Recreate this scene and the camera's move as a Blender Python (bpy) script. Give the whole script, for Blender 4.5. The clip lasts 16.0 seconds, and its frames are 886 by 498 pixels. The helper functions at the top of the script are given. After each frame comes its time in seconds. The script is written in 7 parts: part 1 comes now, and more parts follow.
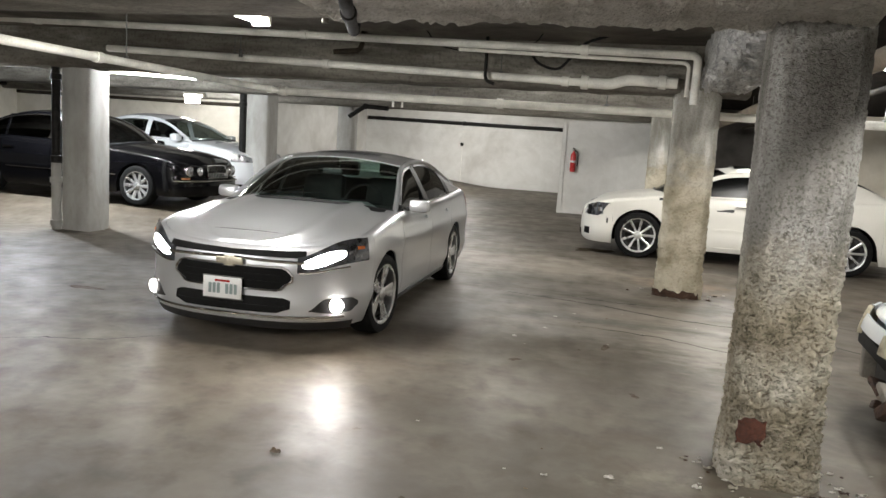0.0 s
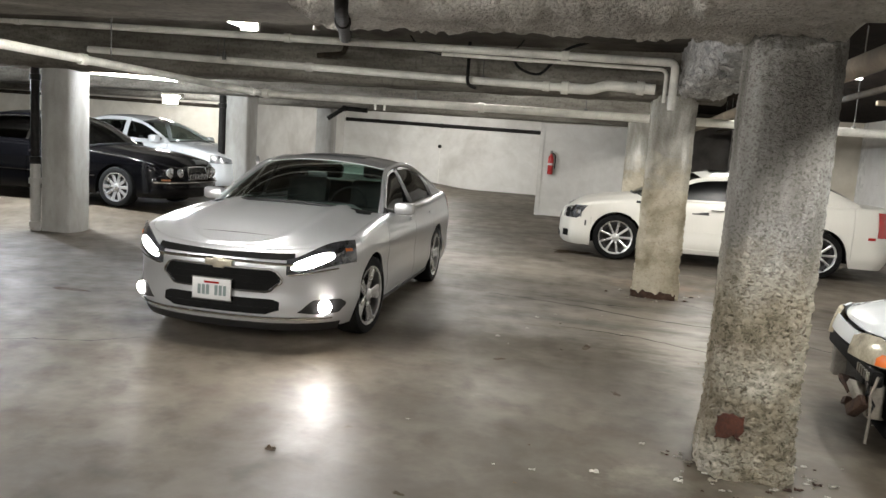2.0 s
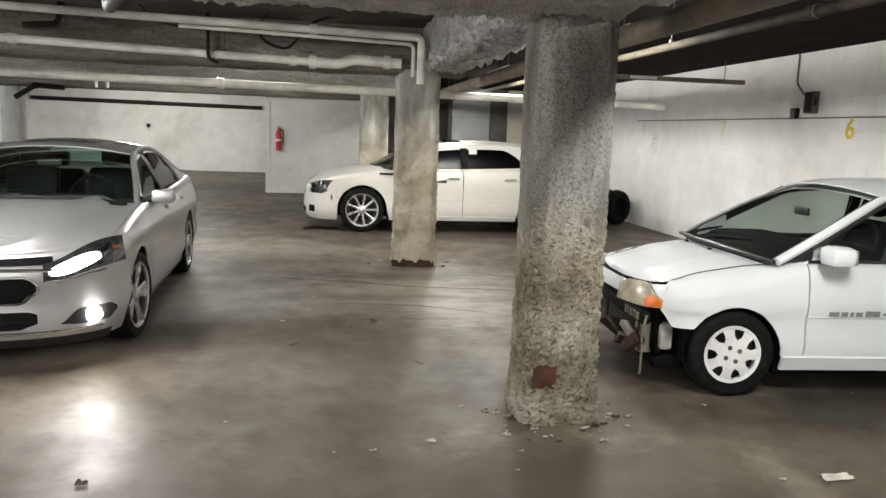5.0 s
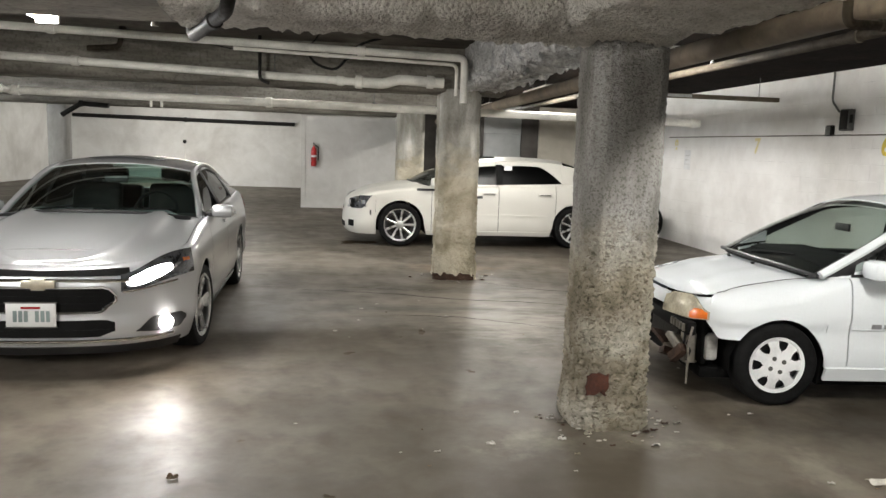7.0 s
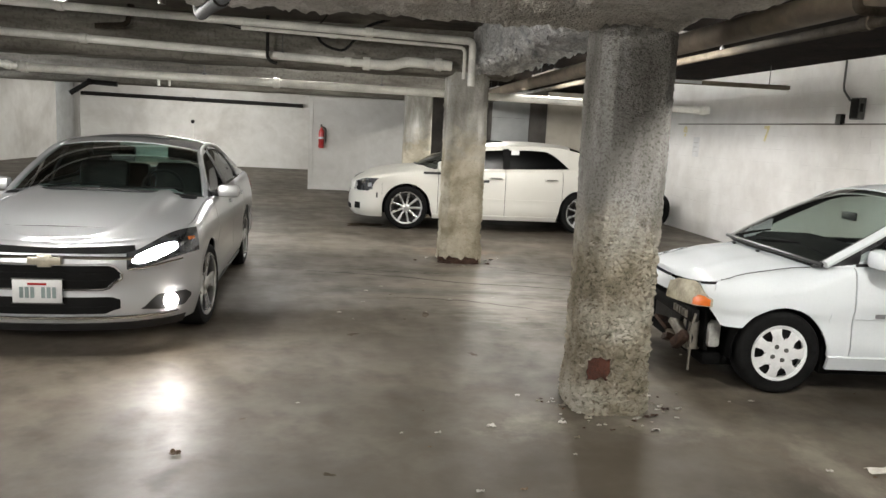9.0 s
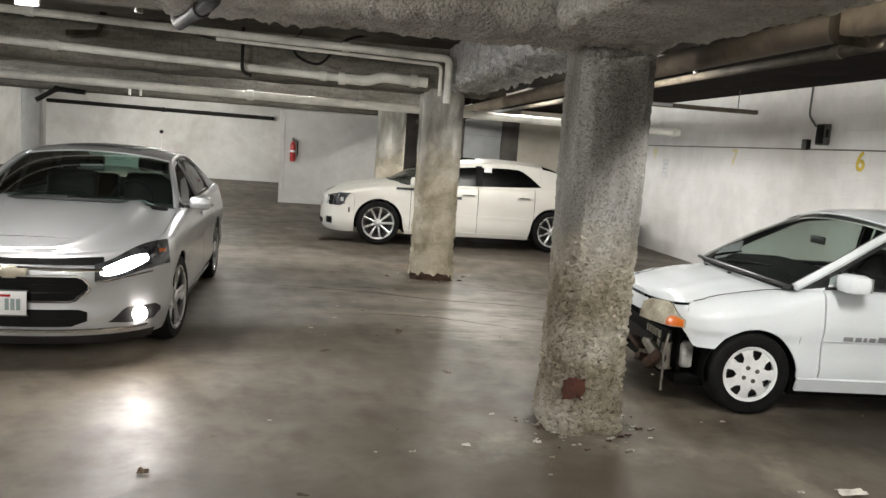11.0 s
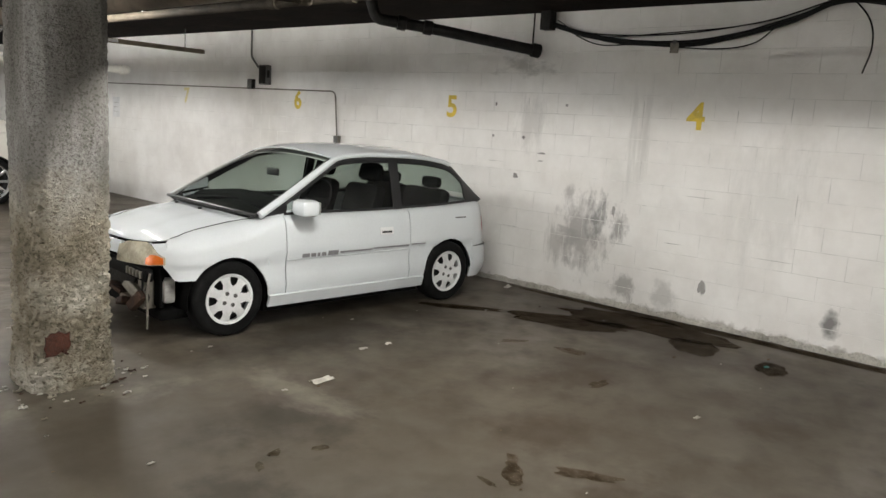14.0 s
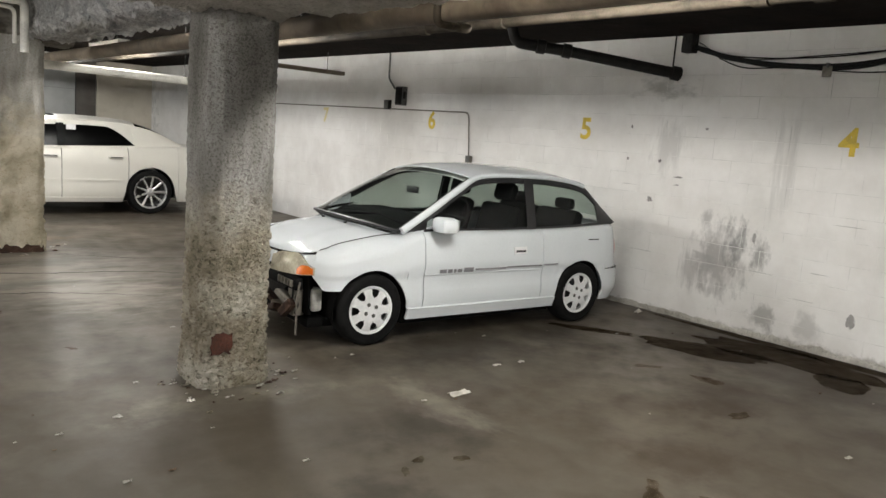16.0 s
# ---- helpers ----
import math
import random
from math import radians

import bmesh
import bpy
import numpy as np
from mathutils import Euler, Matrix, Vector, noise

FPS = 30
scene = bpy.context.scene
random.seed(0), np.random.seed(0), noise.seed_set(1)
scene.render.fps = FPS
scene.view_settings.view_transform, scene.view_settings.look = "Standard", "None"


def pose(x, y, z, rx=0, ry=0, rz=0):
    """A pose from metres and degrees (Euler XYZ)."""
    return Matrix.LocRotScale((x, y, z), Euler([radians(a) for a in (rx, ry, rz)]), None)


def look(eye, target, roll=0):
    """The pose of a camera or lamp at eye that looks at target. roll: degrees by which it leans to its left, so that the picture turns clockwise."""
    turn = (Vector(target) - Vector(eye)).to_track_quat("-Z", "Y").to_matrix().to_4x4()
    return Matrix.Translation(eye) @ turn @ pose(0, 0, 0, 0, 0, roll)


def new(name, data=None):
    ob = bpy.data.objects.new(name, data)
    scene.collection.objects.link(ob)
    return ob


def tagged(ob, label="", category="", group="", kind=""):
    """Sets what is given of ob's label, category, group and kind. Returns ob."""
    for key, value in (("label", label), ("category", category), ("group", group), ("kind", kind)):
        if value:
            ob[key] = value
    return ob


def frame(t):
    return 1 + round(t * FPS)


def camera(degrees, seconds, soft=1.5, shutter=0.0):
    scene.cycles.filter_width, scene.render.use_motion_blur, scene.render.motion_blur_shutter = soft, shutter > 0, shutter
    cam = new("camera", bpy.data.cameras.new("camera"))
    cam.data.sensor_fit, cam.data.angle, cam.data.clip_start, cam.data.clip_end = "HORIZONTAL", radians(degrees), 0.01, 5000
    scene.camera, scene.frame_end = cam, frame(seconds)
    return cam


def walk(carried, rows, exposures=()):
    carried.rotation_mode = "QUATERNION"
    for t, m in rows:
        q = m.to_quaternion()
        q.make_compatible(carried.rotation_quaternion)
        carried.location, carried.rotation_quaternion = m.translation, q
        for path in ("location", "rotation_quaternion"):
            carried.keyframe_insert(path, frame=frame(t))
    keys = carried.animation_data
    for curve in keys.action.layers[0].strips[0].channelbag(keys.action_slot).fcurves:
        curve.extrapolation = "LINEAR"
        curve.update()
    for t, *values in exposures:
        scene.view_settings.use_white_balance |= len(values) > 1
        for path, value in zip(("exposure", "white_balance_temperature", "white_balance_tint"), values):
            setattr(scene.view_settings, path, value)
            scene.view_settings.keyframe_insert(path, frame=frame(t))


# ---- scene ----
cam = camera(60.8, 16.0)
PATH = [
    (0, (0.196, 0.281, 1.617), (-0.289, 2.201, 1.338), 3.7),
    (0.5, (0.171, 0.248, 1.627), (-0.283, 2.178, 1.359), 3.1),
    (1, (0.239, 0.224, 1.623), (-0.165, 2.161, 1.333), 4.3),
    (1.5, (0.249, 0.208, 1.616), (-0.185, 2.132, 1.284), 5.0),
    (2, (0.144, 0.148, 1.633), (-0.279, 2.084, 1.362), 4.0),
    (2.5, (0.023, 0.139, 1.626), (-0.438, 2.067, 1.362), 3.8),
    (3, (-0.045, 0.247, 1.606), (-0.579, 2.152, 1.31), 4.6),
    (3.5, (-0.093, 0.374, 1.619), (-0.545, 2.3, 1.323), 3.0),
    (4, (-0.235, 0.376, 1.621), (-0.201, 2.357, 1.353), 3.8),
    (4.2, (-0.3, 0.355, 1.617), (-0.067, 2.318, 1.315), 4.2),
    (6.3, (-0.519, 0.042, 1.644), (-0.174, 1.992, 1.366), 1.3),
    (6.5, (-0.594, 0.038, 1.64), (-0.331, 2.002, 1.366), 1.3),
    (7, (-0.642, -0.006, 1.641), (-0.386, 1.96, 1.379), 2.0),
    (7.5, (-0.519, 0.064, 1.642), (-0.172, 2.019, 1.402), 3.9),
    (8, (-0.49, 0.073, 1.641), (-0.134, 2.025, 1.39), 3.3),
    (8.5, (-0.593, 0.048, 1.625), (-0.312, 2.007, 1.337), 3.3),
    (8.7, (-0.61, -0.006, 1.628), (-0.366, 1.955, 1.323), 2.7),
    (10.8, (-0.697, -0.032, 1.647), (-0.442, 1.933, 1.379), 3.7),
    (11, (-0.673, 0.014, 1.636), (-0.353, 1.971, 1.378), 4.1),
    (11.5, (-0.593, 0.183, 1.64), (-0.067, 2.093, 1.364), 4.0),
    (12, (-0.595, 0.162, 1.644), (0.291, 1.932, 1.354), 3.6),
    (12.5, (-0.735, 0.046, 1.682), (0.501, 1.596, 1.422), 2.2),
    (13, (-0.845, 0.032, 1.664), (0.574, 1.421, 1.419), 3.5),
    (13.5, (-0.847, -0.061, 1.684), (0.657, 1.244, 1.496), 3.9),
    (14, (-0.855, -0.138, 1.653), (0.638, 1.153, 1.328), 3.6),
    (14.5, (-0.953, -0.155, 1.647), (0.431, 1.256, 1.343), 2.7),
    (15, (-1.119, -0.122, 1.657), (0.243, 1.306, 1.335), 2.7),
    (15.5, (-1.123, -0.08, 1.657), (0.212, 1.369, 1.314), 3.4),
    (16, (-1.052, -0.095, 1.654), (0.228, 1.413, 1.359), 4.4),
]
walk(cam, [(t, look(eye, target, roll)) for t, eye, target, roll in PATH], exposures=((0.0, 0.06), (2.2, 0.06), (3.5, 0.04), (4.2, 0.02), (6.5, 0.03), (8.5, 0.0), (11.5, -0.1), (13.0, -0.18), (16.0, -0.18)))


# ---- world and lamps ----
world = bpy.data.worlds.new("garage_air")
world.use_nodes = True
world.node_tree.nodes["Background"].inputs[0].default_value = (0.9, 0.92, 1.0, 1)
world.node_tree.nodes["Background"].inputs[1].default_value = 0.002
scene.world = world


# ---- materials ----
def material(name, colour, rough=0.6, metal=0.0, scale=6.0, vary=0.12, fine=60.0, bump=0.0, bump_scale=40.0, coat=0.0, tone=None, spec=0.5, rough_vary=0.1):
    """A surface with variation at two scales and fine relief, in real-world size."""
    m = bpy.data.materials.new(name)
    m.use_nodes = True
    n, l = m.node_tree.nodes, m.node_tree.links
    b = n["Principled BSDF"]
    b.inputs["Metallic"].default_value = metal
    b.inputs["Coat Weight"].default_value = coat
    b.inputs["Coat Roughness"].default_value = 0.03
    b.inputs["Specular IOR Level"].default_value = spec
    tc = n.new("ShaderNodeTexCoord")
    big, small = n.new("ShaderNodeTexNoise"), n.new("ShaderNodeTexNoise")
    for t, s, d in ((big, scale, 5), (small, fine, 3)):
        t.inputs["Scale"].default_value, t.inputs["Detail"].default_value = s, d
        l.new(tc.outputs["Object"], t.inputs["Vector"])
    mix = n.new("ShaderNodeMath")
    mix.operation = "MULTIPLY_ADD"
    mix.inputs[1].default_value = 0.35
    l.new(small.outputs["Fac"], mix.inputs[0])
    l.new(big.outputs["Fac"], mix.inputs[2])
    ramp = n.new("ShaderNodeValToRGB")
    lo = tone or tuple(c * (1 - 2.2 * vary) for c in colour)
    hi = tuple(min(1, c * (1 + vary)) for c in colour)
    ramp.color_ramp.elements[0].position, ramp.color_ramp.elements[0].color = 0.45, (*lo, 1)
    ramp.color_ramp.elements[1].position, ramp.color_ramp.elements[1].color = 0.78, (*hi, 1)
    l.new(mix.outputs[0], ramp.inputs[0])
    l.new(ramp.outputs[0], b.inputs["Base Color"])
    rr = n.new("ShaderNodeMapRange")
    rr.inputs[3].default_value, rr.inputs[4].default_value = max(0.02, rough - rough_vary), min(1, rough + rough_vary)
    l.new(big.outputs["Fac"], rr.inputs[0])
    l.new(rr.outputs[0], b.inputs["Roughness"])
    if bump:
        bn, bp = n.new("ShaderNodeTexNoise"), n.new("ShaderNodeBump")
        bn.inputs["Scale"].default_value, bn.inputs["Detail"].default_value = bump_scale, 6
        l.new(tc.outputs["Object"], bn.inputs["Vector"])
        l.new(bn.outputs["Fac"], bp.inputs["Height"])
        bp.inputs["Strength"].default_value, bp.inputs["Distance"].default_value = bump, 0.02
        l.new(bp.outputs[0], b.inputs["Normal"])
    return m


def glow(name, colour, strength):
    m = bpy.data.materials.new(name)
    m.use_nodes = True
    b = m.node_tree.nodes["Principled BSDF"]
    b.inputs["Base Color"].default_value = (0.8, 0.8, 0.8, 1)
    b.inputs["Emission Color"].default_value = (*colour, 1)
    b.inputs["Emission Strength"].default_value = strength
    return m


def pane(name, tint, gloss_rough=0.02, shine=0.075):
    """Thin car glass: tinted see-through with a clear reflection."""
    m = bpy.data.materials.new(name)
    m.use_nodes = True
    n, l = m.node_tree.nodes, m.node_tree.links
    n.remove(n["Principled BSDF"])
    tr, gl, mx, lw, pw, fr = n.new("ShaderNodeBsdfTransparent"), n.new("ShaderNodeBsdfGlossy"), n.new("ShaderNodeMixShader"), n.new("ShaderNodeLayerWeight"), n.new("ShaderNodeMath"), n.new("ShaderNodeMath")
    tr.inputs[0].default_value = (*tint, 1)
    gl.inputs["Roughness"].default_value = gloss_rough
    lw.inputs[0].default_value = 0.5
    pw.operation, fr.operation = "POWER", "MULTIPLY_ADD"
    pw.inputs[1].default_value, fr.inputs[1].default_value, fr.inputs[2].default_value = 4.5, 0.9, shine
    l.new(lw.outputs["Facing"], pw.inputs[0])
    l.new(pw.outputs[0], fr.inputs[0])
    l.new(fr.outputs[0], mx.inputs[0])
    l.new(tr.outputs[0], mx.inputs[1])
    l.new(gl.outputs[0], mx.inputs[2])
    l.new(mx.outputs[0], n["Material Output"].inputs[0])
    return m


def mottled(name, stops, scale, rough=(0.6, 0.9), bump=0.3, bump_scale=30.0, distort=0.6, second=None, spec=0.4, bump_distance=0.02, stains=(), pits=0.0, pit_scale=55.0, popcorn=0.0, grain=38.0, squash=None):
    """Concrete-like surface: a colour ramp over layered noise, a second veil of stains, and relief."""
    m = bpy.data.materials.new(name)
    m.use_nodes = True
    n, l = m.node_tree.nodes, m.node_tree.links
    b = n["Principled BSDF"]
    b.inputs["Specular IOR Level"].default_value = spec
    geo = n.new("ShaderNodeNewGeometry")
    where = flow = geo.outputs["Position"]
    if squash:
        sq = n.new("ShaderNodeVectorMath")
        sq.operation = "MULTIPLY"
        sq.inputs[1].default_value = squash
        l.new(where, sq.inputs[0])
        flow = sq.outputs[0]
    big, mid, fine = (n.new("ShaderNodeTexNoise") for _ in range(3))
    for t, s, d in ((big, scale, 8), (mid, scale * 5.3, 6), (fine, bump_scale, 8)):
        t.inputs["Scale"].default_value, t.inputs["Detail"].default_value, t.inputs["Distortion"].default_value = s, d, distort
        t.inputs["Roughness"].default_value = 0.6
        l.new(where if t is fine else flow, t.inputs["Vector"])
    ramp = n.new("ShaderNodeValToRGB")
    e = ramp.color_ramp.elements
    while len(e) < len(stops):
        e.new(0.5)
    for el, (p, c) in zip(e, stops):
        el.position, el.color = p, (*c, 1)
    l.new(big.outputs["Fac"], ramp.inputs[0])
    veil = n.new("ShaderNodeMix")
    veil.data_type, veil.blend_type = "RGBA", "MULTIPLY"
    veil.inputs[0].default_value = 0.8
    r2 = n.new("ShaderNodeValToRGB")
    c0, c1 = second or ((0.62, 0.6, 0.57), (1.12, 1.12, 1.12))
    r2.color_ramp.elements[0].position, r2.color_ramp.elements[0].color = 0.33, (*c0, 1)
    r2.color_ramp.elements[1].position, r2.color_ramp.elements[1].color = 0.62, (*c1, 1)
    l.new(mid.outputs["Fac"], r2.inputs[0])
    l.new(ramp.outputs[0], veil.inputs[6])
    l.new(r2.outputs[0], veil.inputs[7])
    colour = veil.outputs[2]
    # random dark speckle, painting pit shade on beams and mottling on the floor
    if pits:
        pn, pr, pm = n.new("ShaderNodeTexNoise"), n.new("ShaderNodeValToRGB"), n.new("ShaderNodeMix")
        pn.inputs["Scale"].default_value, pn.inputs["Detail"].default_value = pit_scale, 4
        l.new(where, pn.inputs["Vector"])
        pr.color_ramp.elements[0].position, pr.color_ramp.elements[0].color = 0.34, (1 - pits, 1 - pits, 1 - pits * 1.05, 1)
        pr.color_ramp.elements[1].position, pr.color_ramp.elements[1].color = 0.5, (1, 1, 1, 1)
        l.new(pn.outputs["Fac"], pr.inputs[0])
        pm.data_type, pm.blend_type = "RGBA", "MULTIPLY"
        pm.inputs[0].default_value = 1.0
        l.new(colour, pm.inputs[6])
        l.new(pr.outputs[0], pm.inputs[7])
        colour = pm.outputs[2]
    for centre, radius, tint, strength, size, stretch in stains:
        sub_, div, ln, sn, ad, mr, mx = (n.new("ShaderNodeVectorMath"), n.new("ShaderNodeVectorMath"), n.new("ShaderNodeVectorMath"), n.new("ShaderNodeTexNoise"), n.new("ShaderNodeMath"), n.new("ShaderNodeMapRange"), n.new("ShaderNodeMix"))
        sub_.operation, div.operation, ln.operation = "SUBTRACT", "DIVIDE", "LENGTH"
        sub_.inputs[1].default_value, div.inputs[1].default_value = centre, radius
        l.new(where, sub_.inputs[0])
        l.new(sub_.outputs[0], div.inputs[0])
        l.new(div.outputs[0], ln.inputs[0])
        sc = n.new("ShaderNodeVectorMath")
        sc.operation = "MULTIPLY"
        sc.inputs[1].default_value = stretch
        l.new(where, sc.inputs[0])
        l.new(sc.outputs[0], sn.inputs["Vector"])
        sn.inputs["Scale"].default_value, sn.inputs["Detail"].default_value, sn.inputs["Roughness"].default_value = size, 5, 0.68
        ad.operation = "MULTIPLY_ADD"
        ad.inputs[1].default_value = 2.6
        l.new(sn.outputs["Fac"], ad.inputs[0])
        l.new(ln.outputs["Value"], ad.inputs[2])
        mr.inputs[1].default_value, mr.inputs[2].default_value, mr.inputs[3].default_value, mr.inputs[4].default_value = 2.15, 1.55, 0.0, strength
        l.new(ad.outputs[0], mr.inputs[0])
        mx.data_type = "RGBA"
        l.new(mr.outputs[0], mx.inputs[0])
        l.new(colour, mx.inputs[6])
        mx.inputs[7].default_value = (*tint, 1)
        colour = mx.outputs[2]
    l.new(colour, b.inputs["Base Color"])
    rr = n.new("ShaderNodeMapRange")
    rr.inputs[1].default_value, rr.inputs[2].default_value = 0.3, 0.7
    rr.inputs[3].default_value, rr.inputs[4].default_value = rough
    l.new(mid.outputs["Fac"], rr.inputs[0])
    l.new(rr.outputs[0], b.inputs["Roughness"])
    bp = n.new("ShaderNodeBump")
    bp.inputs["Strength"].default_value, bp.inputs["Distance"].default_value = bump, bump_distance
    height = fine.outputs["Fac"]
    if popcorn:
        vo, wob, va, hm = n.new("ShaderNodeTexVoronoi"), n.new("ShaderNodeTexNoise"), n.new("ShaderNodeVectorMath"), n.new("ShaderNodeMath")
        wob.inputs["Scale"].default_value, wob.inputs["Detail"].default_value = grain * 0.8, 3
        l.new(where, wob.inputs["Vector"])
        va.operation = "MULTIPLY_ADD"
        va.inputs[1].default_value = (1.1 / grain,) * 3
        l.new(wob.outputs["Color"], va.inputs[0])
        l.new(where, va.inputs[2])
        vo.inputs["Scale"].default_value = grain
        l.new(va.outputs[0], vo.inputs["Vector"])
        hm.operation = "MULTIPLY_ADD"
        hm.inputs[1].default_value = -popcorn
        l.new(vo.outputs["Distance"], hm.inputs[0])
        l.new(height, hm.inputs[2])
        height = hm.outputs[0]
    l.new(height, bp.inputs["Height"])
    l.new(bp.outputs[0], b.inputs["Normal"])
    return m


def damp(name, deep, edge, scale, sheen=0.02, gloss=0.3):
    """A thin film that darkens the floor under it, unevenly, with a dull shine."""
    m = bpy.data.materials.new(name)
    m.use_nodes = True
    n, l = m.node_tree.nodes, m.node_tree.links
    n.remove(n["Principled BSDF"])
    geo, ns, ramp = n.new("ShaderNodeNewGeometry"), n.new("ShaderNodeTexNoise"), n.new("ShaderNodeValToRGB")
    tr, gl, mx = n.new("ShaderNodeBsdfTransparent"), n.new("ShaderNodeBsdfGlossy"), n.new("ShaderNodeMixShader")
    ns.inputs["Scale"].default_value, ns.inputs["Detail"].default_value = scale, 6
    l.new(geo.outputs["Position"], ns.inputs["Vector"])
    ramp.color_ramp.elements[0].position, ramp.color_ramp.elements[0].color = 0.38, (*deep, 1)
    ramp.color_ramp.elements[1].position, ramp.color_ramp.elements[1].color = 0.68, (*edge, 1)
    l.new(ns.outputs["Fac"], ramp.inputs[0])
    l.new(ramp.outputs[0], tr.inputs[0])
    gl.inputs["Roughness"].default_value = gloss
    mx.inputs[0].default_value = sheen
    l.new(tr.outputs[0], mx.inputs[1])
    l.new(gl.outputs[0], mx.inputs[2])
    l.new(mx.outputs[0], n["Material Output"].inputs[0])
    return m


# stains, with floor light and shade painted in: centre, radii, tint, strength, grain, stretch
ROUND = (1, 1, 1)
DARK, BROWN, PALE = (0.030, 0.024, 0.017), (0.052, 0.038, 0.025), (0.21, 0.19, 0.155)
# dark tints under and beside cars paint their shade; wide pale ones paint light
FLOOR_STAINS_AND_LIGHT = [((0.6, 2.8, 0), (3.4, 2.8, 9), (0.062, 0.052, 0.038), 0.75, 0.7, ROUND), ((-0.2, 6.2, 0), (1.8, 2.2, 9), (0.10, 0.087, 0.068), 0.45, 1.0, ROUND),
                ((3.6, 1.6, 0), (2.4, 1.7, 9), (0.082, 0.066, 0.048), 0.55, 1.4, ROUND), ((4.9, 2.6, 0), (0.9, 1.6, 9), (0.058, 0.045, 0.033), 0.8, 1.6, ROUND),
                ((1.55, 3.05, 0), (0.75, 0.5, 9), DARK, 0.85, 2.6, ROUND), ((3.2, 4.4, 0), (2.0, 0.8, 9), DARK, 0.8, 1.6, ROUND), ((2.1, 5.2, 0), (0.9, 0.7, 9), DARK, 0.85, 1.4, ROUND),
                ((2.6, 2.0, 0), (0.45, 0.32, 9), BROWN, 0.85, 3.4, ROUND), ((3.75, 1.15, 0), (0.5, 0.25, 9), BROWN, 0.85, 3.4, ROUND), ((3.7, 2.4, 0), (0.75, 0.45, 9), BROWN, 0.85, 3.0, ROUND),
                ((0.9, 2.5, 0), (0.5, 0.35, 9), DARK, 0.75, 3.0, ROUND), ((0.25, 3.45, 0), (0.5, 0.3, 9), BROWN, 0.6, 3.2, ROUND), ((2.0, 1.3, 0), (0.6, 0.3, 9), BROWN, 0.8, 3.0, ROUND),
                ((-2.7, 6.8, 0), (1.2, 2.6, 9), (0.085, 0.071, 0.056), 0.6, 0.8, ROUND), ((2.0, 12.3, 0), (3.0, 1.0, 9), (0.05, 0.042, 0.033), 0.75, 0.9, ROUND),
                # the wide pale tint brightens the lane as lit floor would
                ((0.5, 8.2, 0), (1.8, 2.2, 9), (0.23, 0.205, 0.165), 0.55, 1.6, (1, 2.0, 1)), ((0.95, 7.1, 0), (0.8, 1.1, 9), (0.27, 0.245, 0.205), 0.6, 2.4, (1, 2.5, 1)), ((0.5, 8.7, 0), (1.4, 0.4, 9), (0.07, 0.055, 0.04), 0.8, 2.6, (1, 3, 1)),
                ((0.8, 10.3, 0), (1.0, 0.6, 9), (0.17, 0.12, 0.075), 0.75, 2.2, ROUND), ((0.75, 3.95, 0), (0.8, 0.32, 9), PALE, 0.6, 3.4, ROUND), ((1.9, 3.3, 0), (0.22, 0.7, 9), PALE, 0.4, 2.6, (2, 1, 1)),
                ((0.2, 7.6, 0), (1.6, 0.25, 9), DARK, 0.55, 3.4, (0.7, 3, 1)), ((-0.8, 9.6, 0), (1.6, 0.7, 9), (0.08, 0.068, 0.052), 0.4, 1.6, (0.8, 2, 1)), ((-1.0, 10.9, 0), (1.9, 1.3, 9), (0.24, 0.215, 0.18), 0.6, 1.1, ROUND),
                # tints painting in the shade beside the silver sedan and front column
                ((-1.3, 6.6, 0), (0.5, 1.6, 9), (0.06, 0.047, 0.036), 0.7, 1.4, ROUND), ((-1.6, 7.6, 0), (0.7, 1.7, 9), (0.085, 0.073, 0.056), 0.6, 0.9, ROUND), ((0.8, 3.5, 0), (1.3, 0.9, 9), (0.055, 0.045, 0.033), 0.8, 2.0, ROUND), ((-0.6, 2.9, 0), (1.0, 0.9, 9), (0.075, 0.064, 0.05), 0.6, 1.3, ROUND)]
STREAK = (1, 4.0, 0.6)
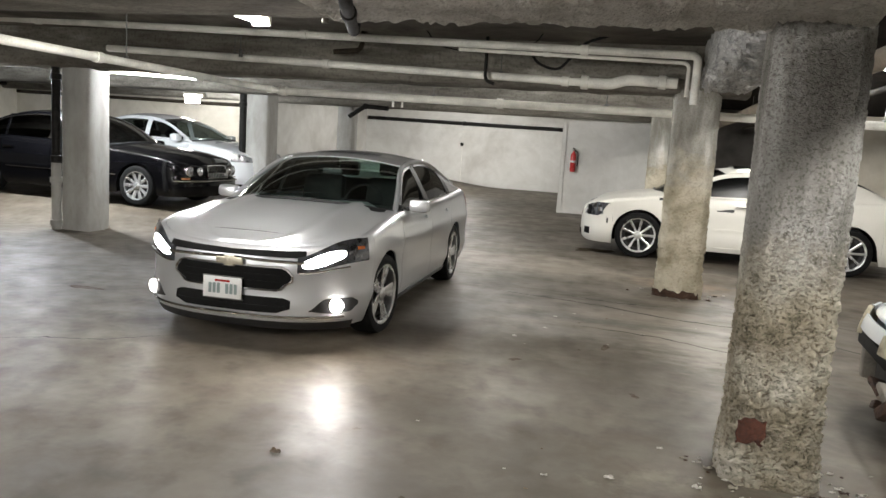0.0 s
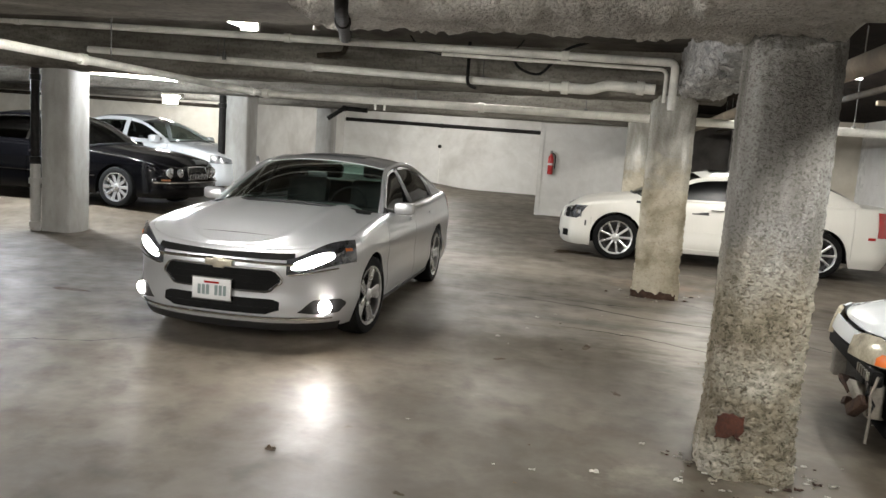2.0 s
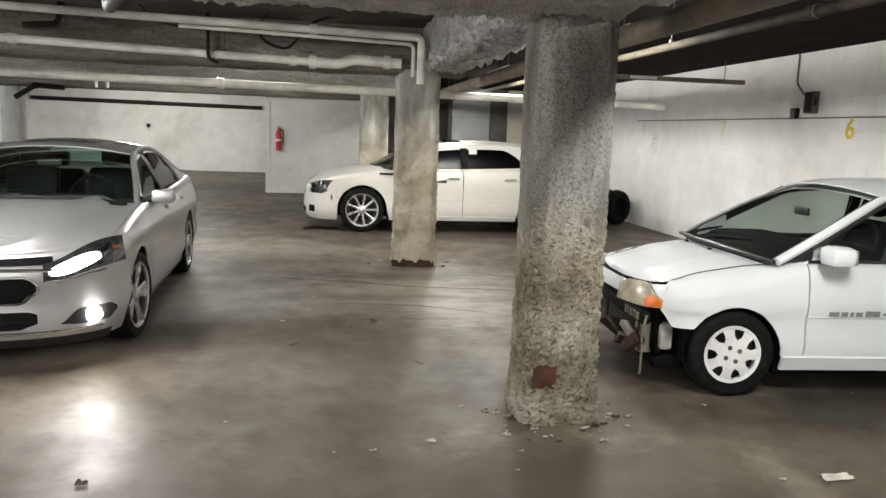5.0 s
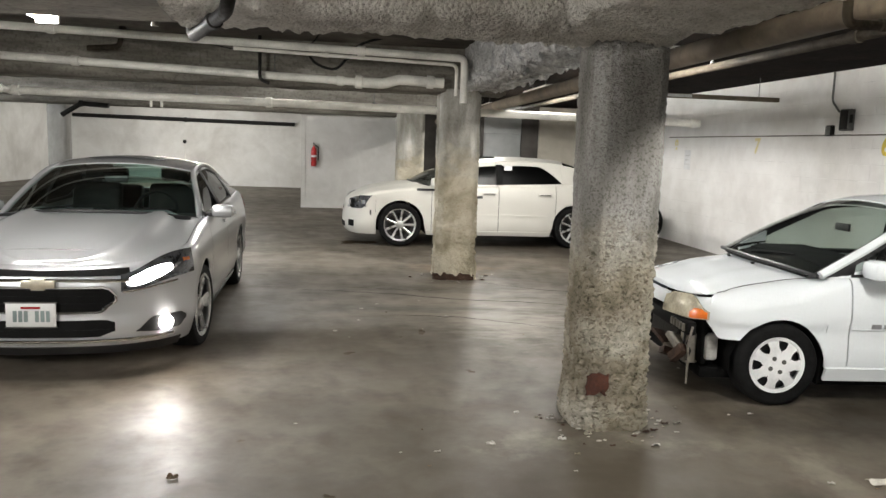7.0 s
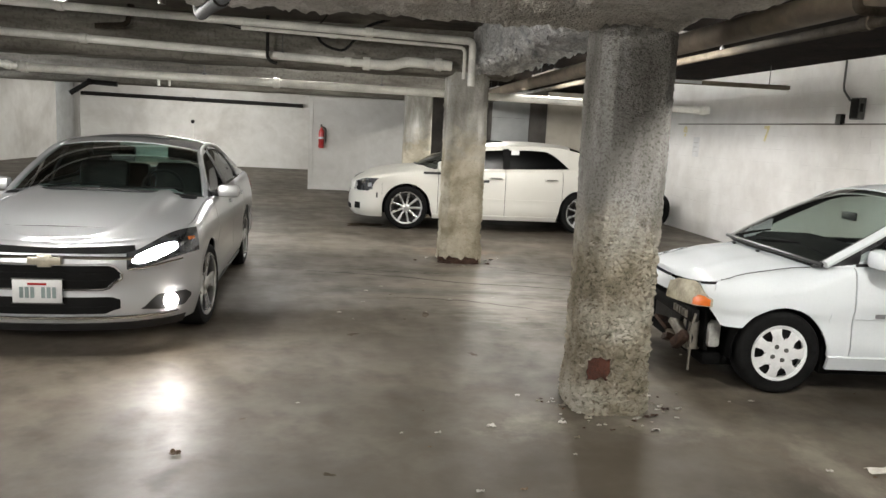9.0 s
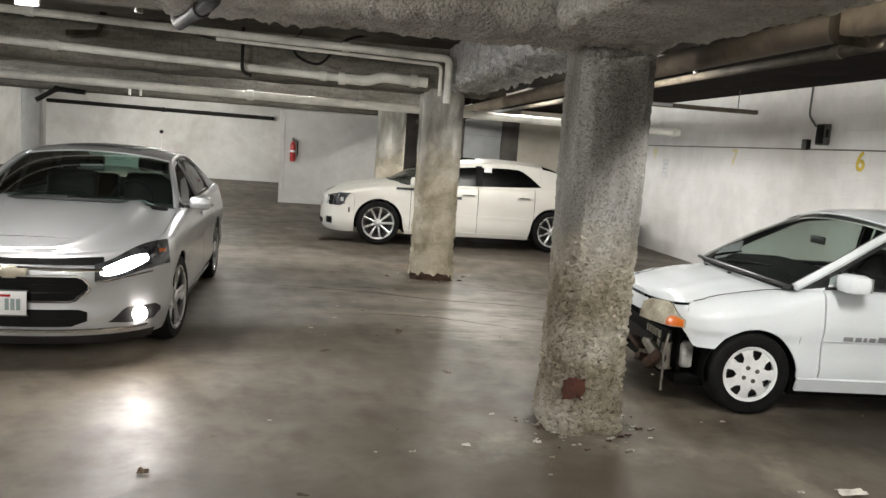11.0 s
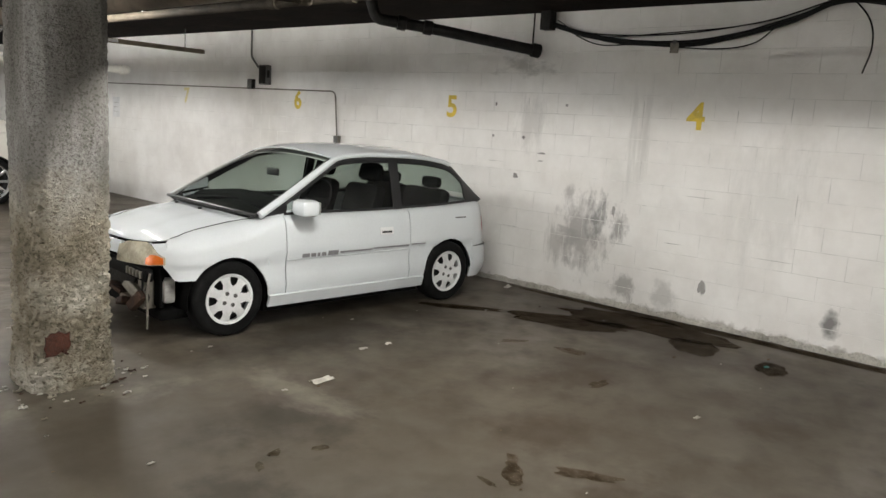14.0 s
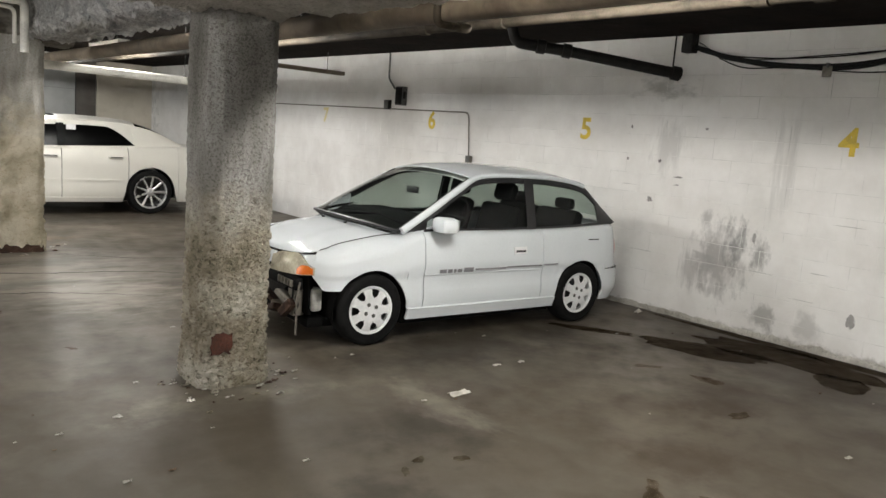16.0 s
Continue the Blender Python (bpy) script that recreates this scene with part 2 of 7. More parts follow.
WALL_STAINS = [((5.74, 3.74, 0.66), (9, 0.34, 0.52), (0.34, 0.33, 0.32), 0.75, 5.5, (1, 1.8, 0.9)), ((5.74, 3.60, 0.84), (9, 0.16, 0.30), (0.20, 0.195, 0.19), 0.78, 9.0, (1, 1.4, 0.7)), ((5.74, 3.35, 0.78), (9, 0.12, 0.22), (0.26, 0.25, 0.24), 0.75, 8.0, (1, 1.3, 0.8)), ((5.74, 3.9, 0.62), (9, 0.2, 0.16), (0.36, 0.35, 0.34), 0.7, 8.0, (1, 0.8, 1.8)),
               ((5.74, 3.93, 1.06), (9, 0.10, 0.12), (0.36, 0.35, 0.34), 0.7, 4.0, (1, 2, 1)), ((5.74, 4.06, 0.50), (9, 0.16, 0.28), (0.40, 0.39, 0.375), 0.7, 3.0, STREAK),
               ((5.74, 3.24, 0.20), (9, 0.20, 0.16), (0.32, 0.31, 0.295), 0.75, 4.5, (1, 1.5, 1.2)), ((5.74, 2.8, 0.2), (9, 0.22, 0.16), (0.42, 0.41, 0.395), 0.6, 4.0, ROUND),
               ((5.74, 1.38, 0.26), (9, 0.10, 0.16), (0.16, 0.155, 0.15), 0.9, 3.0, ROUND), ((5.74, 4.45, 1.7), (9, 0.25, 0.35), (0.50, 0.49, 0.475), 0.55, 3.0, (1, 3, 0.8)),
               ((5.74, 3.2, 1.55), (9, 0.14, 0.6), (0.52, 0.51, 0.49), 0.55, 2.5, (1, 5, 0.5)), ((5.74, 4.55, 2.3), (9, 0.45, 0.16), (0.30, 0.29, 0.275), 0.6, 3.0, (1, 1, 2)),
               ((5.74, 2.5, 0.0), (9, 4.0, 0.10), (0.30, 0.28, 0.25), 0.8, 6.0, ROUND),
               ((5.74, 2.46, 0.33), (9, 0.05, 0.08), (0.2, 0.19, 0.18), 0.8, 3.0, ROUND), ((5.74, 2.0, 1.2), (9, 0.5, 0.7), (0.60, 0.59, 0.57), 0.5, 2.0, (1, 3, 0.7))]
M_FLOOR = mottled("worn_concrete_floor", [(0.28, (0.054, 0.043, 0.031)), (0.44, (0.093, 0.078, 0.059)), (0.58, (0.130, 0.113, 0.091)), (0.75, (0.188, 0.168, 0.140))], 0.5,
                  rough=(0.62, 0.44), bump=0.05, bump_scale=60.0, distort=0.15, second=((0.74, 0.70, 0.64), (1.10, 1.10, 1.10)), spec=0.24, bump_distance=0.006, pits=0.28, pit_scale=5.2, stains=FLOOR_STAINS_AND_LIGHT)


def sprayed_column(name, seam, spread, shift=(1.0, 1.0, 1.0), pit_shade=0.9, relief=0.035):
    """Fine grey sprayed coat above an uneven seam, crumbling beige coat below with pit shade painted into its colour.
    """
    m = bpy.data.materials.new(name)
    m.use_nodes = True
    n, l = m.node_tree.nodes, m.node_tree.links
    b = n["Principled BSDF"]
    b.inputs["Roughness"].default_value, b.inputs["Specular IOR Level"].default_value = 0.9, 0.3
    where = n.new("ShaderNodeNewGeometry").outputs["Position"]

    def tex(scale, detail=5, squash=(1, 1, 1), distort=0.3):
        sq, t = n.new("ShaderNodeVectorMath"), n.new("ShaderNodeTexNoise")
        sq.operation = "MULTIPLY"
        sq.inputs[1].default_value = squash
        l.new(where, sq.inputs[0])
        l.new(sq.outputs[0], t.inputs["Vector"])
        t.inputs["Scale"].default_value, t.inputs["Detail"].default_value, t.inputs["Distortion"].default_value = scale, detail, distort
        return t.outputs["Fac"]

    def ramp(fac, *stops):
        r = n.new("ShaderNodeValToRGB")
        while len(r.color_ramp.elements) < len(stops):
            r.color_ramp.elements.new(0.5)
        for el, (p, c) in zip(r.color_ramp.elements, stops):
            el.position, el.color = p, (*(c if c == (1.0, 1.0, 1.0) else tuple(a * k for a, k in zip(c, shift))), 1)
        l.new(fac, r.inputs[0])
        return r.outputs[0]

    def blend(a, c, fac, kind="MIX"):
        x = n.new("ShaderNodeMix")
        x.data_type, x.blend_type = "RGBA", kind
        if isinstance(fac, float):
            x.inputs[0].default_value = fac
        else:
            l.new(fac, x.inputs[0])
        l.new(a, x.inputs[6])
        l.new(c, x.inputs[7])
        return x.outputs[2]

    def calc(kind, a, c, d=None):
        x = n.new("ShaderNodeMath")
        x.operation = kind
        for k, v in enumerate((a, c, d)):
            if isinstance(v, (int, float)):
                x.inputs[k].default_value = v
            elif v is not None:
                l.new(v, x.inputs[k])
        return x.outputs[0]

    z = n.new("ShaderNodeSeparateXYZ")
    l.new(where, z.inputs[0])
    lowness = n.new("ShaderNodeMapRange")
    lowness.inputs[1].default_value, lowness.inputs[2].default_value = seam + 0.22, seam - 0.18
    l.new(calc("MULTIPLY_ADD", tex(4.0, 5, (1, 1, 1.6)), spread, calc("ADD", z.outputs[2], -0.5 * spread)), lowness.inputs[0])
    low = lowness.outputs[0]
    upper = ramp(tex(2.2, 6, (2.2, 2.2, 0.5)), (0.30, (0.17, 0.165, 0.15)), (0.48, (0.28, 0.275, 0.26)), (0.60, (0.38, 0.38, 0.37)), (0.74, (0.62, 0.625, 0.635)))
    upper = blend(upper, ramp(tex(70.0, 3), (0.36, (0.62, 0.61, 0.59)), (0.50, (1.0, 1.0, 1.0))), 0.8, "MULTIPLY")
    lower = ramp(tex(3.4, 6), (0.32, (0.25, 0.22, 0.16)), (0.5, (0.42, 0.385, 0.31)), (0.7, (0.58, 0.555, 0.49)))
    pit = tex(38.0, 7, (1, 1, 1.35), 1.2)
    # noise that sets the pit depth also darkens the hollows, as shade would
    lower = blend(lower, ramp(pit, (0.33, (0.42, 0.38, 0.31)), (0.46, (1.0, 1.0, 1.0))), pit_shade, "MULTIPLY")
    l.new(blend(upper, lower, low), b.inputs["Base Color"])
    deep = calc("MULTIPLY", calc("MINIMUM", pit, 0.52), calc("MULTIPLY_ADD", low, 1.5, 1.1))
    bp = n.new("ShaderNodeBump")
    bp.inputs["Strength"].default_value, bp.inputs["Distance"].default_value = 1.0, relief
    l.new(calc("MULTIPLY_ADD", tex(110.0, 4), 0.28, deep), bp.inputs["Height"])
    l.new(bp.outputs[0], b.inputs["Normal"])
    return m


M_ROUGH = sprayed_column("sprayed_rough_concrete", 1.12, 0.5, shift=(0.80, 0.785, 0.765), pit_shade=0.7)
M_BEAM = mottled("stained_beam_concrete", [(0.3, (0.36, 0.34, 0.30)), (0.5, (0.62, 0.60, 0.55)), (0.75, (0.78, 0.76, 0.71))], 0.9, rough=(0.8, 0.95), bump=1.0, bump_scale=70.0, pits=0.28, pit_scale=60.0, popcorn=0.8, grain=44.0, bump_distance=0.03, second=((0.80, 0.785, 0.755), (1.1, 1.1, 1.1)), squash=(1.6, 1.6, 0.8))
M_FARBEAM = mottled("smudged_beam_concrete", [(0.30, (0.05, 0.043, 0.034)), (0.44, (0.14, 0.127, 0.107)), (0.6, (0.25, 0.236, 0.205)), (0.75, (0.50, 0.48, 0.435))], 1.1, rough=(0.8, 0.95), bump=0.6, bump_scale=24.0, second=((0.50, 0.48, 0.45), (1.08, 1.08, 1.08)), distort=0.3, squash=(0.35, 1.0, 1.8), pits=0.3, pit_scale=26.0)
M_ROUGHPALE = sprayed_column("sprayed_beige_concrete", 1.45, 0.9, shift=(1.25, 1.22, 1.15), pit_shade=0.4, relief=0.024)
M_WRAP = mottled("crumpled_pale_wrapping", [(0.3, (0.34, 0.35, 0.37)), (0.5, (0.62, 0.62, 0.62)), (0.75, (0.80, 0.795, 0.78))], 2.6, rough=(0.45, 0.7), bump=1.0, bump_scale=9.0, bump_distance=0.06, distort=1.5, second=((0.5, 0.49, 0.47), (1.1, 1.1, 1.1)))
M_CEIL = mottled("stained_ceiling_concrete", [(0.32, (0.04, 0.035, 0.028)), (0.5, (0.115, 0.102, 0.085)), (0.75, (0.27, 0.255, 0.225))], 0.8, rough=(0.8, 0.95), bump=0.4, bump_scale=18.0)
# brown boards taken to near black in colour, standing for the unlit ceiling
M_DARKCEIL = mottled("shade_darkened_boarded_ceiling", [(0.3, (0.005, 0.0038, 0.003)), (0.6, (0.013, 0.0095, 0.0072)), (0.8, (0.030, 0.023, 0.017))], 2.6, rough=(0.8, 0.95), bump=0.3, bump_scale=18.0, spec=0.04)
M_SMOOTHCOL = mottled("smooth_grey_column", [(0.3, (0.29, 0.28, 0.255)), (0.55, (0.38, 0.375, 0.355)), (0.8, (0.46, 0.455, 0.43))], 0.8, rough=(0.75, 0.9), bump=0.2, bump_scale=30.0, second=((0.82, 0.805, 0.78), (1.05, 1.05, 1.05)), squash=(1.5, 1.5, 0.6))
M_BLOCK = mottled("white_painted_block", [(0.22, (0.62, 0.61, 0.59)), (0.42, (0.77, 0.757, 0.735)), (0.6, (0.83, 0.82, 0.80))], 0.55, distort=0.1, rough=(0.6, 0.75), bump=0.25, bump_scale=55.0,
                  second=((0.90, 0.89, 0.88), (1.03, 1.03, 1.03)), stains=WALL_STAINS)
M_MORTAR = material("painted_mortar", (0.70, 0.69, 0.665), 0.8, bump=0.3)
M_WALL = mottled("white_painted_wall", [(0.3, (0.52, 0.505, 0.475)), (0.5, (0.68, 0.67, 0.64)), (0.7, (0.74, 0.735, 0.71))], 0.4, rough=(0.65, 0.8), bump=0.15, bump_scale=20.0, second=((0.88, 0.87, 0.85), (1.03, 1.03, 1.03)))
M_BEIGE = mottled("beige_painted_wall", [(0.3, (0.46, 0.42, 0.34)), (0.5, (0.58, 0.54, 0.46)), (0.75, (0.64, 0.60, 0.53))], 0.5, rough=(0.65, 0.8), bump=0.15, bump_scale=20.0, second=((0.86, 0.85, 0.83), (1.03, 1.03, 1.03)))
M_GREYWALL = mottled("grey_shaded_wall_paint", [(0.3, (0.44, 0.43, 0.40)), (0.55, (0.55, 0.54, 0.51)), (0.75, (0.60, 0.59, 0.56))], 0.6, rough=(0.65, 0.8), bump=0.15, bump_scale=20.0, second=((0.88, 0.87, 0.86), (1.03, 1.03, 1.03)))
M_PIPE = material("white_pipe_paint", (0.80, 0.785, 0.73), 0.45, scale=3, vary=0.14, bump=0.05)
M_PIPE_TAN = mottled("tan_wrapped_pipe", [(0.3, (0.10, 0.078, 0.058)), (0.55, (0.19, 0.155, 0.115)), (0.8, (0.29, 0.24, 0.185))], 1.6, rough=(0.6, 0.8), bump=0.15, bump_scale=25.0)
M_GALV = material("galvanised_pipe", (0.17, 0.155, 0.13), 0.6, metal=0.1, scale=8, vary=0.2, bump=0.08)
M_GRIME = material("grimy_brown_pipe", (0.04, 0.033, 0.025), 0.8, scale=8, vary=0.25, bump=0.1, spec=0.06)
M_IRON = material("black_cast_iron", (0.011, 0.010, 0.009), 0.6, scale=12, vary=0.3, bump=0.3, spec=0.2)
M_CABLE = material("black_cable_rubber", (0.010, 0.010, 0.010), 0.65, vary=0.2, spec=0.2)
M_FOOT = mottled("crumbling_rust", [(0.3, (0.022, 0.012, 0.008)), (0.55, (0.055, 0.028, 0.017)), (0.8, (0.10, 0.06, 0.04))], 9.0, rough=(0.8, 0.95), bump=0.8, bump_scale=50.0)
M_RUST = mottled("rusty_patch", [(0.3, (0.03, 0.010, 0.006)), (0.55, (0.075, 0.025, 0.014)), (0.8, (0.13, 0.048, 0.026))], 9.0, rough=(0.7, 0.9), bump=0.5, bump_scale=70.0)
M_YELLOW = material("worn_yellow_paint", (0.62, 0.46, 0.05), 0.6, scale=9, vary=0.2, tone=(0.45, 0.34, 0.07))
M_YELLOW_FADED = material("faded_yellow_paint", (0.66, 0.58, 0.28), 0.65, scale=9, vary=0.12, tone=(0.68, 0.64, 0.46))
M_STEEL = material("grey_box_metal", (0.10, 0.10, 0.095), 0.5, metal=0.2, vary=0.25)
M_RED = material("red_enamel", (0.42, 0.028, 0.028), 0.28, vary=0.1, coat=0.3)
M_DOORGREY = material("grey_door_paint", (0.42, 0.43, 0.42), 0.4, scale=2, vary=0.08)
# recess walls take this dark to stand for missing light; door frame shares it
M_DARKGAP = material("recess_dark_and_frame_paint", (0.10, 0.09, 0.08), 0.8, scale=2, vary=0.2)
M_PAPER = material("crumpled_paper", (0.42, 0.40, 0.36), 0.8, vary=0.15)
M_LEAF = material("dry_brown_leaf", (0.11, 0.075, 0.045), 0.8, vary=0.3)
M_TEAL = material("teal_plastic_scrap", (0.03, 0.22, 0.18), 0.5, vary=0.2)
M_WET = damp("wet_film", (0.36, 0.315, 0.26), (0.62, 0.57, 0.51), 9.0)
M_OIL = damp("oil_film", (0.55, 0.49, 0.42), (0.92, 0.89, 0.85), 16.0, sheen=0.006)
M_CRACK = material("dirt_filled_crack", (0.03, 0.024, 0.018), 0.9, vary=0.3)
M_SOOT = material("sooty_wall_stain", (0.27, 0.26, 0.25), 0.8, scale=5, vary=0.25)
M_SOOT2 = material("grey_scuffed_paint", (0.52, 0.51, 0.495), 0.75, scale=4, vary=0.15)
M_TUBE = glow("lit_fluorescent_tube", (1.0, 0.97, 0.90), 45.0)
M_FIXTURE = material("white_fixture_enamel", (0.78, 0.77, 0.73), 0.35, vary=0.05)

M_SILVER = material("silver_metallic_paint", (0.66, 0.675, 0.70), 0.30, metal=0.72, scale=1.5, vary=0.03, fine=900, coat=1.0, rough_vary=0.03)
M_WHITECAR = material("white_car_paint", (0.65, 0.685, 0.705), 0.4, scale=1.5, vary=0.03, coat=1.0, rough_vary=0.04, spec=0.08)
M_PEARL = material("cream_pearl_paint", (0.60, 0.585, 0.535), 0.4, scale=1.5, vary=0.03, coat=0.3, rough_vary=0.04)
M_BLACKCAR = material("black_car_paint", (0.002, 0.002, 0.0025), 0.10, scale=1.5, vary=0.1, coat=0.06, rough_vary=0.03, spec=0.25)
M_PALECAR = material("pale_silver_paint", (0.74, 0.76, 0.77), 0.3, metal=0.1, scale=1.5, vary=0.03, coat=0.8)
M_RUBBER = material("tyre_rubber", (0.006, 0.006, 0.006), 0.8, spec=0.15, scale=20, vary=0.25, bump=0.1)
M_ALLOY = material("machined_alloy", (0.62, 0.62, 0.62), 0.28, metal=0.85, vary=0.08)
M_CHROME = material("chrome_trim", (0.78, 0.78, 0.78), 0.08, metal=1.0, vary=0.04, rough_vary=0.03)
M_COVER = material("white_plastic_wheel_cover", (0.70, 0.71, 0.71), 0.4, vary=0.08)
M_CLOUDY = material("dirty_cloudy_plastic", (0.36, 0.36, 0.34), 0.5, vary=0.2, scale=14)
M_PLASTIC = material("black_trim_plastic", (0.016, 0.016, 0.017), 0.45, vary=0.2)
M_GRILLE = material("black_grille_mesh", (0.006, 0.006, 0.006), 0.75, vary=0.2, spec=0.12)
M_CABIN = material("dark_cabin_lining", (0.005, 0.005, 0.0055), 0.9, spec=0.15, vary=0.2)
M_SEAT = material("grey_seat_cloth", (0.006, 0.006, 0.0065), 0.95, spec=0.1, vary=0.2, bump=0.2)
M_GLASS = pane("clear_car_glass", (0.72, 0.79, 0.75), shine=0.045)
M_GLASS_GREEN = pane("green_tinted_windscreen", (0.52, 0.70, 0.64), shine=0.13)
M_GLASS_SIDE = pane("lightly_tinted_car_glass", (0.50, 0.55, 0.52), shine=0.025)
M_GLASS_TINT = pane("tinted_car_glass", (0.12, 0.135, 0.13))
M_GLASS_DARK = pane("black_tinted_glass", (0.02, 0.022, 0.022))
M_GLASS_FILM = pane("dull_black_window_film", (0.02, 0.022, 0.022), 0.3, shine=0.015)
M_AMBER = material("amber_lens", (0.75, 0.17, 0.02), 0.2, vary=0.1, coat=0.5)
M_DULLAMBER = material("dull_amber_lens", (0.16, 0.06, 0.02), 0.3, vary=0.1)
M_AGED = material("yellowed_headlamp_lens", (0.55, 0.50, 0.38), 0.22, metal=0.25, scale=9, vary=0.2, coat=0.6)
M_CLEAR = material("clear_headlamp_lens", (0.55, 0.56, 0.57), 0.1, metal=0.7, scale=14, vary=0.35, coat=1.0)
M_SMOKED = material("smoked_headlamp_glass", (0.045, 0.047, 0.052), 0.12, metal=0.2, scale=14, vary=0.4, coat=1.0)
M_REDLENS = material("red_tail_lens", (0.35, 0.015, 0.012), 0.15, vary=0.15, coat=0.6)
M_BEAMLAMP = glow("lit_headlamp", (1.0, 0.95, 0.97), 130.0)
M_FOGLAMP = glow("lit_fog_lamp", (1.0, 0.93, 0.86), 150.0)
M_FOGLAMP_FAR = glow("lit_fog_lamp_turned_away", (1.0, 0.93, 0.88), 14.0)
M_BEAMLAMP_FAR = glow("lit_headlamp_turned_away", (0.97, 0.97, 1.0), 12.0)
M_GOLD = material("brushed_gold_emblem", (0.60, 0.56, 0.46), 0.3, metal=0.8, vary=0.1)
M_PLATE = material("white_plate", (0.66, 0.66, 0.66), 0.4, vary=0.05)
M_INK = material("dark_plate_ink", (0.20, 0.25, 0.25), 0.5, vary=0.1)
M_DECAL = material("grey_stripe_decal", (0.22, 0.22, 0.23), 0.45, vary=0.15)
M_HEADLINER = material("pale_headliner_cloth", (0.45, 0.45, 0.43), 0.9, vary=0.05)
M_SEATGREY = material("black_leather_seat", (0.006, 0.0063, 0.0063), 0.6, vary=0.15, bump=0.1, spec=0.12)
M_LINER = material("wheel_well_liner", (0.004, 0.004, 0.004), 0.9, spec=0.1, vary=0.2)


# ---- mesh tools ----
def mesh_of(bm, name, smooth=True):
    bmesh.ops.recalc_face_normals(bm, faces=bm.faces)
    me = bpy.data.meshes.new(name)
    bm.to_mesh(me)
    bm.free()
    for p in me.polygons:
        p.use_smooth = smooth
    return me


def part(name, bm, mat, parent=None, label="", smooth=True, sharp=40):
    me = mesh_of(bm, name, smooth)
    if smooth:
        me.set_sharp_from_angle(angle=radians(sharp))
    me.materials.append(mat)
    ob = new(name, me)
    if parent is not None:
        ob.parent = parent
    if label:
        ob["label"] = label
    return ob


def thing(name, label, category, m=None, group="", kind=""):
    ob = new(name)
    ob.empty_display_size = 0.1
    if m is not None:
        ob.matrix_world = m
    return tagged(ob, label, category, group, kind)


def add_box(bm, x0, y0, z0, x1, y1, z1, bevel=0.0, m=None):
    vs = [bm.verts.new((x, y, z)) for x in (x0, x1) for y in (y0, y1) for z in (z0, z1)]
    fs = [bm.faces.new([vs[i] for i in f]) for f in ((0, 1, 3, 2), (4, 6, 7, 5), (0, 4, 5, 1), (2, 3, 7, 6), (0, 2, 6, 4), (1, 5, 7, 3))]
    if m is not None:
        for v in vs:
            v.co = m @ v.co
    if bevel:
        edges = {e for f in fs for e in f.edges}
        bmesh.ops.bevel(bm, geom=list(edges), offset=bevel, segments=2, affect="EDGES", profile=0.5)
    return bm


def box(*a, **k):
    return add_box(bmesh.new(), *a, **k)


def add_tube(bm, pts, r, seg=12, cap=True, radii=None):
    """A round tube along a line of points."""
    pts = [Vector(p) for p in pts]
    rings, prev = [], None
    for i, p in enumerate(pts):
        d = (pts[min(i + 1, len(pts) - 1)] - pts[max(i - 1, 0)]).normalized()
        a = prev - d * prev.dot(d) if prev is not None else d.orthogonal()
        a.normalize()
        prev = a
        c = d.cross(a)
        rr = radii[i] if radii else r
        rings.append([bm.verts.new(p + (a * math.cos(2 * math.pi * k / seg) + c * math.sin(2 * math.pi * k / seg)) * rr) for k in range(seg)])
    for r0, r1 in zip(rings, rings[1:]):
        for k in range(seg):
            bm.faces.new((r0[k], r0[(k + 1) % seg], r1[(k + 1) % seg], r1[k]))
    if cap:
        bm.faces.new(rings[0])
        bm.faces.new(rings[-1])
    return bm


def tube(pts, r, seg=12, cap=True, radii=None):
    return add_tube(bmesh.new(), pts, r, seg, cap, radii)


def bend(pts, r=0.06, n=5):
    """Rounds the corners of a line of points."""
    pts = [Vector(p) for p in pts]
    out = [pts[0]]
    for a, b, c in zip(pts, pts[1:], pts[2:]):
        p, q = b + (a - b).normalized() * r, b + (c - b).normalized() * r
        for i in range(n + 1):
            t = i / n
            out.append(p * (1 - t) ** 2 + b * 2 * t * (1 - t) + q * t * t)
    return out + [pts[-1]]


def add_grid(bm, fn, us, vs, keep=None):
    """A sheet fn(u, v) over the values us and vs; keep(u, v) at a cell's middle leaves cells out."""
    rows = [[bm.verts.new(fn(u, v)) for v in vs] for u in us]
    for i in range(len(us) - 1):
        for j in range(len(vs) - 1):
            if keep is None or keep((us[i] + us[i + 1]) / 2, (vs[j] + vs[j + 1]) / 2):
                try:
                    bm.faces.new((rows[i][j], rows[i + 1][j], rows[i + 1][j + 1], rows[i][j + 1]))
                except ValueError:
                    pass
    loose = [v for v in bm.verts if not v.link_faces]
    bmesh.ops.delete(bm, geom=loose, context="VERTS")
    return bm


def grid(fn, us, vs, keep=None, thick=0.0):
    bm = add_grid(bmesh.new(), fn, us, vs, keep)
    if thick:
        bmesh.ops.remove_doubles(bm, verts=bm.verts, dist=1e-5)
        bmesh.ops.recalc_face_normals(bm, faces=bm.faces)
        bmesh.ops.solidify(bm, geom=list(bm.faces), thickness=thick)
    return bm


def steps(a, b, n):
    return [a + (b - a) * i / n for i in range(n + 1)]


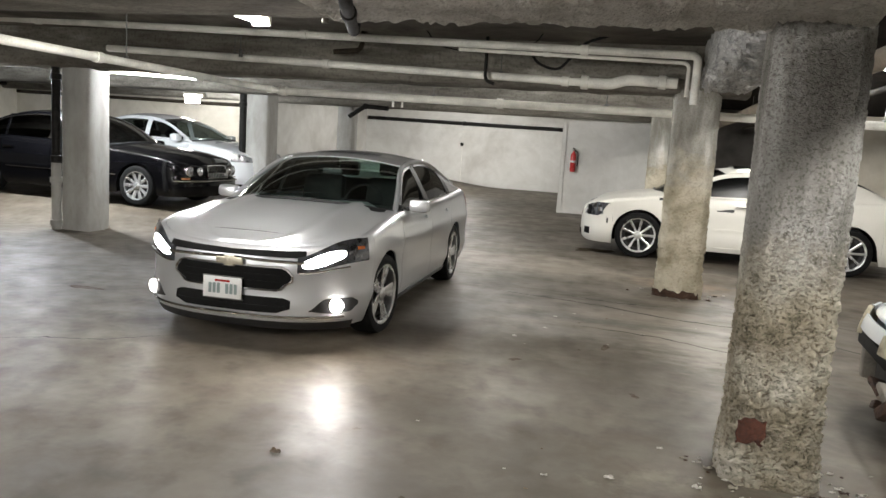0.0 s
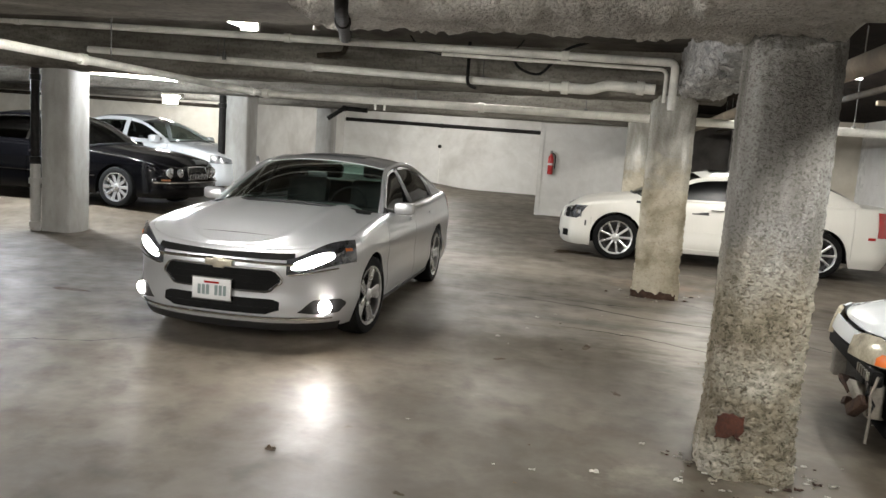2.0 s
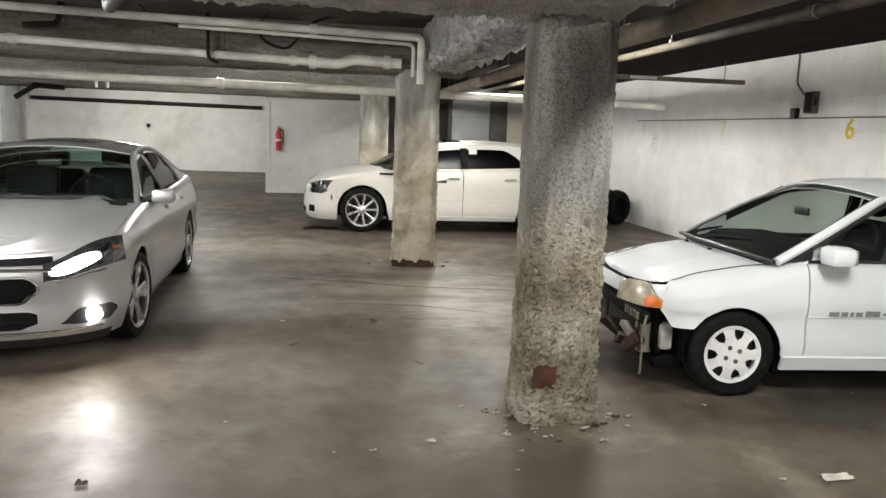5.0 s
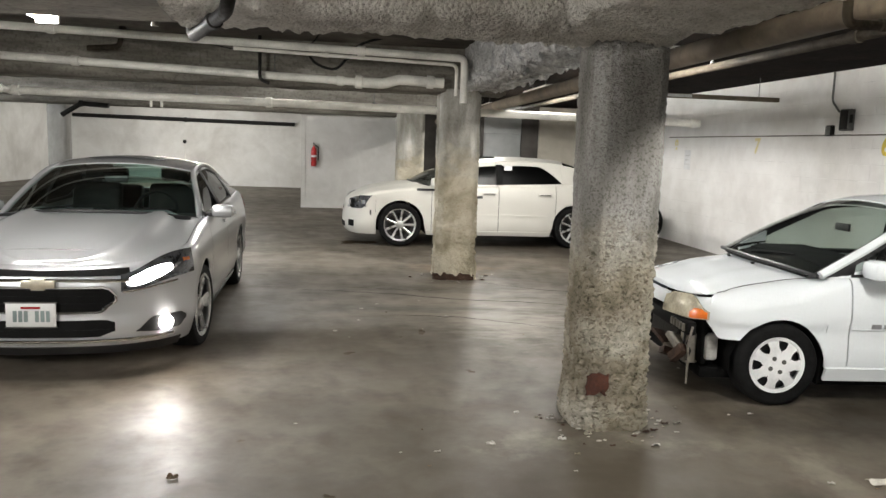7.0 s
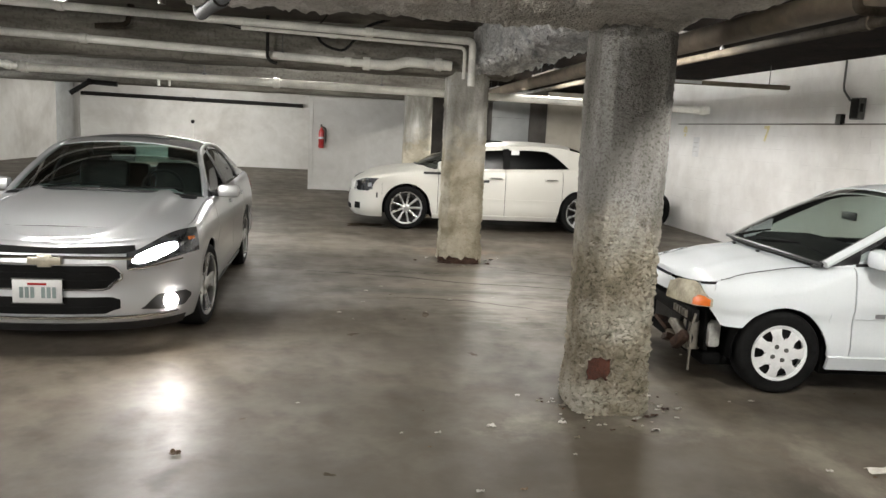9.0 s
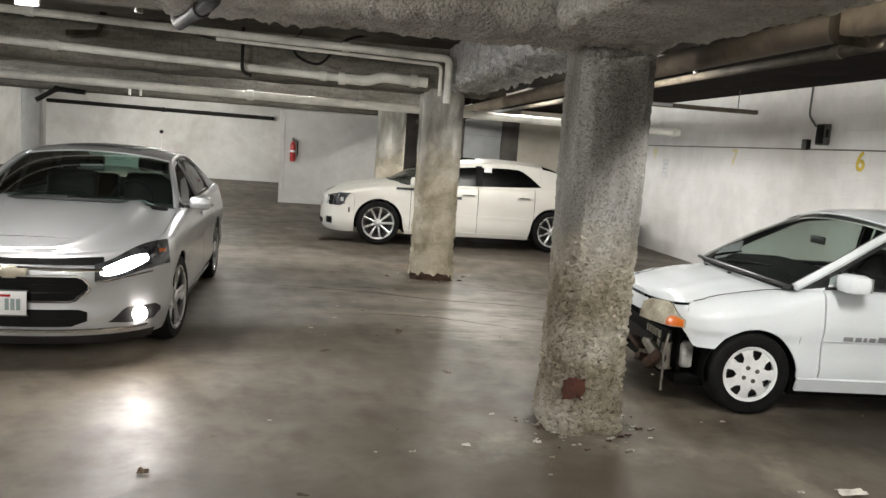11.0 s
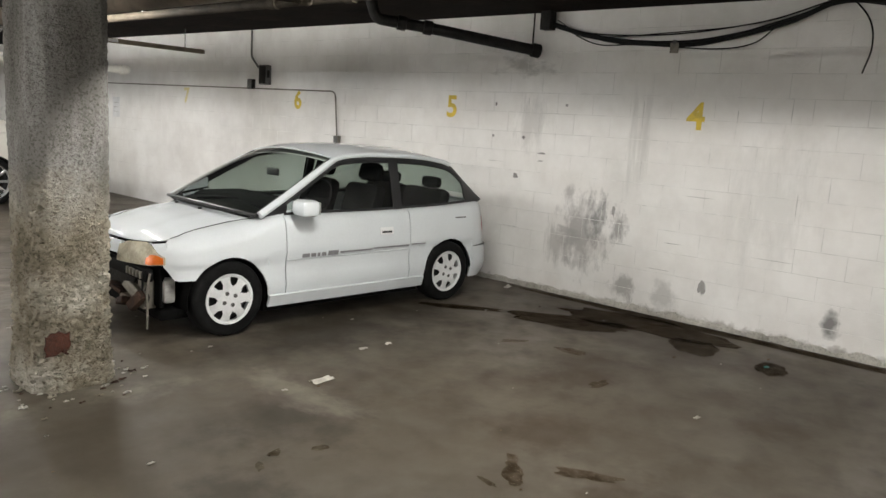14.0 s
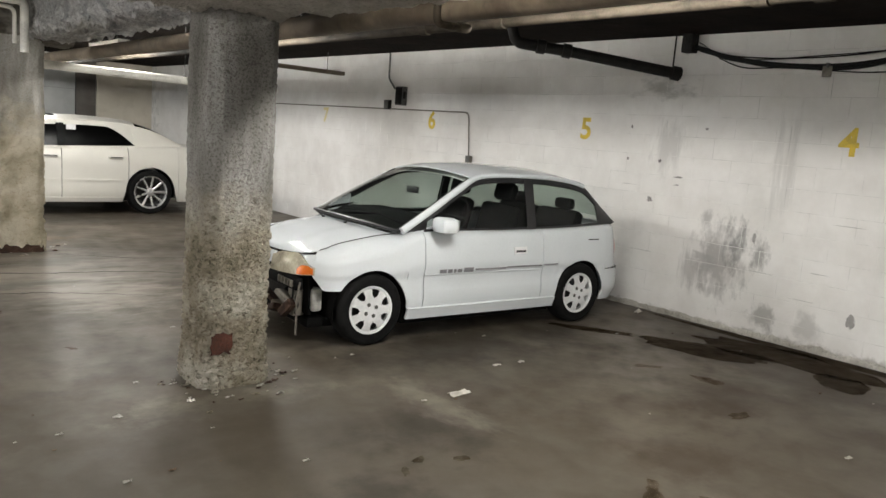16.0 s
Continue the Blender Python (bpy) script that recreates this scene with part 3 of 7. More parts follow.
def add_lathe(bm, profile, axis_m=None, seg=40):
    """Turns (radius, along) points round the y axis."""
    rings = []
    for r, h in profile:
        ring = []
        for k in range(seg):
            a = 2 * math.pi * k / seg
            p = Vector((r * math.cos(a), h, r * math.sin(a)))
            ring.append(bm.verts.new(axis_m @ p if axis_m is not None else p))
        rings.append(ring)
    for r0, r1 in zip(rings, rings[1:]):
        for k in range(seg):
            bm.faces.new((r0[k], r0[(k + 1) % seg], r1[(k + 1) % seg], r1[k]))
    return bm


def lathe(profile, axis_m=None, seg=40):
    return add_lathe(bmesh.new(), profile, axis_m, seg)


def curve_at(table, x):
    """Smooth value at x of a table of (x, value)."""
    if x <= table[0][0]:
        return table[0][1]
    for (x0, v0), (x1, v1) in zip(table, table[1:]):
        if x <= x1:
            i = table.index((x0, v0))
            xm, vm = table[max(i - 1, 0)]
            xp, vp = table[min(i + 2, len(table) - 1)]
            t, h = (x - x0) / (x1 - x0), x1 - x0
            m0 = (v1 - vm) / (x1 - xm) * h
            m1 = (vp - v0) / (xp - x0) * h
            return (2 * t**3 - 3 * t * t + 1) * v0 + (t**3 - 2 * t * t + t) * m0 + (3 * t * t - 2 * t**3) * v1 + (t**3 - t * t) * m1
    return table[-1][1]


def ease(a, b, x):
    t = min(1, max(0, (x - a) / (b - a)))
    return t * t * (3 - 2 * t)


def ground(x, y):
    """Height of the floor, which rises towards the bays in the west."""
    return 0.25 * ease(-5.0, -8.0, x) * ease(9.9, 11.3, y)


def ragged(cx, cy, rx, ry, seed, n=40, turn=0.0, rough=0.35):
    """An uneven closed outline."""
    out = []
    for i in range(n):
        a = 2 * math.pi * i / n
        k = 1 + rough * noise.noise((math.cos(a) * 1.7 + seed * 9.1, math.sin(a) * 1.7, seed)) * 1.6 + rough * 0.5 * noise.noise((math.cos(a) * 5 + seed, math.sin(a) * 5, 3.3))
        x, y = rx * k * math.cos(a), ry * k * math.sin(a)
        out.append((cx + x * math.cos(turn) - y * math.sin(turn), cy + x * math.sin(turn) + y * math.cos(turn)))
    return out


def flat_patch(points, z):
    bm = bmesh.new()
    bm.faces.new([bm.verts.new((x, y, z)) for x, y in points])
    bmesh.ops.triangulate(bm, faces=bm.faces)
    return bm


# ---- setting ----
EAST, NORTH, WEST, SOUTH, SLAB = 5.74, 29.2, -19.0, -7.0, 2.86


def setting(name, bm, mat, label, category, smooth=False):
    ob = part(name, bm, mat, None, smooth=smooth)
    return tagged(ob, label, category, kind="structure")


floor_xs = steps(WEST - 0.3, -10, 10) + steps(-9.5, -3.5, 16) + steps(-3, EAST + 0.3, 9)
setting("floor", grid(lambda x, y: (x, y, ground(x, y)), floor_xs, steps(SOUTH - 0.3, NORTH + 0.3, 30), thick=0.0), M_FLOOR,
        "worn grey-brown polished concrete garage floor with stains", "floor", smooth=True)
setting("wall_north", box(WEST, NORTH, -0.2, -1.8, NORTH + 0.25, SLAB), M_WALL, "white painted block wall at the far end", "wall")
setting("wall_west", box(WEST - 0.25, SOUTH, -0.2, WEST, NORTH + 0.25, SLAB), M_BEIGE, "beige painted block wall beyond the parked cars", "wall")
setting("wall_bay", box(WEST, 20.3, -0.1, -10.6, 20.5, SLAB), M_BEIGE, "beige painted block wall behind the parked cars", "wall")
setting("wall_bay_side", box(-10.8, 20.5, -0.1, -10.6, NORTH, SLAB), M_WALL, "white painted side wall beyond the parked cars", "wall")
setting("wall_south", box(WEST - 0.25, SOUTH - 0.25, -0.2, EAST + 0.25, SOUTH, SLAB), M_WALL, "white painted plain block wall", "wall")
wall_east = setting("wall_east", box(EAST + 0.004, SOUTH, -0.2, EAST + 0.25, NORTH, SLAB), M_MORTAR, "white painted concrete block wall with sooty stains", "wall")
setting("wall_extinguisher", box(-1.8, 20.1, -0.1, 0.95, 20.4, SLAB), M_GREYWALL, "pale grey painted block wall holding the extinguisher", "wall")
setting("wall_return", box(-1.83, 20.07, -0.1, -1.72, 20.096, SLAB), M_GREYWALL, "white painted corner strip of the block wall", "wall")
setting("wall_block_side", box(-1.8, 20.4, -0.1, -1.55, NORTH, SLAB), M_WALL, "white painted side wall", "wall")
setting("wall_recess", box(0.95, 22.2, -0.1, EAST, 22.4, SLAB), M_DARKGAP, "recess wall coloured dark brown to stand for missing light", "wall")
setting("wall_recess_side", box(0.75, 20.4, -0.1, 0.95, 22.2, SLAB), M_DARKGAP, "recess side wall coloured dark brown to stand for missing light", "wall")
setting("wall_beige", box(4.42, 19.85, -0.1, EAST, 20.1, SLAB), M_BEIGE, "beige painted wall beside the grey door", "wall")
setting("ceiling", box(WEST - 0.25, SOUTH - 0.25, SLAB, EAST + 0.25, NORTH + 0.25, SLAB + 0.2), M_CEIL, "stained grey concrete ceiling slab", "ceiling")
setting("ceiling_east", box(1.25, SOUTH, SLAB - 0.03, EAST - 0.003, 19.8, SLAB - 0.004), M_DARKCEIL, "brown boarded ceiling over the numbered bays, darkened for lack of light", "ceiling")

door = thing("door_1", "plain grey painted steel door in a dark frame", "door", pose(3.45, 20.0, 0), kind="structure")
part("leaf", box(-0.5, -0.02, 0.01, 0.5, 0.03, 2.1, bevel=0.004), M_DOORGREY, door)
part("door_frame", add_box(box(-0.6, -0.05, 0, -0.51, 0.08, SLAB), 0.51, -0.05, 0, 0.97, 0.08, SLAB), M_DARKGAP, door, smooth=False)
part("transom", box(-0.505, -0.02, 2.106, 0.505, 0.03, SLAB), M_DOORGREY, door, smooth=False)


def rough_beam(name, p0, p1, half, z0, z1, mat, label, amp=0.03, step=0.07, seed=1.0, r=0.09):
    """A beam with rounded lower edges and a lumpy sprayed coat, along x or y."""
    p0, p1 = Vector((*p0, 0)), Vector((*p1, 0))
    d = p1 - p0
    n = max(2, int(d.length / step))
    side = Vector((-d.y, d.x, 0)).normalized()
    prof = []
    for z in steps(z1, z0 + r, 6):
        prof.append((-half, z))
    for k in range(1, 6):
        a = math.pi / 2 * k / 6
        prof.append((-half + r - r * math.cos(a), z0 + r - r * math.sin(a)))
    for s in steps(-half + r, half - r, 8):
        prof.append((s, z0))
    prof += [(-s, z) for s, z in reversed(prof[:12])]
    def at(u, v):
        s, z = prof[int(v)]
        p = p0 + d * u + side * s
        p.z = z
        q = p * 3.1 + Vector((seed * 7, 0, 0))
        k = noise.noise(q) * 0.5 + noise.noise(q * 3.3) * 0.4 + noise.noise(q * 8.5) * 0.36
        if step < 0.05:
            k += (0.6 - 1.5 * noise.voronoi(q * 5.5 + noise.noise_vector(q * 4) * 0.6)[0][0]) * 0.5
        edge = 1.0 if z < z0 + 0.2 else 0.45
        out = Vector((0, 0, -1)) if z < z0 + 0.03 else side * (1 if s > 0 else -1)
        return p + out * k * amp * edge
    ob = part(name, grid(at, steps(0, 1, n), list(range(len(prof)))), mat, None, sharp=75)
    return tagged(ob, label, "beam", kind="structure")


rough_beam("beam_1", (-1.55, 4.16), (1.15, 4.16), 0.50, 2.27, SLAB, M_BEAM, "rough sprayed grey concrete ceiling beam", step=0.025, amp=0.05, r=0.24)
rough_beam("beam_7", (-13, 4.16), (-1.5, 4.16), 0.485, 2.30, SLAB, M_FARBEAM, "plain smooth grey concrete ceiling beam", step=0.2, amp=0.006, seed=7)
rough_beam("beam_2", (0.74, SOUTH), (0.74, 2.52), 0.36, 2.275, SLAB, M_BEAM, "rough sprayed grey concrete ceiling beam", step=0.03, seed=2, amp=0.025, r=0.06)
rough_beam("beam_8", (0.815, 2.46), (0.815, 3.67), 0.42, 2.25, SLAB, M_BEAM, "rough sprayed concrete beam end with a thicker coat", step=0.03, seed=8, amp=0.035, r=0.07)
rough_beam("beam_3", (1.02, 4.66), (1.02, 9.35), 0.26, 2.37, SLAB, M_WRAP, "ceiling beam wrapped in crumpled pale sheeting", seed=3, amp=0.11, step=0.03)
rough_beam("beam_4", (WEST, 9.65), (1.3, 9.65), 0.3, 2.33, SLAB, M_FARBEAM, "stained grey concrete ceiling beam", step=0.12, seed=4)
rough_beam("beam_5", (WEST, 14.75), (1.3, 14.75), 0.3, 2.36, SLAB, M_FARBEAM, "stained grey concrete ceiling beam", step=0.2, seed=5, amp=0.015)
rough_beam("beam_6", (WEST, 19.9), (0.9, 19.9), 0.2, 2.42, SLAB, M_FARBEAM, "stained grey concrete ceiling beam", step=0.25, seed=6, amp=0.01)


def column(name, cx, cy, half, chamfer, z0, z1, mat, label, amp, dz, seed, taper=0.0):
    """A square column with cut corners and an uneven coat."""
    a, b = half, half - chamfer
    corners = [(-b, -a), (b, -a), (a, -b), (a, b), (b, a), (-b, a), (-a, b), (-a, -b)]
    ring = []
    for (x0, y0), (x1, y1) in zip(corners, corners[1:] + corners[:1]):
        n = max(2, int(math.hypot(x1 - x0, y1 - y0) / dz))
        ring += [(x0 + (x1 - x0) * i / n, y0 + (y1 - y0) * i / n) for i in range(n)]
    ring.append(ring[0])
    def at(z, k):
        x, y = ring[int(k)]
        p = Vector((cx + x, cy + y, z))
        q = p * 4 + Vector((0, 0, seed * 5))
        low = 1 + 0.9 * ease(1.4, 0.3, z)
        k2 = noise.noise(q) * 0.6 + noise.noise(q * 3.2) * 0.4
        if amp > 0.008:
            k2 += (0.75 - 1.9 * noise.voronoi(q * 8.5 + noise.noise_vector(q * 5) * 0.6)[0][0]) * (0.55 + 0.3 * ease(1.45, 0.9, z)) + noise.noise(q * 17) * 0.3
        f = 1 + taper * ease(0.35, 0.0, z)
        out = Vector((x, y, 0)).normalized()
        return Vector((cx + x * f, cy + y * f, z)) + out * k2 * amp * low
    bm = grid(at, steps(z0, z1, max(4, int((z1 - z0) / dz))), list(range(len(ring))))
    bmesh.ops.remove_doubles(bm, verts=bm.verts, dist=1e-4)
    ob = part(name, bm, mat, None, sharp=80)
    return tagged(ob, label, "column", group="garage columns")


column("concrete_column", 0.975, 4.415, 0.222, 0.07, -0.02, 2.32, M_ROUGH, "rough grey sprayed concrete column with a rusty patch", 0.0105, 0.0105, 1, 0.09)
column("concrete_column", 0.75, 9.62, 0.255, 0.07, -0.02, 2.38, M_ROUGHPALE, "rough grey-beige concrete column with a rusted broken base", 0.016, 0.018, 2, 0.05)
column("concrete_column", 0.56, 14.75, 0.26, 0.05, -0.02, 2.4, M_ROUGHPALE, "grey-beige concrete column with worn paint", 0.006, 0.09, 3)
column("concrete_column", -7.70, 9.78, 0.235, 0.03, 0.0, 2.4, M_SMOOTHCOL, "smooth grey concrete column beside a black downpipe", 0.004, 0.12, 4)
column("concrete_column", -7.7, 15.1, 0.25, 0.03, 0.0, 2.4, M_SMOOTHCOL, "smooth grey concrete column beside a black downpipe", 0.004, 0.12, 5)
column("concrete_column", -7.8, 20.2, 0.22, 0.03, 0.0, 2.45, M_SMOOTHCOL, "smooth grey concrete column", 0.004, 0.12, 6)


# ---- pipes ----
def pipe(name, pts, r, mat, label, category="pipe", joints=(), corner=0.07, seg=14, hangers=()):
    ob = thing(name, label, category)
    path = bend(pts, corner) if len(pts) > 2 else [Vector(p) for p in pts]
    part("run", tube(path, r, seg), mat, ob)
    a, b = Vector(pts[0]), Vector(pts[-1])
    for t in joints:
        i = t * (len(pts) - 1)
        k = min(int(i), len(pts) - 2)
        p, q = Vector(pts[k]), Vector(pts[k + 1])
        c, d = p.lerp(q, i - k), (q - p).normalized()
        part("coupling", tube([c - d * 0.045, c - d * 0.04, c + d * 0.04, c + d * 0.045], r, seg, radii=[r * 1.02, r * 1.28, r * 1.28, r * 1.02]), mat, ob)
    for t in hangers:
        c = a.lerp(b, t)
        part("hanger", add_tube(tube([c + Vector((0, 0, r)), (c.x, c.y, SLAB)], 0.006, 6), [c + Vector((0, 0, 0.012 - r)), c + Vector((0, 0, r + 0.02))], r * 1.15, seg, radii=[r * 0.6, r * 0.5]), M_STEEL, ob)
    return ob


pipe("water_pipe", [(-11, 8.67, 2.92), (0.66, 8.67, 2.665), (0.66, 8.67, 2.17)], 0.042, M_PIPE, "long white painted water pipe with a dropped end", joints=(0.15, 0.31, 0.45), hangers=(0.2, 0.55))
pipe("water_pipe", [(-6.9, 9.24, 2.585), (-0.55, 9.24, 2.40)], 0.045, M_PIPE, "white painted drain pipe under the ceiling", joints=(0.5, 0.97), hangers=(0.3, 0.85))
pipe("water_pipe", [(-0.55, 9.24, 2.40), (-0.22, 9.24, 2.39), (-0.05, 9.24, 2.45), (0.5, 9.24, 2.43)], 0.06, M_PIPE, "short thick white drain pipe with a bend", joints=(0.03, 0.9))
pipe("water_pipe", [(-4.85, 10.2, 2.19), (4.25, 10.2, 2.12)], 0.052, M_PIPE, "white painted sprinkler pipe along the ceiling", joints=(0.01, 0.35, 0.9, 0.99), hangers=(0.25, 0.5, 0.85))
pipe("water_pipe", [(-4.85, 2.0, 2.22), (-4.85, 10.2, 2.19)], 0.042, M_PIPE, "white painted sprinkler pipe crossing the driving lane", joints=(0.55, 0.97), hangers=(0.6,))
pipe("small_water_pipe", [(-1.9, 8.72, 2.66), (0.58, 8.72, 2.595), (0.58, 8.72, 2.25)], 0.02, M_PIPE, "thin white painted copper pipe", joints=(0.2,))
pipe("sprinkler_pipe", [(2.43, SOUTH, 2.41), (2.43, 19.5, 2.41)], 0.034, M_GRIME, "grimy brown sprinkler pipe along the numbered bays", joints=(0.322, 0.333, 0.40, 0.43), hangers=(0.3, 0.5))
pipe("wrapped_pipe", [(1.64, SOUTH, 2.333), (1.64, 19.5, 2.333)], 0.072, M_PIPE_TAN, "thick tan wrapped pipe beside the ceiling beam", seg=24)
pipe("drain_pipe", [(1.36, 2.93, 2.87), (1.36, 2.93, 2.20), (1.585, 2.98, 2.215)], 0.02, M_GRIME, "dark drain branch hanging below the wrapped pipe", joints=(0.98,), corner=0.05)
pipe("drain_pipe", [(4.3, 5.45, SLAB - 0.03), (4.35, 5.40, 2.62), (4.75, 5.1, 2.58), (5.66, 4.36, 2.44)], 0.055, M_IRON, "black cast iron drain pipe ending at the wall", joints=(0.5, 0.67, 0.985))
pipe("pipe_hook", [(5.6, 4.42, SLAB - 0.03), (5.6, 4.42, 2.5)], 0.008, M_IRON, "thin black iron pipe hook", category="hook")
pipe("downpipe", [(-7.99, 9.52, 0.97), (-7.99, 9.52, 2.5)], 0.06, M_IRON, "black cast iron downpipe on a column", joints=(0.04, 0.8))
pipe("grey_downpipe", [(-7.99, 9.52, 0.0), (-7.99, 9.52, 0.965)], 0.068, M_SMOOTHCOL, "grey painted lower length of a downpipe", joints=(0.1, 0.75))
pipe("downpipe", [(-8.02, 14.86, 0.1), (-8.02, 14.86, 2.5)], 0.075, M_IRON, "black cast iron downpipe on a column", joints=(0.3, 0.85))
pipe("drain_pipe", [(WEST + 0.15, SOUTH + 3, 2.55), (WEST + 0.15, NORTH - 0.3, 2.55)], 0.06, M_IRON, "black drain pipe along the beige wall")
pipe("drain_pipe", [(WEST + 0.1, 20.22, 2.36), (-10.6, 20.22, 2.30)], 0.05, M_GRIME, "brown drain pipe along the beige wall", joints=(0.3, 0.75))
pipe("drain_pipe", [(-10.5, NORTH - 0.1, 2.42), (-2.6, NORTH - 0.1, 2.36)], 0.07, M_IRON, "dark brown drain pipe along the white end wall", joints=(0.5,))
pipe("drain_pipe", [(-7.55, 19.66, 2.15), (-7.1, 19.66, 2.44), (-6.45, 19.66, 2.41)], 0.06, M_IRON, "black cast iron drain branch by a column", joints=(0.5,))
pipe("drain_pipe", [(-3.5, 8.95, 2.61), (-3.16, 8.95, 2.64), (-3.12, 8.95, SLAB)], 0.03, M_GRIME, "rusty dark drain pipe under the slab", joints=(0.9,))
for x in (-3.14, -3.01):
    pipe("pipe_stub", [(x, 10.2, 2.16), (x, 10.2, 2.05)], 0.016, M_PIPE, "short white sprinkler stub under a pipe", seg=10)
pipe("pipe_sleeve", [(-1.16, 3.52, 2.80), (-1.18, 3.60, 2.235), (-1.56, 4.70, 2.235), (-1.58, 4.78, 2.70)], 0.034, M_IRON, "black iron drain pipe looped under the beam", joints=(0.45,), corner=0.14)
pipe("small_water_pipe", [(-1.78, 4.76, 2.30), (-1.78, 4.76, SLAB)], 0.022, M_GALV, "thin copper-brown pipe rising behind the beam", joints=(0.2,))
pipe("pipe_hanger", [(-1.66, 9.1, SLAB), (-1.66, 9.1, 2.36), (-1.55, 9.1, 2.33)], 0.02, M_IRON, "black iron pipe hanger strap", category="hanger")


def cable(name, pts, r, label, count=1, spread=0.02, seed=0):
    ob = thing(name, label, "cable")
    rng = random.Random(seed)
    for k in range(count):
        off = [Vector((rng.uniform(-spread, 0), rng.uniform(-spread, spread), rng.uniform(-spread, spread))) for _ in pts]
        tab = [Vector(p) + o for p, o in zip(pts, off)]
        path = []
        for i in range((len(tab) - 1) * 8 + 1):
            s = i / 8
            path.append(Vector([curve_at([(float(j), q[c]) for j, q in enumerate(tab)], s) for c in range(3)]))
        part("strand", tube(path, r * rng.uniform(0.6, 1.0), 8), M_CABLE, ob)
    return ob


cable("hanging_cable", [(-1.12, 8.85, 2.70), (-1.0, 8.85, 2.56), (-0.8, 8.85, 2.50), (-0.66, 8.85, 2.62), (-0.5, 8.85, 2.78), (-0.2, 8.85, 2.87)], 0.016, "black cable loop sagging between ceiling pipes")
cable("hanging_cable", [(-2.3, 8.75, 2.87), (-2.1, 8.75, 2.70), (-1.6, 8.75, 2.64), (-1.1, 8.75, 2.74), (-0.95, 8.75, 2.87)], 0.01, "thin black cable tied along a pipe")
cable("cable_bundle", [(5.69, 4.28, 2.72), (5.69, 3.9, 2.60), (5.69, 3.4, 2.51), (5.69, 2.7, 2.50), (5.69, 2.0, 2.64), (5.69, 1.6, 2.79), (5.69, 1.2, 2.74), (5.69, 0.4, 2.62), (5.69, -0.6, 2.7)], 0.014, "bundle of black cables sagging along the white wall", count=6, spread=0.022, seed=4)
cable("hanging_cable", [(5.745, 4.24, 2.74), (5.69, 3.8, 2.60), (5.69, 3.0, 2.57), (5.69, 2.2, 2.66), (5.69, 1.6, 2.80), (5.745, 1.3, 2.87)], 0.007, "thin black cable strung above the bundle", count=2, spread=0.03, seed=9)
cable("hanging_cable", [(5.74, 1.62, 2.88), (5.741, 1.42, 2.66), (5.741, 1.37, 2.45), (5.744, 1.41, 2.24)], 0.009, "loose black cable end hanging on the wall", spread=0.002)
cable("hanging_cable", [(5.745, 4.0, 2.6), (5.70, 3.7, 2.50), (5.70, 3.3, 2.49), (5.70, 2.6, 2.44), (5.70, 2.25, 2.47), (5.70, 2.05, 2.6)], 0.006, "thin black cable drooping below the bundle")
bracket = thing("cable_bracket", "black steel cable bracket at the wall top", "bracket", pose(5.66, 4.30, 2.74))
part("plate", box(-0.05, -0.06, -0.09, 0.06, 0.06, 0.09, bevel=0.006), M_IRON, bracket)
tag = thing("cable_tag", "small pinkish metal tag clipped to the cables", "tag", pose(5.66, 2.93, 2.45))
part("plate", box(-0.006, -0.04, -0.045, 0.006, 0.04, 0.045, bevel=0.003), M_GALV, tag)
part("clip", box(-0.015, -0.012, 0.03, 0.015, 0.012, 0.07, bevel=0.003), M_STEEL, tag)

# electrical run on the east wall
conduit = pipe("conduit", [(5.715, 14.5, 2.03), (5.715, 7.56, 1.99), (5.715, 7.50, 1.42)], 0.009, M_GALV, "thin grey conduit bent down to a socket", corner=0.09, seg=8)
pipe("conduit", [(5.70, 9.42, SLAB - 0.04), (5.70, 9.42, 2.45), (5.70, 9.25, 2.30)], 0.014, M_STEEL, "dark conduit into the switch box", corner=0.06, seg=8)
sw = thing("switch_box", "dark grey electrical switch box on the wall", "electrical box", pose(EAST - 0.002, 9.07, 2.19) @ Matrix.Scale(0.8, 4))
part("case", box(-0.11, -0.11, -0.17, 0, 0.11, 0.17, bevel=0.008), M_STEEL, sw)
part("cover", box(-0.125, -0.095, -0.15, -0.112, 0.095, 0.15, bevel=0.004), M_IRON, sw)
part("lever", box(-0.10, -0.145, -0.05, -0.06, -0.112, 0.08, bevel=0.005), M_IRON, sw)
jb = thing("junction_box", "small dark junction box on the conduit", "electrical box", pose(EAST - 0.002, 9.42, 2.06))
part("case", box(-0.06, -0.06, -0.07, 0, 0.06, 0.07, bevel=0.006), M_IRON, jb)
part("cover", box(-0.068, -0.05, -0.06, -0.062, 0.05, 0.06, bevel=0.003), M_STEEL, jb)
so = thing("wall_socket", "small grey metal socket box on the wall", "socket", pose(EAST - 0.002, 7.49, 1.36))
part("case", box(-0.05, -0.045, -0.06, 0, 0.045, 0.06, bevel=0.005), M_GALV, so)
part("cover", box(-0.057, -0.035, -0.05, -0.052, 0.035, 0.05, bevel=0.003), M_STEEL, so)
rail = thing("empty_light_rail", "unlit worn tan light rail below the ceiling", "light rail", pose(4.4, 10.55, 2.52))
part("channel", box(-1.2, -0.05, -0.03, 1.2, 0.05, 0.03, bevel=0.006), M_PIPE_TAN, rail)
part("label_plate", box(-0.55, -0.056, -0.02, -0.15, -0.0505, 0.02), M_PLATE, rail)
for sx in (-0.9, 0.9):
    part("hanger", tube([(sx, 0, 0.03), (sx, 0, SLAB - 2.56)], 0.006, 6), M_STEEL, rail)


# ---- lights ----
BRIGHT = 5.0


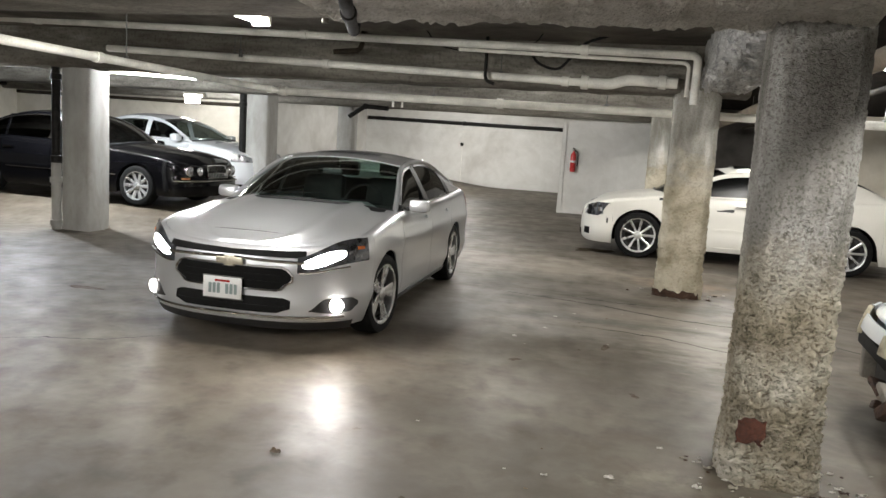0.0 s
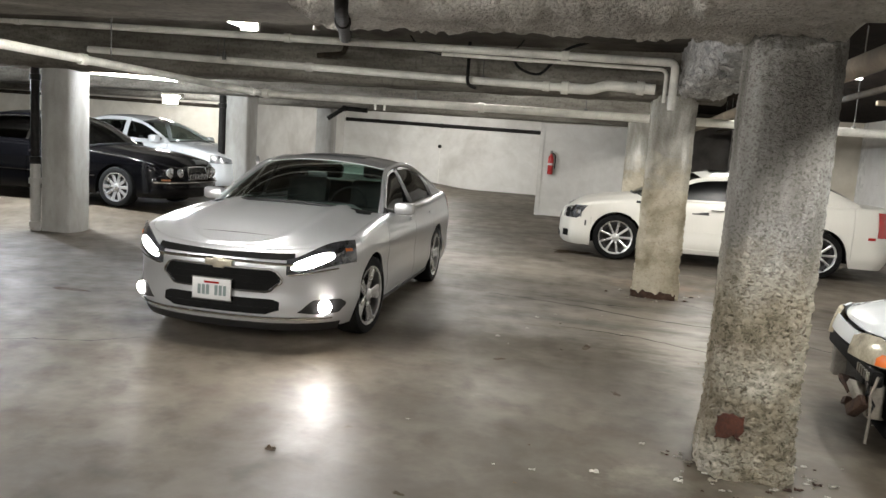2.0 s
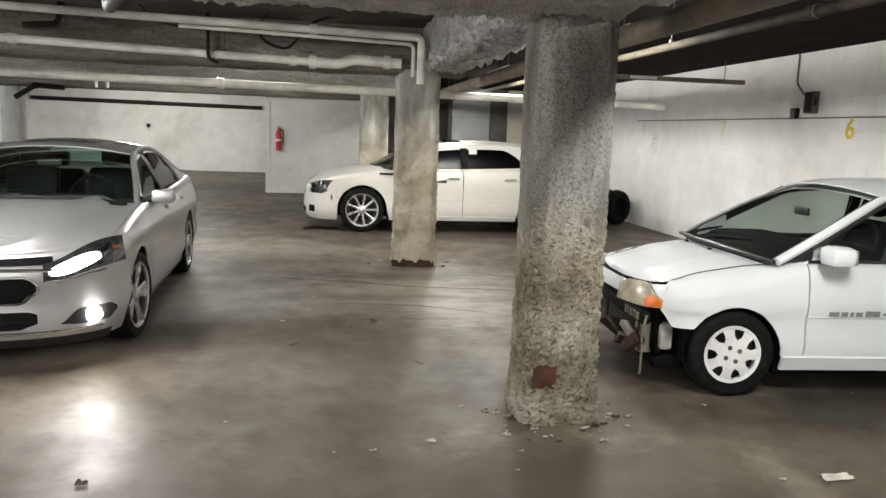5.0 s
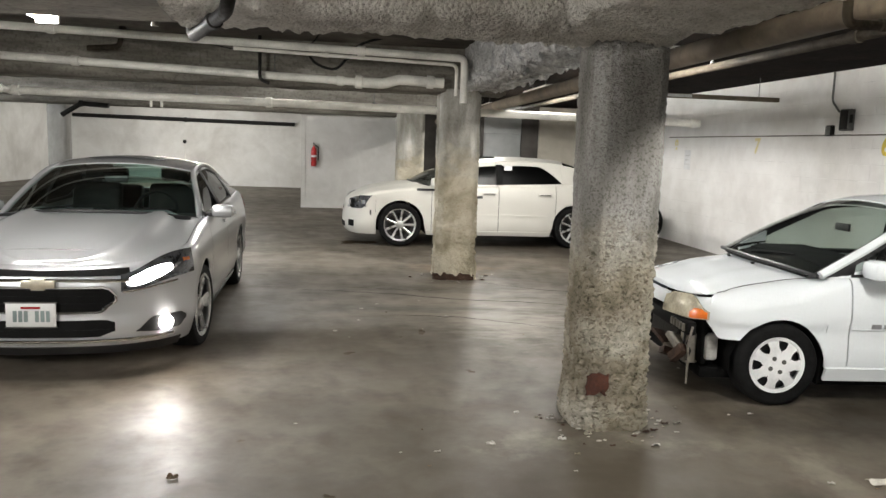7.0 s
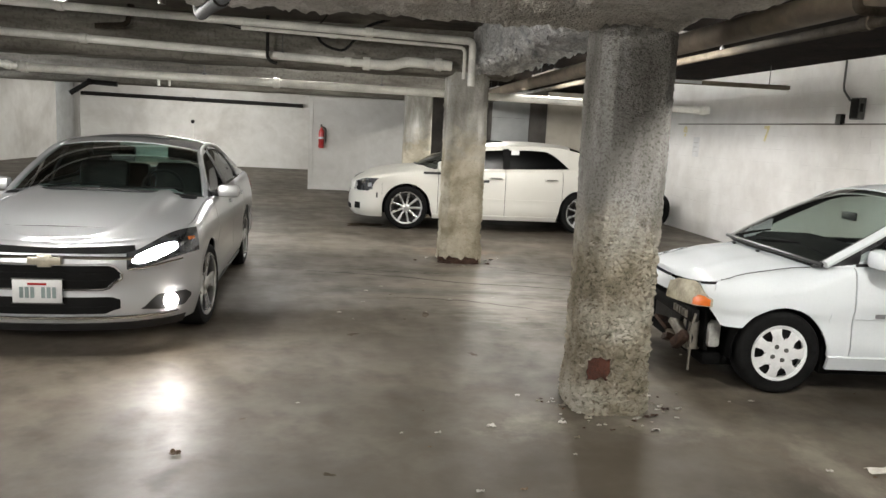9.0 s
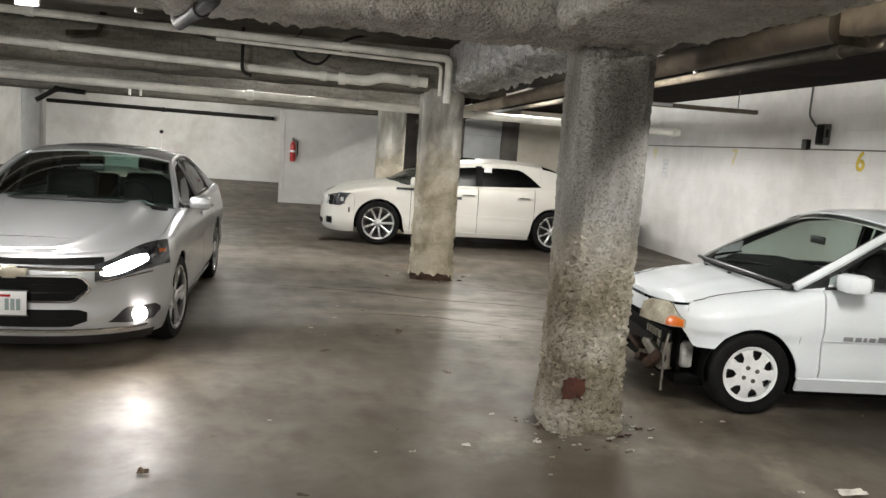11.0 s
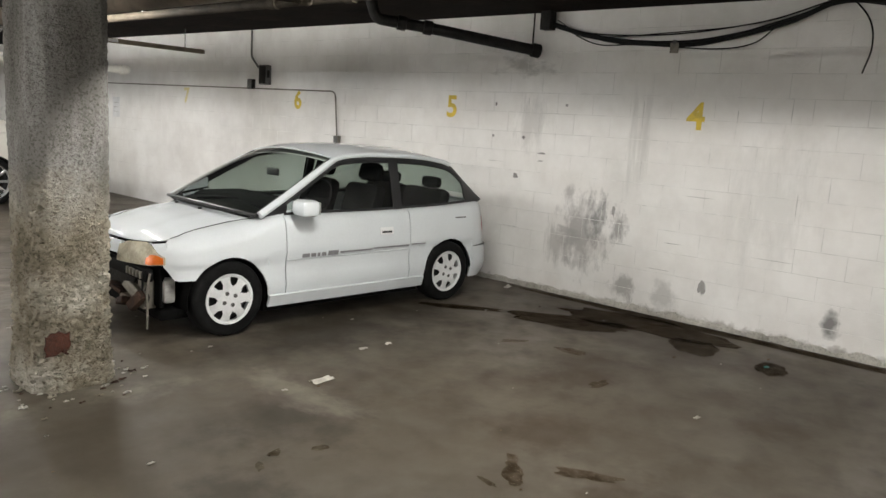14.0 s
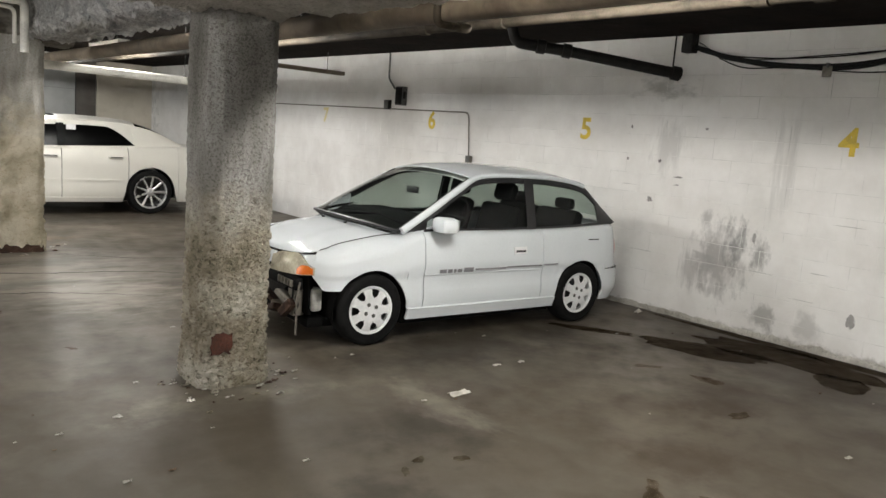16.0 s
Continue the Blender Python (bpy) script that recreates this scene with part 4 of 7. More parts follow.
def strip_light(cx, cy, z, length, along, watts, label, tubes=2, tilt=0.0, colour=(1.0, 0.975, 0.925), lip=False):
    ob = thing("strip_light", label, "lamp", pose(cx, cy, z, 0, tilt, 0 if along == "x" else 90), group="fluorescent strip lights")
    h = length / 2
    part("housing", box(-h, -0.07, 0.03, h, 0.07, 0.085, bevel=0.008), M_FIXTURE, ob)
    for s in (-1, 1):
        part("end_cap", box(s * h - 0.02, -0.075, -0.03, s * h + 0.02, 0.075, 0.088, bevel=0.006), M_FIXTURE, ob)
    for k in range(tubes):
        y = (k - (tubes - 1) / 2) * 0.07
        part("tube", tube([(-h + 0.02, y, 0.005), (h - 0.02, y, 0.005)], 0.018, 10), M_TUBE, ob)
    # added lip, not a seen part: keeps the lamp's light off the upper wall
    if lip:
        part("added_shade_lip", add_box(box(-h, -0.124, -0.042, h, -0.118, 0.061), -h, -0.118, 0.055, h, -0.072, 0.061), M_FIXTURE, ob, smooth=False)
    rod = SLAB - z - 0.08
    for s in (-0.6, 0.6):
        part("rod", tube([(s * h, 0, 0.08), (s * h, 0, 0.08 + rod)], 0.006, 6), M_STEEL, ob)
    lamp = bpy.data.lights.new("fluorescent_glow", "POINT")
    places = (-0.7, 0.0, 0.7) if length > 0.7 else (0.0,)
    lamp.energy, lamp.color, lamp.shadow_soft_size = watts * BRIGHT / len(places), colour, 0.032
    for s in places:
        lo = new("fluorescent_glow", lamp)
        lo.matrix_world = pose(cx, cy, z - 0.035) @ pose(s * h if along == "x" else 0, s * h if along == "y" else 0, 0)
    return ob


strip_light(1.90, 2.45, 2.503, 1.25, "y", 54, "lit fluorescent strip light beside the ceiling beam", lip=True)
strip_light(2.03, 6.67, 2.455, 1.25, "y", 27, "lit fluorescent strip light beside the wrapped beam")
strip_light(-2.72, 5.20, 2.44, 1.0, "y", 36, "lit fluorescent strip light behind the ceiling beam")
far_lamp = strip_light(-11.2, 18.0, 2.40, 0.55, "x", 62, "lit fluorescent box lamp hanging over the parked cars", colour=(0.94, 0.97, 1.0))
part("diffuser", box(-0.22, -0.1, -0.19, 0.2, -0.06, -0.02, bevel=0.01), M_TUBE, far_lamp, "glowing square diffuser")
strip_light(2.06, 10.75, 2.47, 1.25, "y", 36, "lit fluorescent strip light over the cream sedan")
strip_light(2.08, 15.05, 2.47, 1.25, "y", 40, "lit fluorescent strip light beside the grey door")
strip_light(-8.3, 10.5, 2.375, 4.0, "x", 250, "long lit fluorescent strip light over the dark sedan", tubes=1, tilt=1.8, colour=(0.90, 0.95, 1.0))
# next three: added fill lamps, hidden behind beams to brighten floor and far walls
strip_light(-1.4, 11.2, 2.74, 1.25, "x", 28, "unseen fill strip light added between the ceiling beams")
strip_light(-3.2, 17.3, 2.70, 1.25, "x", 26, "unseen fill strip light added between the ceiling beams")
strip_light(-6.0, 25.2, 2.70, 1.25, "x", 85, "unseen fill strip light added near the end wall")
# last three: fill lamps added outside the camera's view
strip_light(-1.5, -4.3, 2.45, 1.25, "x", 44, "unseen fill strip light added over the driving lane")
strip_light(3.6, -4.0, 2.5, 1.25, "y", 14, "unseen fill strip light added over the numbered bays")
strip_light(-4.8, 0.9, 2.14, 1.25, "y", 108, "unseen fill strip light added over the driving lane")


# ---- cars ----
class Shell:
    """The skin of a car: x runs back from the front bumper, y across, z up."""

    def __init__(self, length, half, nose, tail, n_nose, n_tail, top, side, front, rear, wheels, arch, sill, wheel_z, edge=0.05, waist=(), soft=None):
        self.L, self.W, self.Rf, self.Rr, self.nf, self.nr = length, half, nose, tail, n_nose, n_tail
        self.top, self.side, self.front, self.rear = top, side, front, rear
        self.wheels, self.arch, self.sill, self.wz, self.edge, self.waist, self.soft = wheels, arch, sill, wheel_z, edge, waist, soft

    def plan(self, s):
        """The outline at s: below 0 the nose (-1 is the middle), 0 to 1 the straight flank, up to 2 the tail."""
        if s < 0:
            a = (1 + s) * math.pi / 2
            x, y = self.Rf * (1 - max(0, math.cos(a)) ** (2 / self.nf)), self.W * max(0, math.sin(a)) ** (2 / self.nf)
        elif s <= 1:
            x, y = self.Rf + (self.L - self.Rf - self.Rr) * s, self.W
        else:
            a = (2 - s) * math.pi / 2
            x, y = self.L - self.Rr * (1 - max(0, math.cos(a)) ** (2 / self.nr)), self.W * max(0, math.sin(a)) ** (2 / self.nr)
        return x, y

    def s_of_x(self, x):
        if x < self.Rf:
            c = max(0.0, 1 - x / self.Rf) ** (self.nf / 2)
            return math.acos(min(1, c)) / (math.pi / 2) - 1
        if x > self.L - self.Rr:
            c = max(0.0, 1 - (self.L - x) / self.Rr) ** (self.nr / 2)
            return 2 - math.acos(min(1, c)) / (math.pi / 2)
        return (x - self.Rf) / (self.L - self.Rf - self.Rr)

    def s_of_y(self, y, rear=False):
        n = self.nr if rear else self.nf
        a = math.asin(min(1, (abs(y) / self.W) ** (n / 2))) / (math.pi / 2)
        return 2 - a if rear else a - 1

    def low(self, x):
        z = self.sill(x) if callable(self.sill) else self.sill
        for w in self.wheels:
            if abs(x - w) < self.arch:
                z = max(z, self.wz + math.sqrt(self.arch**2 - (x - w) ** 2))
        return z

    def at(self, s, z, off=0.0, hand=1):
        x, y = self.plan(s)
        (xa, ya), (xb, yb) = self.plan(max(-1, s - 0.02)), self.plan(min(2, s + 0.02))
        nx, ny = -(yb - ya), xb - xa
        k = math.hypot(nx, ny) or 1
        nx, ny = nx / k, ny / k
        if s <= -0.999:
            nx, ny = -1, 0
        if s >= 1.999:
            nx, ny = 1, 0
        d = curve_at(self.side, z) * ny * ny + curve_at(self.front if nx < 0 else self.rear, z) * nx * nx
        if self.waist:
            d += curve_at(self.waist, x) * ny * ny
        d += off
        return Vector((x + nx * d, (y + ny * d) * hand, z))

    def skin(self, s, v, hand=1, off=0.0):
        """v from 0 to 1: the low edge to the shoulder; to 2: the rounded shoulder."""
        x, _ = self.plan(s)
        zt, zl, r = curve_at(self.top, x), self.low(x), self.edge(x) if callable(self.edge) else self.edge
        if v <= 1:
            return self.at(s, zl + (zt - r - zl) * v, off, hand)
        a = (v - 1) * math.pi / 2
        w = self.soft(x) if self.soft else 1.0
        return self.at(s, zt - r + r * math.sin(a), off - r * w * (1 - math.cos(a)), hand)

    def rim(self, s, hand=1):
        return self.skin(s, 2, hand)

    def edge_of_x(self, x):
        """The shoulder's upper edge beside x: half width and height."""
        p = self.rim(self.s_of_x(x))
        return p.y, p.z

    def panel(self, s0, s1, hand, n, v0=0.0, v1=2.0, thick=0.012):
        xs = [s0 + (s1 - s0) * i / n for i in range(n + 1)]
        for w in self.wheels:
            for k in range(-9, 10):
                s = self.s_of_x(w + self.arch * math.sin(k / 9 * math.pi / 2) * 0.9999)
                if s0 < s < s1:
                    xs.append(s)
        xs = sorted(set(round(a, 6) for a in xs))
        vs = [v for v in (0, 0.06, 0.14, 0.24, 0.34, 0.44, 0.54, 0.64, 0.72, 0.8, 0.88, 0.95, 1, 1.12, 1.25, 1.38, 1.5, 1.62, 1.75, 1.88, 2) if v0 <= v <= v1]
        return grid(lambda s, v: self.skin(s, v, hand), xs, vs, thick=thick)

    def front_patch(self, y0, y1, low, high, off=0.004, n=10, m=6, thick=0.006, rear=False):
        """A piece that follows the nose (or tail) from y0 to y1 between two heights, given as numbers or functions of y."""
        lo = low if callable(low) else lambda y: low
        hi = high if callable(high) else lambda y: high
        def fn(y, t):
            return self.at(self.s_of_y(y, rear), lo(y) + (hi(y) - lo(y)) * t, off, 1 if y >= 0 else -1)
        return grid(fn, steps(y0, y1, n), steps(0, 1, m), thick=thick)

    def side_patch(self, x0, x1, low, high, hand, off=0.003, n=8, m=4, thick=0.003):
        lo = low if callable(low) else lambda x: low
        hi = high if callable(high) else lambda x: high
        return grid(lambda x, t: self.at(self.s_of_x(x), lo(x) + (hi(x) - lo(x)) * t, off, hand), steps(x0, x1, n), steps(0, 1, m), thick=thick)

    def lid(self, x0, x1, crown, n=14, m=14, shrink=0.004, thick=0.008, ridges=0.0):
        """Hood or boot lid: a crowned sheet between the two shoulders."""
        ss = [self.s_of_x(x) for x in steps(x0, x1, n)]
        if x0 < 0.2:
            ss = [-0.9995 + (ss[2] + 0.9995) * i / 9 for i in range(9)] + ss[2:]
        return grid(lambda s, u: self.lid_at(s, u, crown, x0, ridges, shrink), ss, steps(-1, 1, m * 2), thick=thick)

    def lid_at(self, s, u, crown, x0, ridges=0.0, shrink=0.004):
        e = self.rim(s)
        c = curve_at(crown, e.x)
        b = ridges * (math.exp(-(((abs(u) - 0.62) / 0.1) ** 2)) - 0.5 * math.exp(-(((abs(u) - 0.78) / 0.08) ** 2))) * ease(x0, x0 + 0.3, e.x)
        return Vector((e.x, (e.y - shrink) * u, e.z + c * (1 - abs(u) ** 2.4) + b))


def rail_at(rail, x):
    return curve_at([(p[0], p[2]) for p in rail], x), curve_at([(p[0], p[1]) for p in rail], x)


def greenhouse(root, sh, rail, cowl, deck, windows, paint, glass, side_glass, a1, c1, roof_crown=0.06, frame_mat=None, inset=0.05, back_glass=None, slope=None):
    """Roof, pillars and glass. rail: (x, z, y) from the front pillar's foot to the back pillar's foot; a1, c1: where the roof starts and ends."""
    frame_mat = frame_mat or paint
    x0, x1 = rail[0][0], rail[-1][0]
    bounds = sorted({round(b, 4) for w in windows for b in w[:2]} | {x0, x1})
    xs = []
    for a, b in zip(bounds, bounds[1:]):
        k = max(1, int((b - a) / 0.05))
        xs += [a + (b - a) * i / k for i in range(k)]
    xs.append(x1)
    def column_at(x, hand):
        yb, zb = sh.edge_of_x(x)
        yr, zr = rail_at(rail, x)
        zr = max(zr, zb + 0.002)
        def p(z):
            t = (z - zb) / max(zr - zb, 0.01)
            return Vector((x, hand * (yb + (yr - yb) * t + 0.022 * math.sin(math.pi * min(1, max(0, t)))), z))
        lo = min(zb + 0.018, zr)
        hi = max(lo, zr - inset)
        if slope:
            hi = hi + (lo + 0.004 - hi) * min(1.0, max(0.0, (x - slope[0]) / (slope[1] - slope[0]))) ** 1.6
        return p, zb - 0.01, lo, hi, zr
    for hand in (1, -1):
        frame_bm = bmesh.new()
        for xa, xb in zip(xs, xs[1:]):
            mid = (xa + xb) / 2
            win = any(w[0] < mid < w[1] for w in windows)
            (pa, a0, a1_, a2, a3), (pb, b0, b1_, b2, b3) = column_at(xa, hand), column_at(xb, hand)
            spans = [(a0, a1_, b0, b1_), (a2, a3, b2, b3)] if win else [(a0, a3, b0, b3)]
            for za, zb, ya, yb in spans:
                k = 1 if win else 4
                for i in range(k):
                    f, g = i / k, (i + 1) / k
                    quad = [pa(za + (zb - za) * f), pb(ya + (yb - ya) * f), pb(ya + (yb - ya) * g), pa(za + (zb - za) * g)]
                    if (quad[0] - quad[3]).length > 1e-4 or (quad[1] - quad[2]).length > 1e-4:
                        frame_bm.faces.new([frame_bm.verts.new(q) for q in quad])
        bmesh.ops.remove_doubles(frame_bm, verts=frame_bm.verts, dist=5e-4)
        bmesh.ops.recalc_face_normals(frame_bm, faces=frame_bm.faces)
        bmesh.ops.solidify(frame_bm, geom=list(frame_bm.faces), thickness=0.018)
        part("window_frame", frame_bm, frame_mat, root)
        for w in windows:
            ws = [x for x in xs if w[0] - 1e-6 <= x <= w[1] + 1e-6]
            ob = part("side_window", grid(lambda x, t: column_at(x, hand)[0](column_at(x, hand)[2] + (column_at(x, hand)[3] - column_at(x, hand)[2]) * t) - Vector((0, hand * 0.008, 0)), ws, steps(0, 1, 4)), side_glass, root)
            ob.visible_shadow = False
    def screen(xe0, xe1, centre0, centre1, n=10):
        """A windscreen between two stretches of the rails and its middle line."""
        def fn(v, u):
            x = xe0 + (xe1 - xe0) * v
            yr, zr = rail_at(rail, x)
            c = Vector(centre0).lerp(Vector(centre1), v)
            c.z += 0.05 * math.sin(math.pi * v)
            k = 1 - abs(u) ** 2.2
            return Vector((x + (c.x - x) * k, u * (yr - 0.006), zr + (c.z - zr) * k))
        return grid(fn, steps(0, 1, n), steps(-1, 1, 16))
    ya, za = rail_at(rail, a1)
    yc, zc = rail_at(rail, c1)
    head, tail = (a1 - 0.07, 0, za + roof_crown), (c1 + 0.08, 0, zc + roof_crown)
    w1 = part("windscreen", screen(x0, a1, cowl, head), glass, root)
    w2 = part("rear_window", screen(x1, c1, deck, tail), back_glass or glass, root)
    w1.visible_shadow = w2.visible_shadow = False
    def roof(x, u):
        yr, zr = rail_at(rail, x)
        k = 1 - abs(u) ** 2.2
        f = (x - a1) / (c1 - a1)
        return Vector((x + (-0.07 * (1 - f) + 0.08 * f) * k, u * (yr + 0.004), zr + 0.004 + roof_crown * k + 0.012 * math.sin(math.pi * f)))
    part("roof", grid(roof, steps(a1, c1, 12), steps(-1, 1, 16), thick=0.012), paint, root)
    part("windscreen_trim", tube([Vector((x0 + (cowl[0] - x0) * (1 - abs(u) ** 2.2), u * rail_at(rail, x0)[0], rail_at(rail, x0)[1] + (cowl[2] - rail_at(rail, x0)[1]) * (1 - abs(u) ** 2.2) + 0.004)) for u in steps(-1, 1, 16)], 0.014, 6), M_PLASTIC, root)


def wheel(root, x, y, r, width, style, hand, rim_r, cover=None, steer=0.0):
    """A wheel with its tyre; hand is the side that its face looks to."""
    face = hand
    m = pose(x, y, r, 0, 0, steer)
    hub = part("wheel", lathe([(0.001, face * width * 0.12), (rim_r * 0.95, face * width * 0.12), (rim_r * 0.97, -face * width * 0.4), (0.001, -face * width * 0.4)], seg=32), M_PLASTIC, root)
    hub.matrix_local = m
    h = width / 2
    prof = [(rim_r, -h * 0.85), (rim_r + 0.01, -h), (r * 0.86, -h * 1.06), (r * 0.95, -h * 0.98), (r * 0.985, -h * 0.82), (r, -h * 0.6), (r, h * 0.6), (r * 0.985, h * 0.82), (r * 0.95, h * 0.98), (r * 0.86, h * 1.06), (rim_r + 0.01, h), (rim_r, h * 0.85)]
    part("tyre", lathe(prof, seg=48), M_RUBBER, hub)
    f = face
    lip = lathe([(rim_r * 0.99, f * h * 0.2), (rim_r * 0.93, f * h * 0.75), (rim_r * 0.95, f * h * 0.96), (rim_r * 1.03, f * h * 1.0), (rim_r * 1.04, f * h * 0.9)], seg=48)
    mat = cover or M_ALLOY
    part("rim", lip, mat, hub)
    bm = bmesh.new()
    if style == "cover":
        add_lathe(bm, [(0.001, f * h * 0.98), (rim_r * 0.42, f * h * 1.0), (rim_r * 0.46, f * h * 0.9), (rim_r * 0.46, f * h * 0.8)], seg=36)
        for k in range(7):
            a = 2 * math.pi * k / 7
            def fn(u, t, a=a):
                rr = rim_r * (0.40 + 0.55 * u)
                wide = math.pi / 7 * (1.0 - 0.46 * ease(0.22, 0.5, u) + 0.12 * ease(0.85, 1.0, u))
                b = a + t * wide
                return Vector((rr * math.cos(b), f * h * (1.0 - 0.12 * u + 0.05 * math.sin(math.pi * u)), rr * math.sin(b)))
            add_grid(bm, fn, steps(0, 1, 7), steps(-1, 1, 5))
        add_lathe(bm, [(rim_r * 0.90, f * h * 0.9), (rim_r * 0.97, f * h * 0.93), (rim_r * 1.0, f * h * 0.97), (rim_r * 1.03, f * h * 0.9)], seg=48)
        part("wheel_cover", bm, cover, hub, "white plastic wheel cover with rounded openings")
        for k in range(4):
            a = 2 * math.pi * (k + 0.3) / 4
            c = Vector((rim_r * 0.27 * math.cos(a), f * h * 1.0, rim_r * 0.27 * math.sin(a)))
            part("wheel_nut", tube([c, c + Vector((0, f * 0.004, 0))], 0.016, 8), M_STEEL, hub)
    else:
        count, w0, w1, twin = {"nine": (9, 0.04, 0.05, 0), "five": (5, 0.075, 0.10, 0.12), "multi": (10, 0.06, 0.08, 0)}[style]
        for k in range(count):
            for tw in ((-twin, twin) if twin else (0,)):
                a = 2 * math.pi * k / count + tw * 1.2
                def fn(u, t, a=a):
                    rr = rim_r * (0.14 + 0.82 * u)
                    wdt = (w0 + (w1 - w0) * u) * rim_r * (1.6 if not twin else 1.3)
                    return Vector((rr * math.cos(a) - t * wdt * math.sin(a), f * (h * (0.80 + 0.12 * u) - abs(t) * 0.012), rr * math.sin(a) + t * wdt * math.cos(a)))
                b2 = grid(fn, steps(0, 1, 4), (-1, -0.5, 0.5, 1), thick=0.02)
                part("spoke", b2, mat, hub)
        part("hub_cap", lathe([(0.001, f * h * 0.97), (rim_r * 0.14, f * h * 0.95), (rim_r * 0.22, f * h * 0.86), (rim_r * 0.24, f * h * 0.7)], seg=24), mat, hub)
        part("brake_disc", lathe([(0.001, f * h * 0.3), (rim_r * 0.75, f * h * 0.3), (rim_r * 0.75, f * h * 0.1)], seg=32), M_IRON, hub)
    return hub


def car_body(root, sh, paint, doors, front_end, rear_start, hood, boot, crown_h, crown_b, lid_mat=None, with_front=True, ridges=0.0):
    """Skin panels, each a part with open gaps between."""
    fs, rs = sh.s_of_x(front_end), sh.s_of_x(rear_start)
    g = 0.0045 / (sh.L - sh.Rf - sh.Rr)
    if with_front:
        bm = bmesh.new()
        ss = [(-1 + (fs + 1) * i / 22) for i in range(23)]
        vs = [0, 0.06, 0.14, 0.24, 0.34, 0.44, 0.54, 0.64, 0.72, 0.8, 0.88, 0.95, 1, 1.25, 1.5, 1.75, 2]
        full = [(s, -1) for s in reversed(ss)] + [(s, 1) for s in ss[1:]]
        bm = grid(lambda i, v: sh.skin(full[int(i)][0], v, full[int(i)][1]), list(range(len(full))), vs, thick=0.012)
        part("front_bumper", bm, paint, root)
    for hand in (1, -1):
        part("front_fender", sh.panel(fs + g, sh.s_of_x(doors[0]) - g, hand, 14), paint, root)
        for a, b in zip(doors, doors[1:]):
            part("car_door", sh.panel(sh.s_of_x(a) + g, sh.s_of_x(b) - g, hand, 12), paint, root)
        part("rear_quarter", sh.panel(sh.s_of_x(doors[-1]) + g, rs - g, hand, 14), paint, root)
    ss = [rs + (2 - rs) * i / 18 for i in range(19)]
    full = [(s, -1) for s in ss] + [(s, 1) for s in reversed(ss[:-1])]
    part("rear_bumper", grid(lambda i, v: sh.skin(full[int(i)][0], v, full[int(i)][1]), list(range(len(full))), [0, 0.1, 0.2, 0.3, 0.42, 0.54, 0.66, 0.78, 0.9, 1, 1.25, 1.5, 1.75, 2], thick=0.012), paint, root)
    part("hood", sh.lid(hood[0], hood[1], crown_h, ridges=ridges), paint, root)
    part("boot_lid", sh.lid(boot[0], boot[1], crown_b), paint, root)
    # dark inner body and wheel wells
    w0, w1, a = sh.wheels[0], sh.wheels[1], sh.arch
    inner = bmesh.new()
    zs = sh.sill(2) if callable(sh.sill) else sh.sill
    add_box(inner, 0.35, -(sh.W - 0.34), zs + 0.03, sh.L - 0.3, sh.W - 0.34, 0.52)
    add_box(inner, w0 + a + 0.02, -(sh.W - 0.05), zs + 0.02, w1 - a - 0.02, sh.W - 0.05, 0.42)
    part("underbody", inner, M_LINER, root, smooth=False)
    for w in sh.wheels:
        for hand in (1, -1):
            part("wheel_well", grid(lambda k, y: Vector((w + (a + 0.006) * math.cos(k), hand * y, sh.wz + (a + 0.006) * math.sin(k))), steps(-0.2, math.pi + 0.2, 20), (sh.W - 0.36, sh.W - 0.045), thick=0.006), M_LINER, root)


def seats(root, xs, ys, z, back, width=0.46, mat=None, rest=True):
    for x in xs:
        for y in ys:
            st = part("seat", box(x - 0.25, y - width / 2, z, x + 0.25, y + width / 2, z + 0.16, bevel=0.05), mat or M_SEAT, root)
            b = box(-0.07, y - width / 2, 0, 0.07, y + width / 2, back, bevel=0.05, m=pose(x + 0.26, 0, z + 0.1, 0, 16, 0))
            part("backrest", b, mat or M_SEAT, st)
            if rest:
                part("headrest", box(-0.05, y - 0.13, back + 0.03, 0.05, y + 0.13, back + 0.2, bevel=0.045, m=pose(x + 0.26, 0, z + 0.1, 0, 16, 0)), mat or M_SEAT, st)


def cabin(root, x0, x1, half, z, dash_x, dash_z, wheel_side):
    part("cabin_floor", box(x0, -half, z - 0.03, x1, half, z), M_CABIN, root, smooth=False)
    dash = part("dashboard", box(dash_x - 0.25, -half, z + 0.02, dash_x + 0.28, half, dash_z, bevel=0.07), M_CABIN, root)
    ring = [Vector((0, 0.18 * math.cos(2 * math.pi * k / 24), 0.18 * math.sin(2 * math.pi * k / 24))) for k in range(25)]
    sw_bm = tube([pose(dash_x + 0.42, wheel_side * 0.36, dash_z + 0.0, 0, 22, 0) @ p for p in ring], 0.014, 8, cap=False)
    add_tube(sw_bm, [pose(dash_x + 0.42, wheel_side * 0.36, dash_z, 0, 22, 0) @ Vector((0, -0.17, 0)), pose(dash_x + 0.42, wheel_side * 0.36, dash_z, 0, 22, 0) @ Vector((0, 0.17, 0))], 0.02, 6)
    part("steering_wheel", sw_bm, M_CABIN, dash)


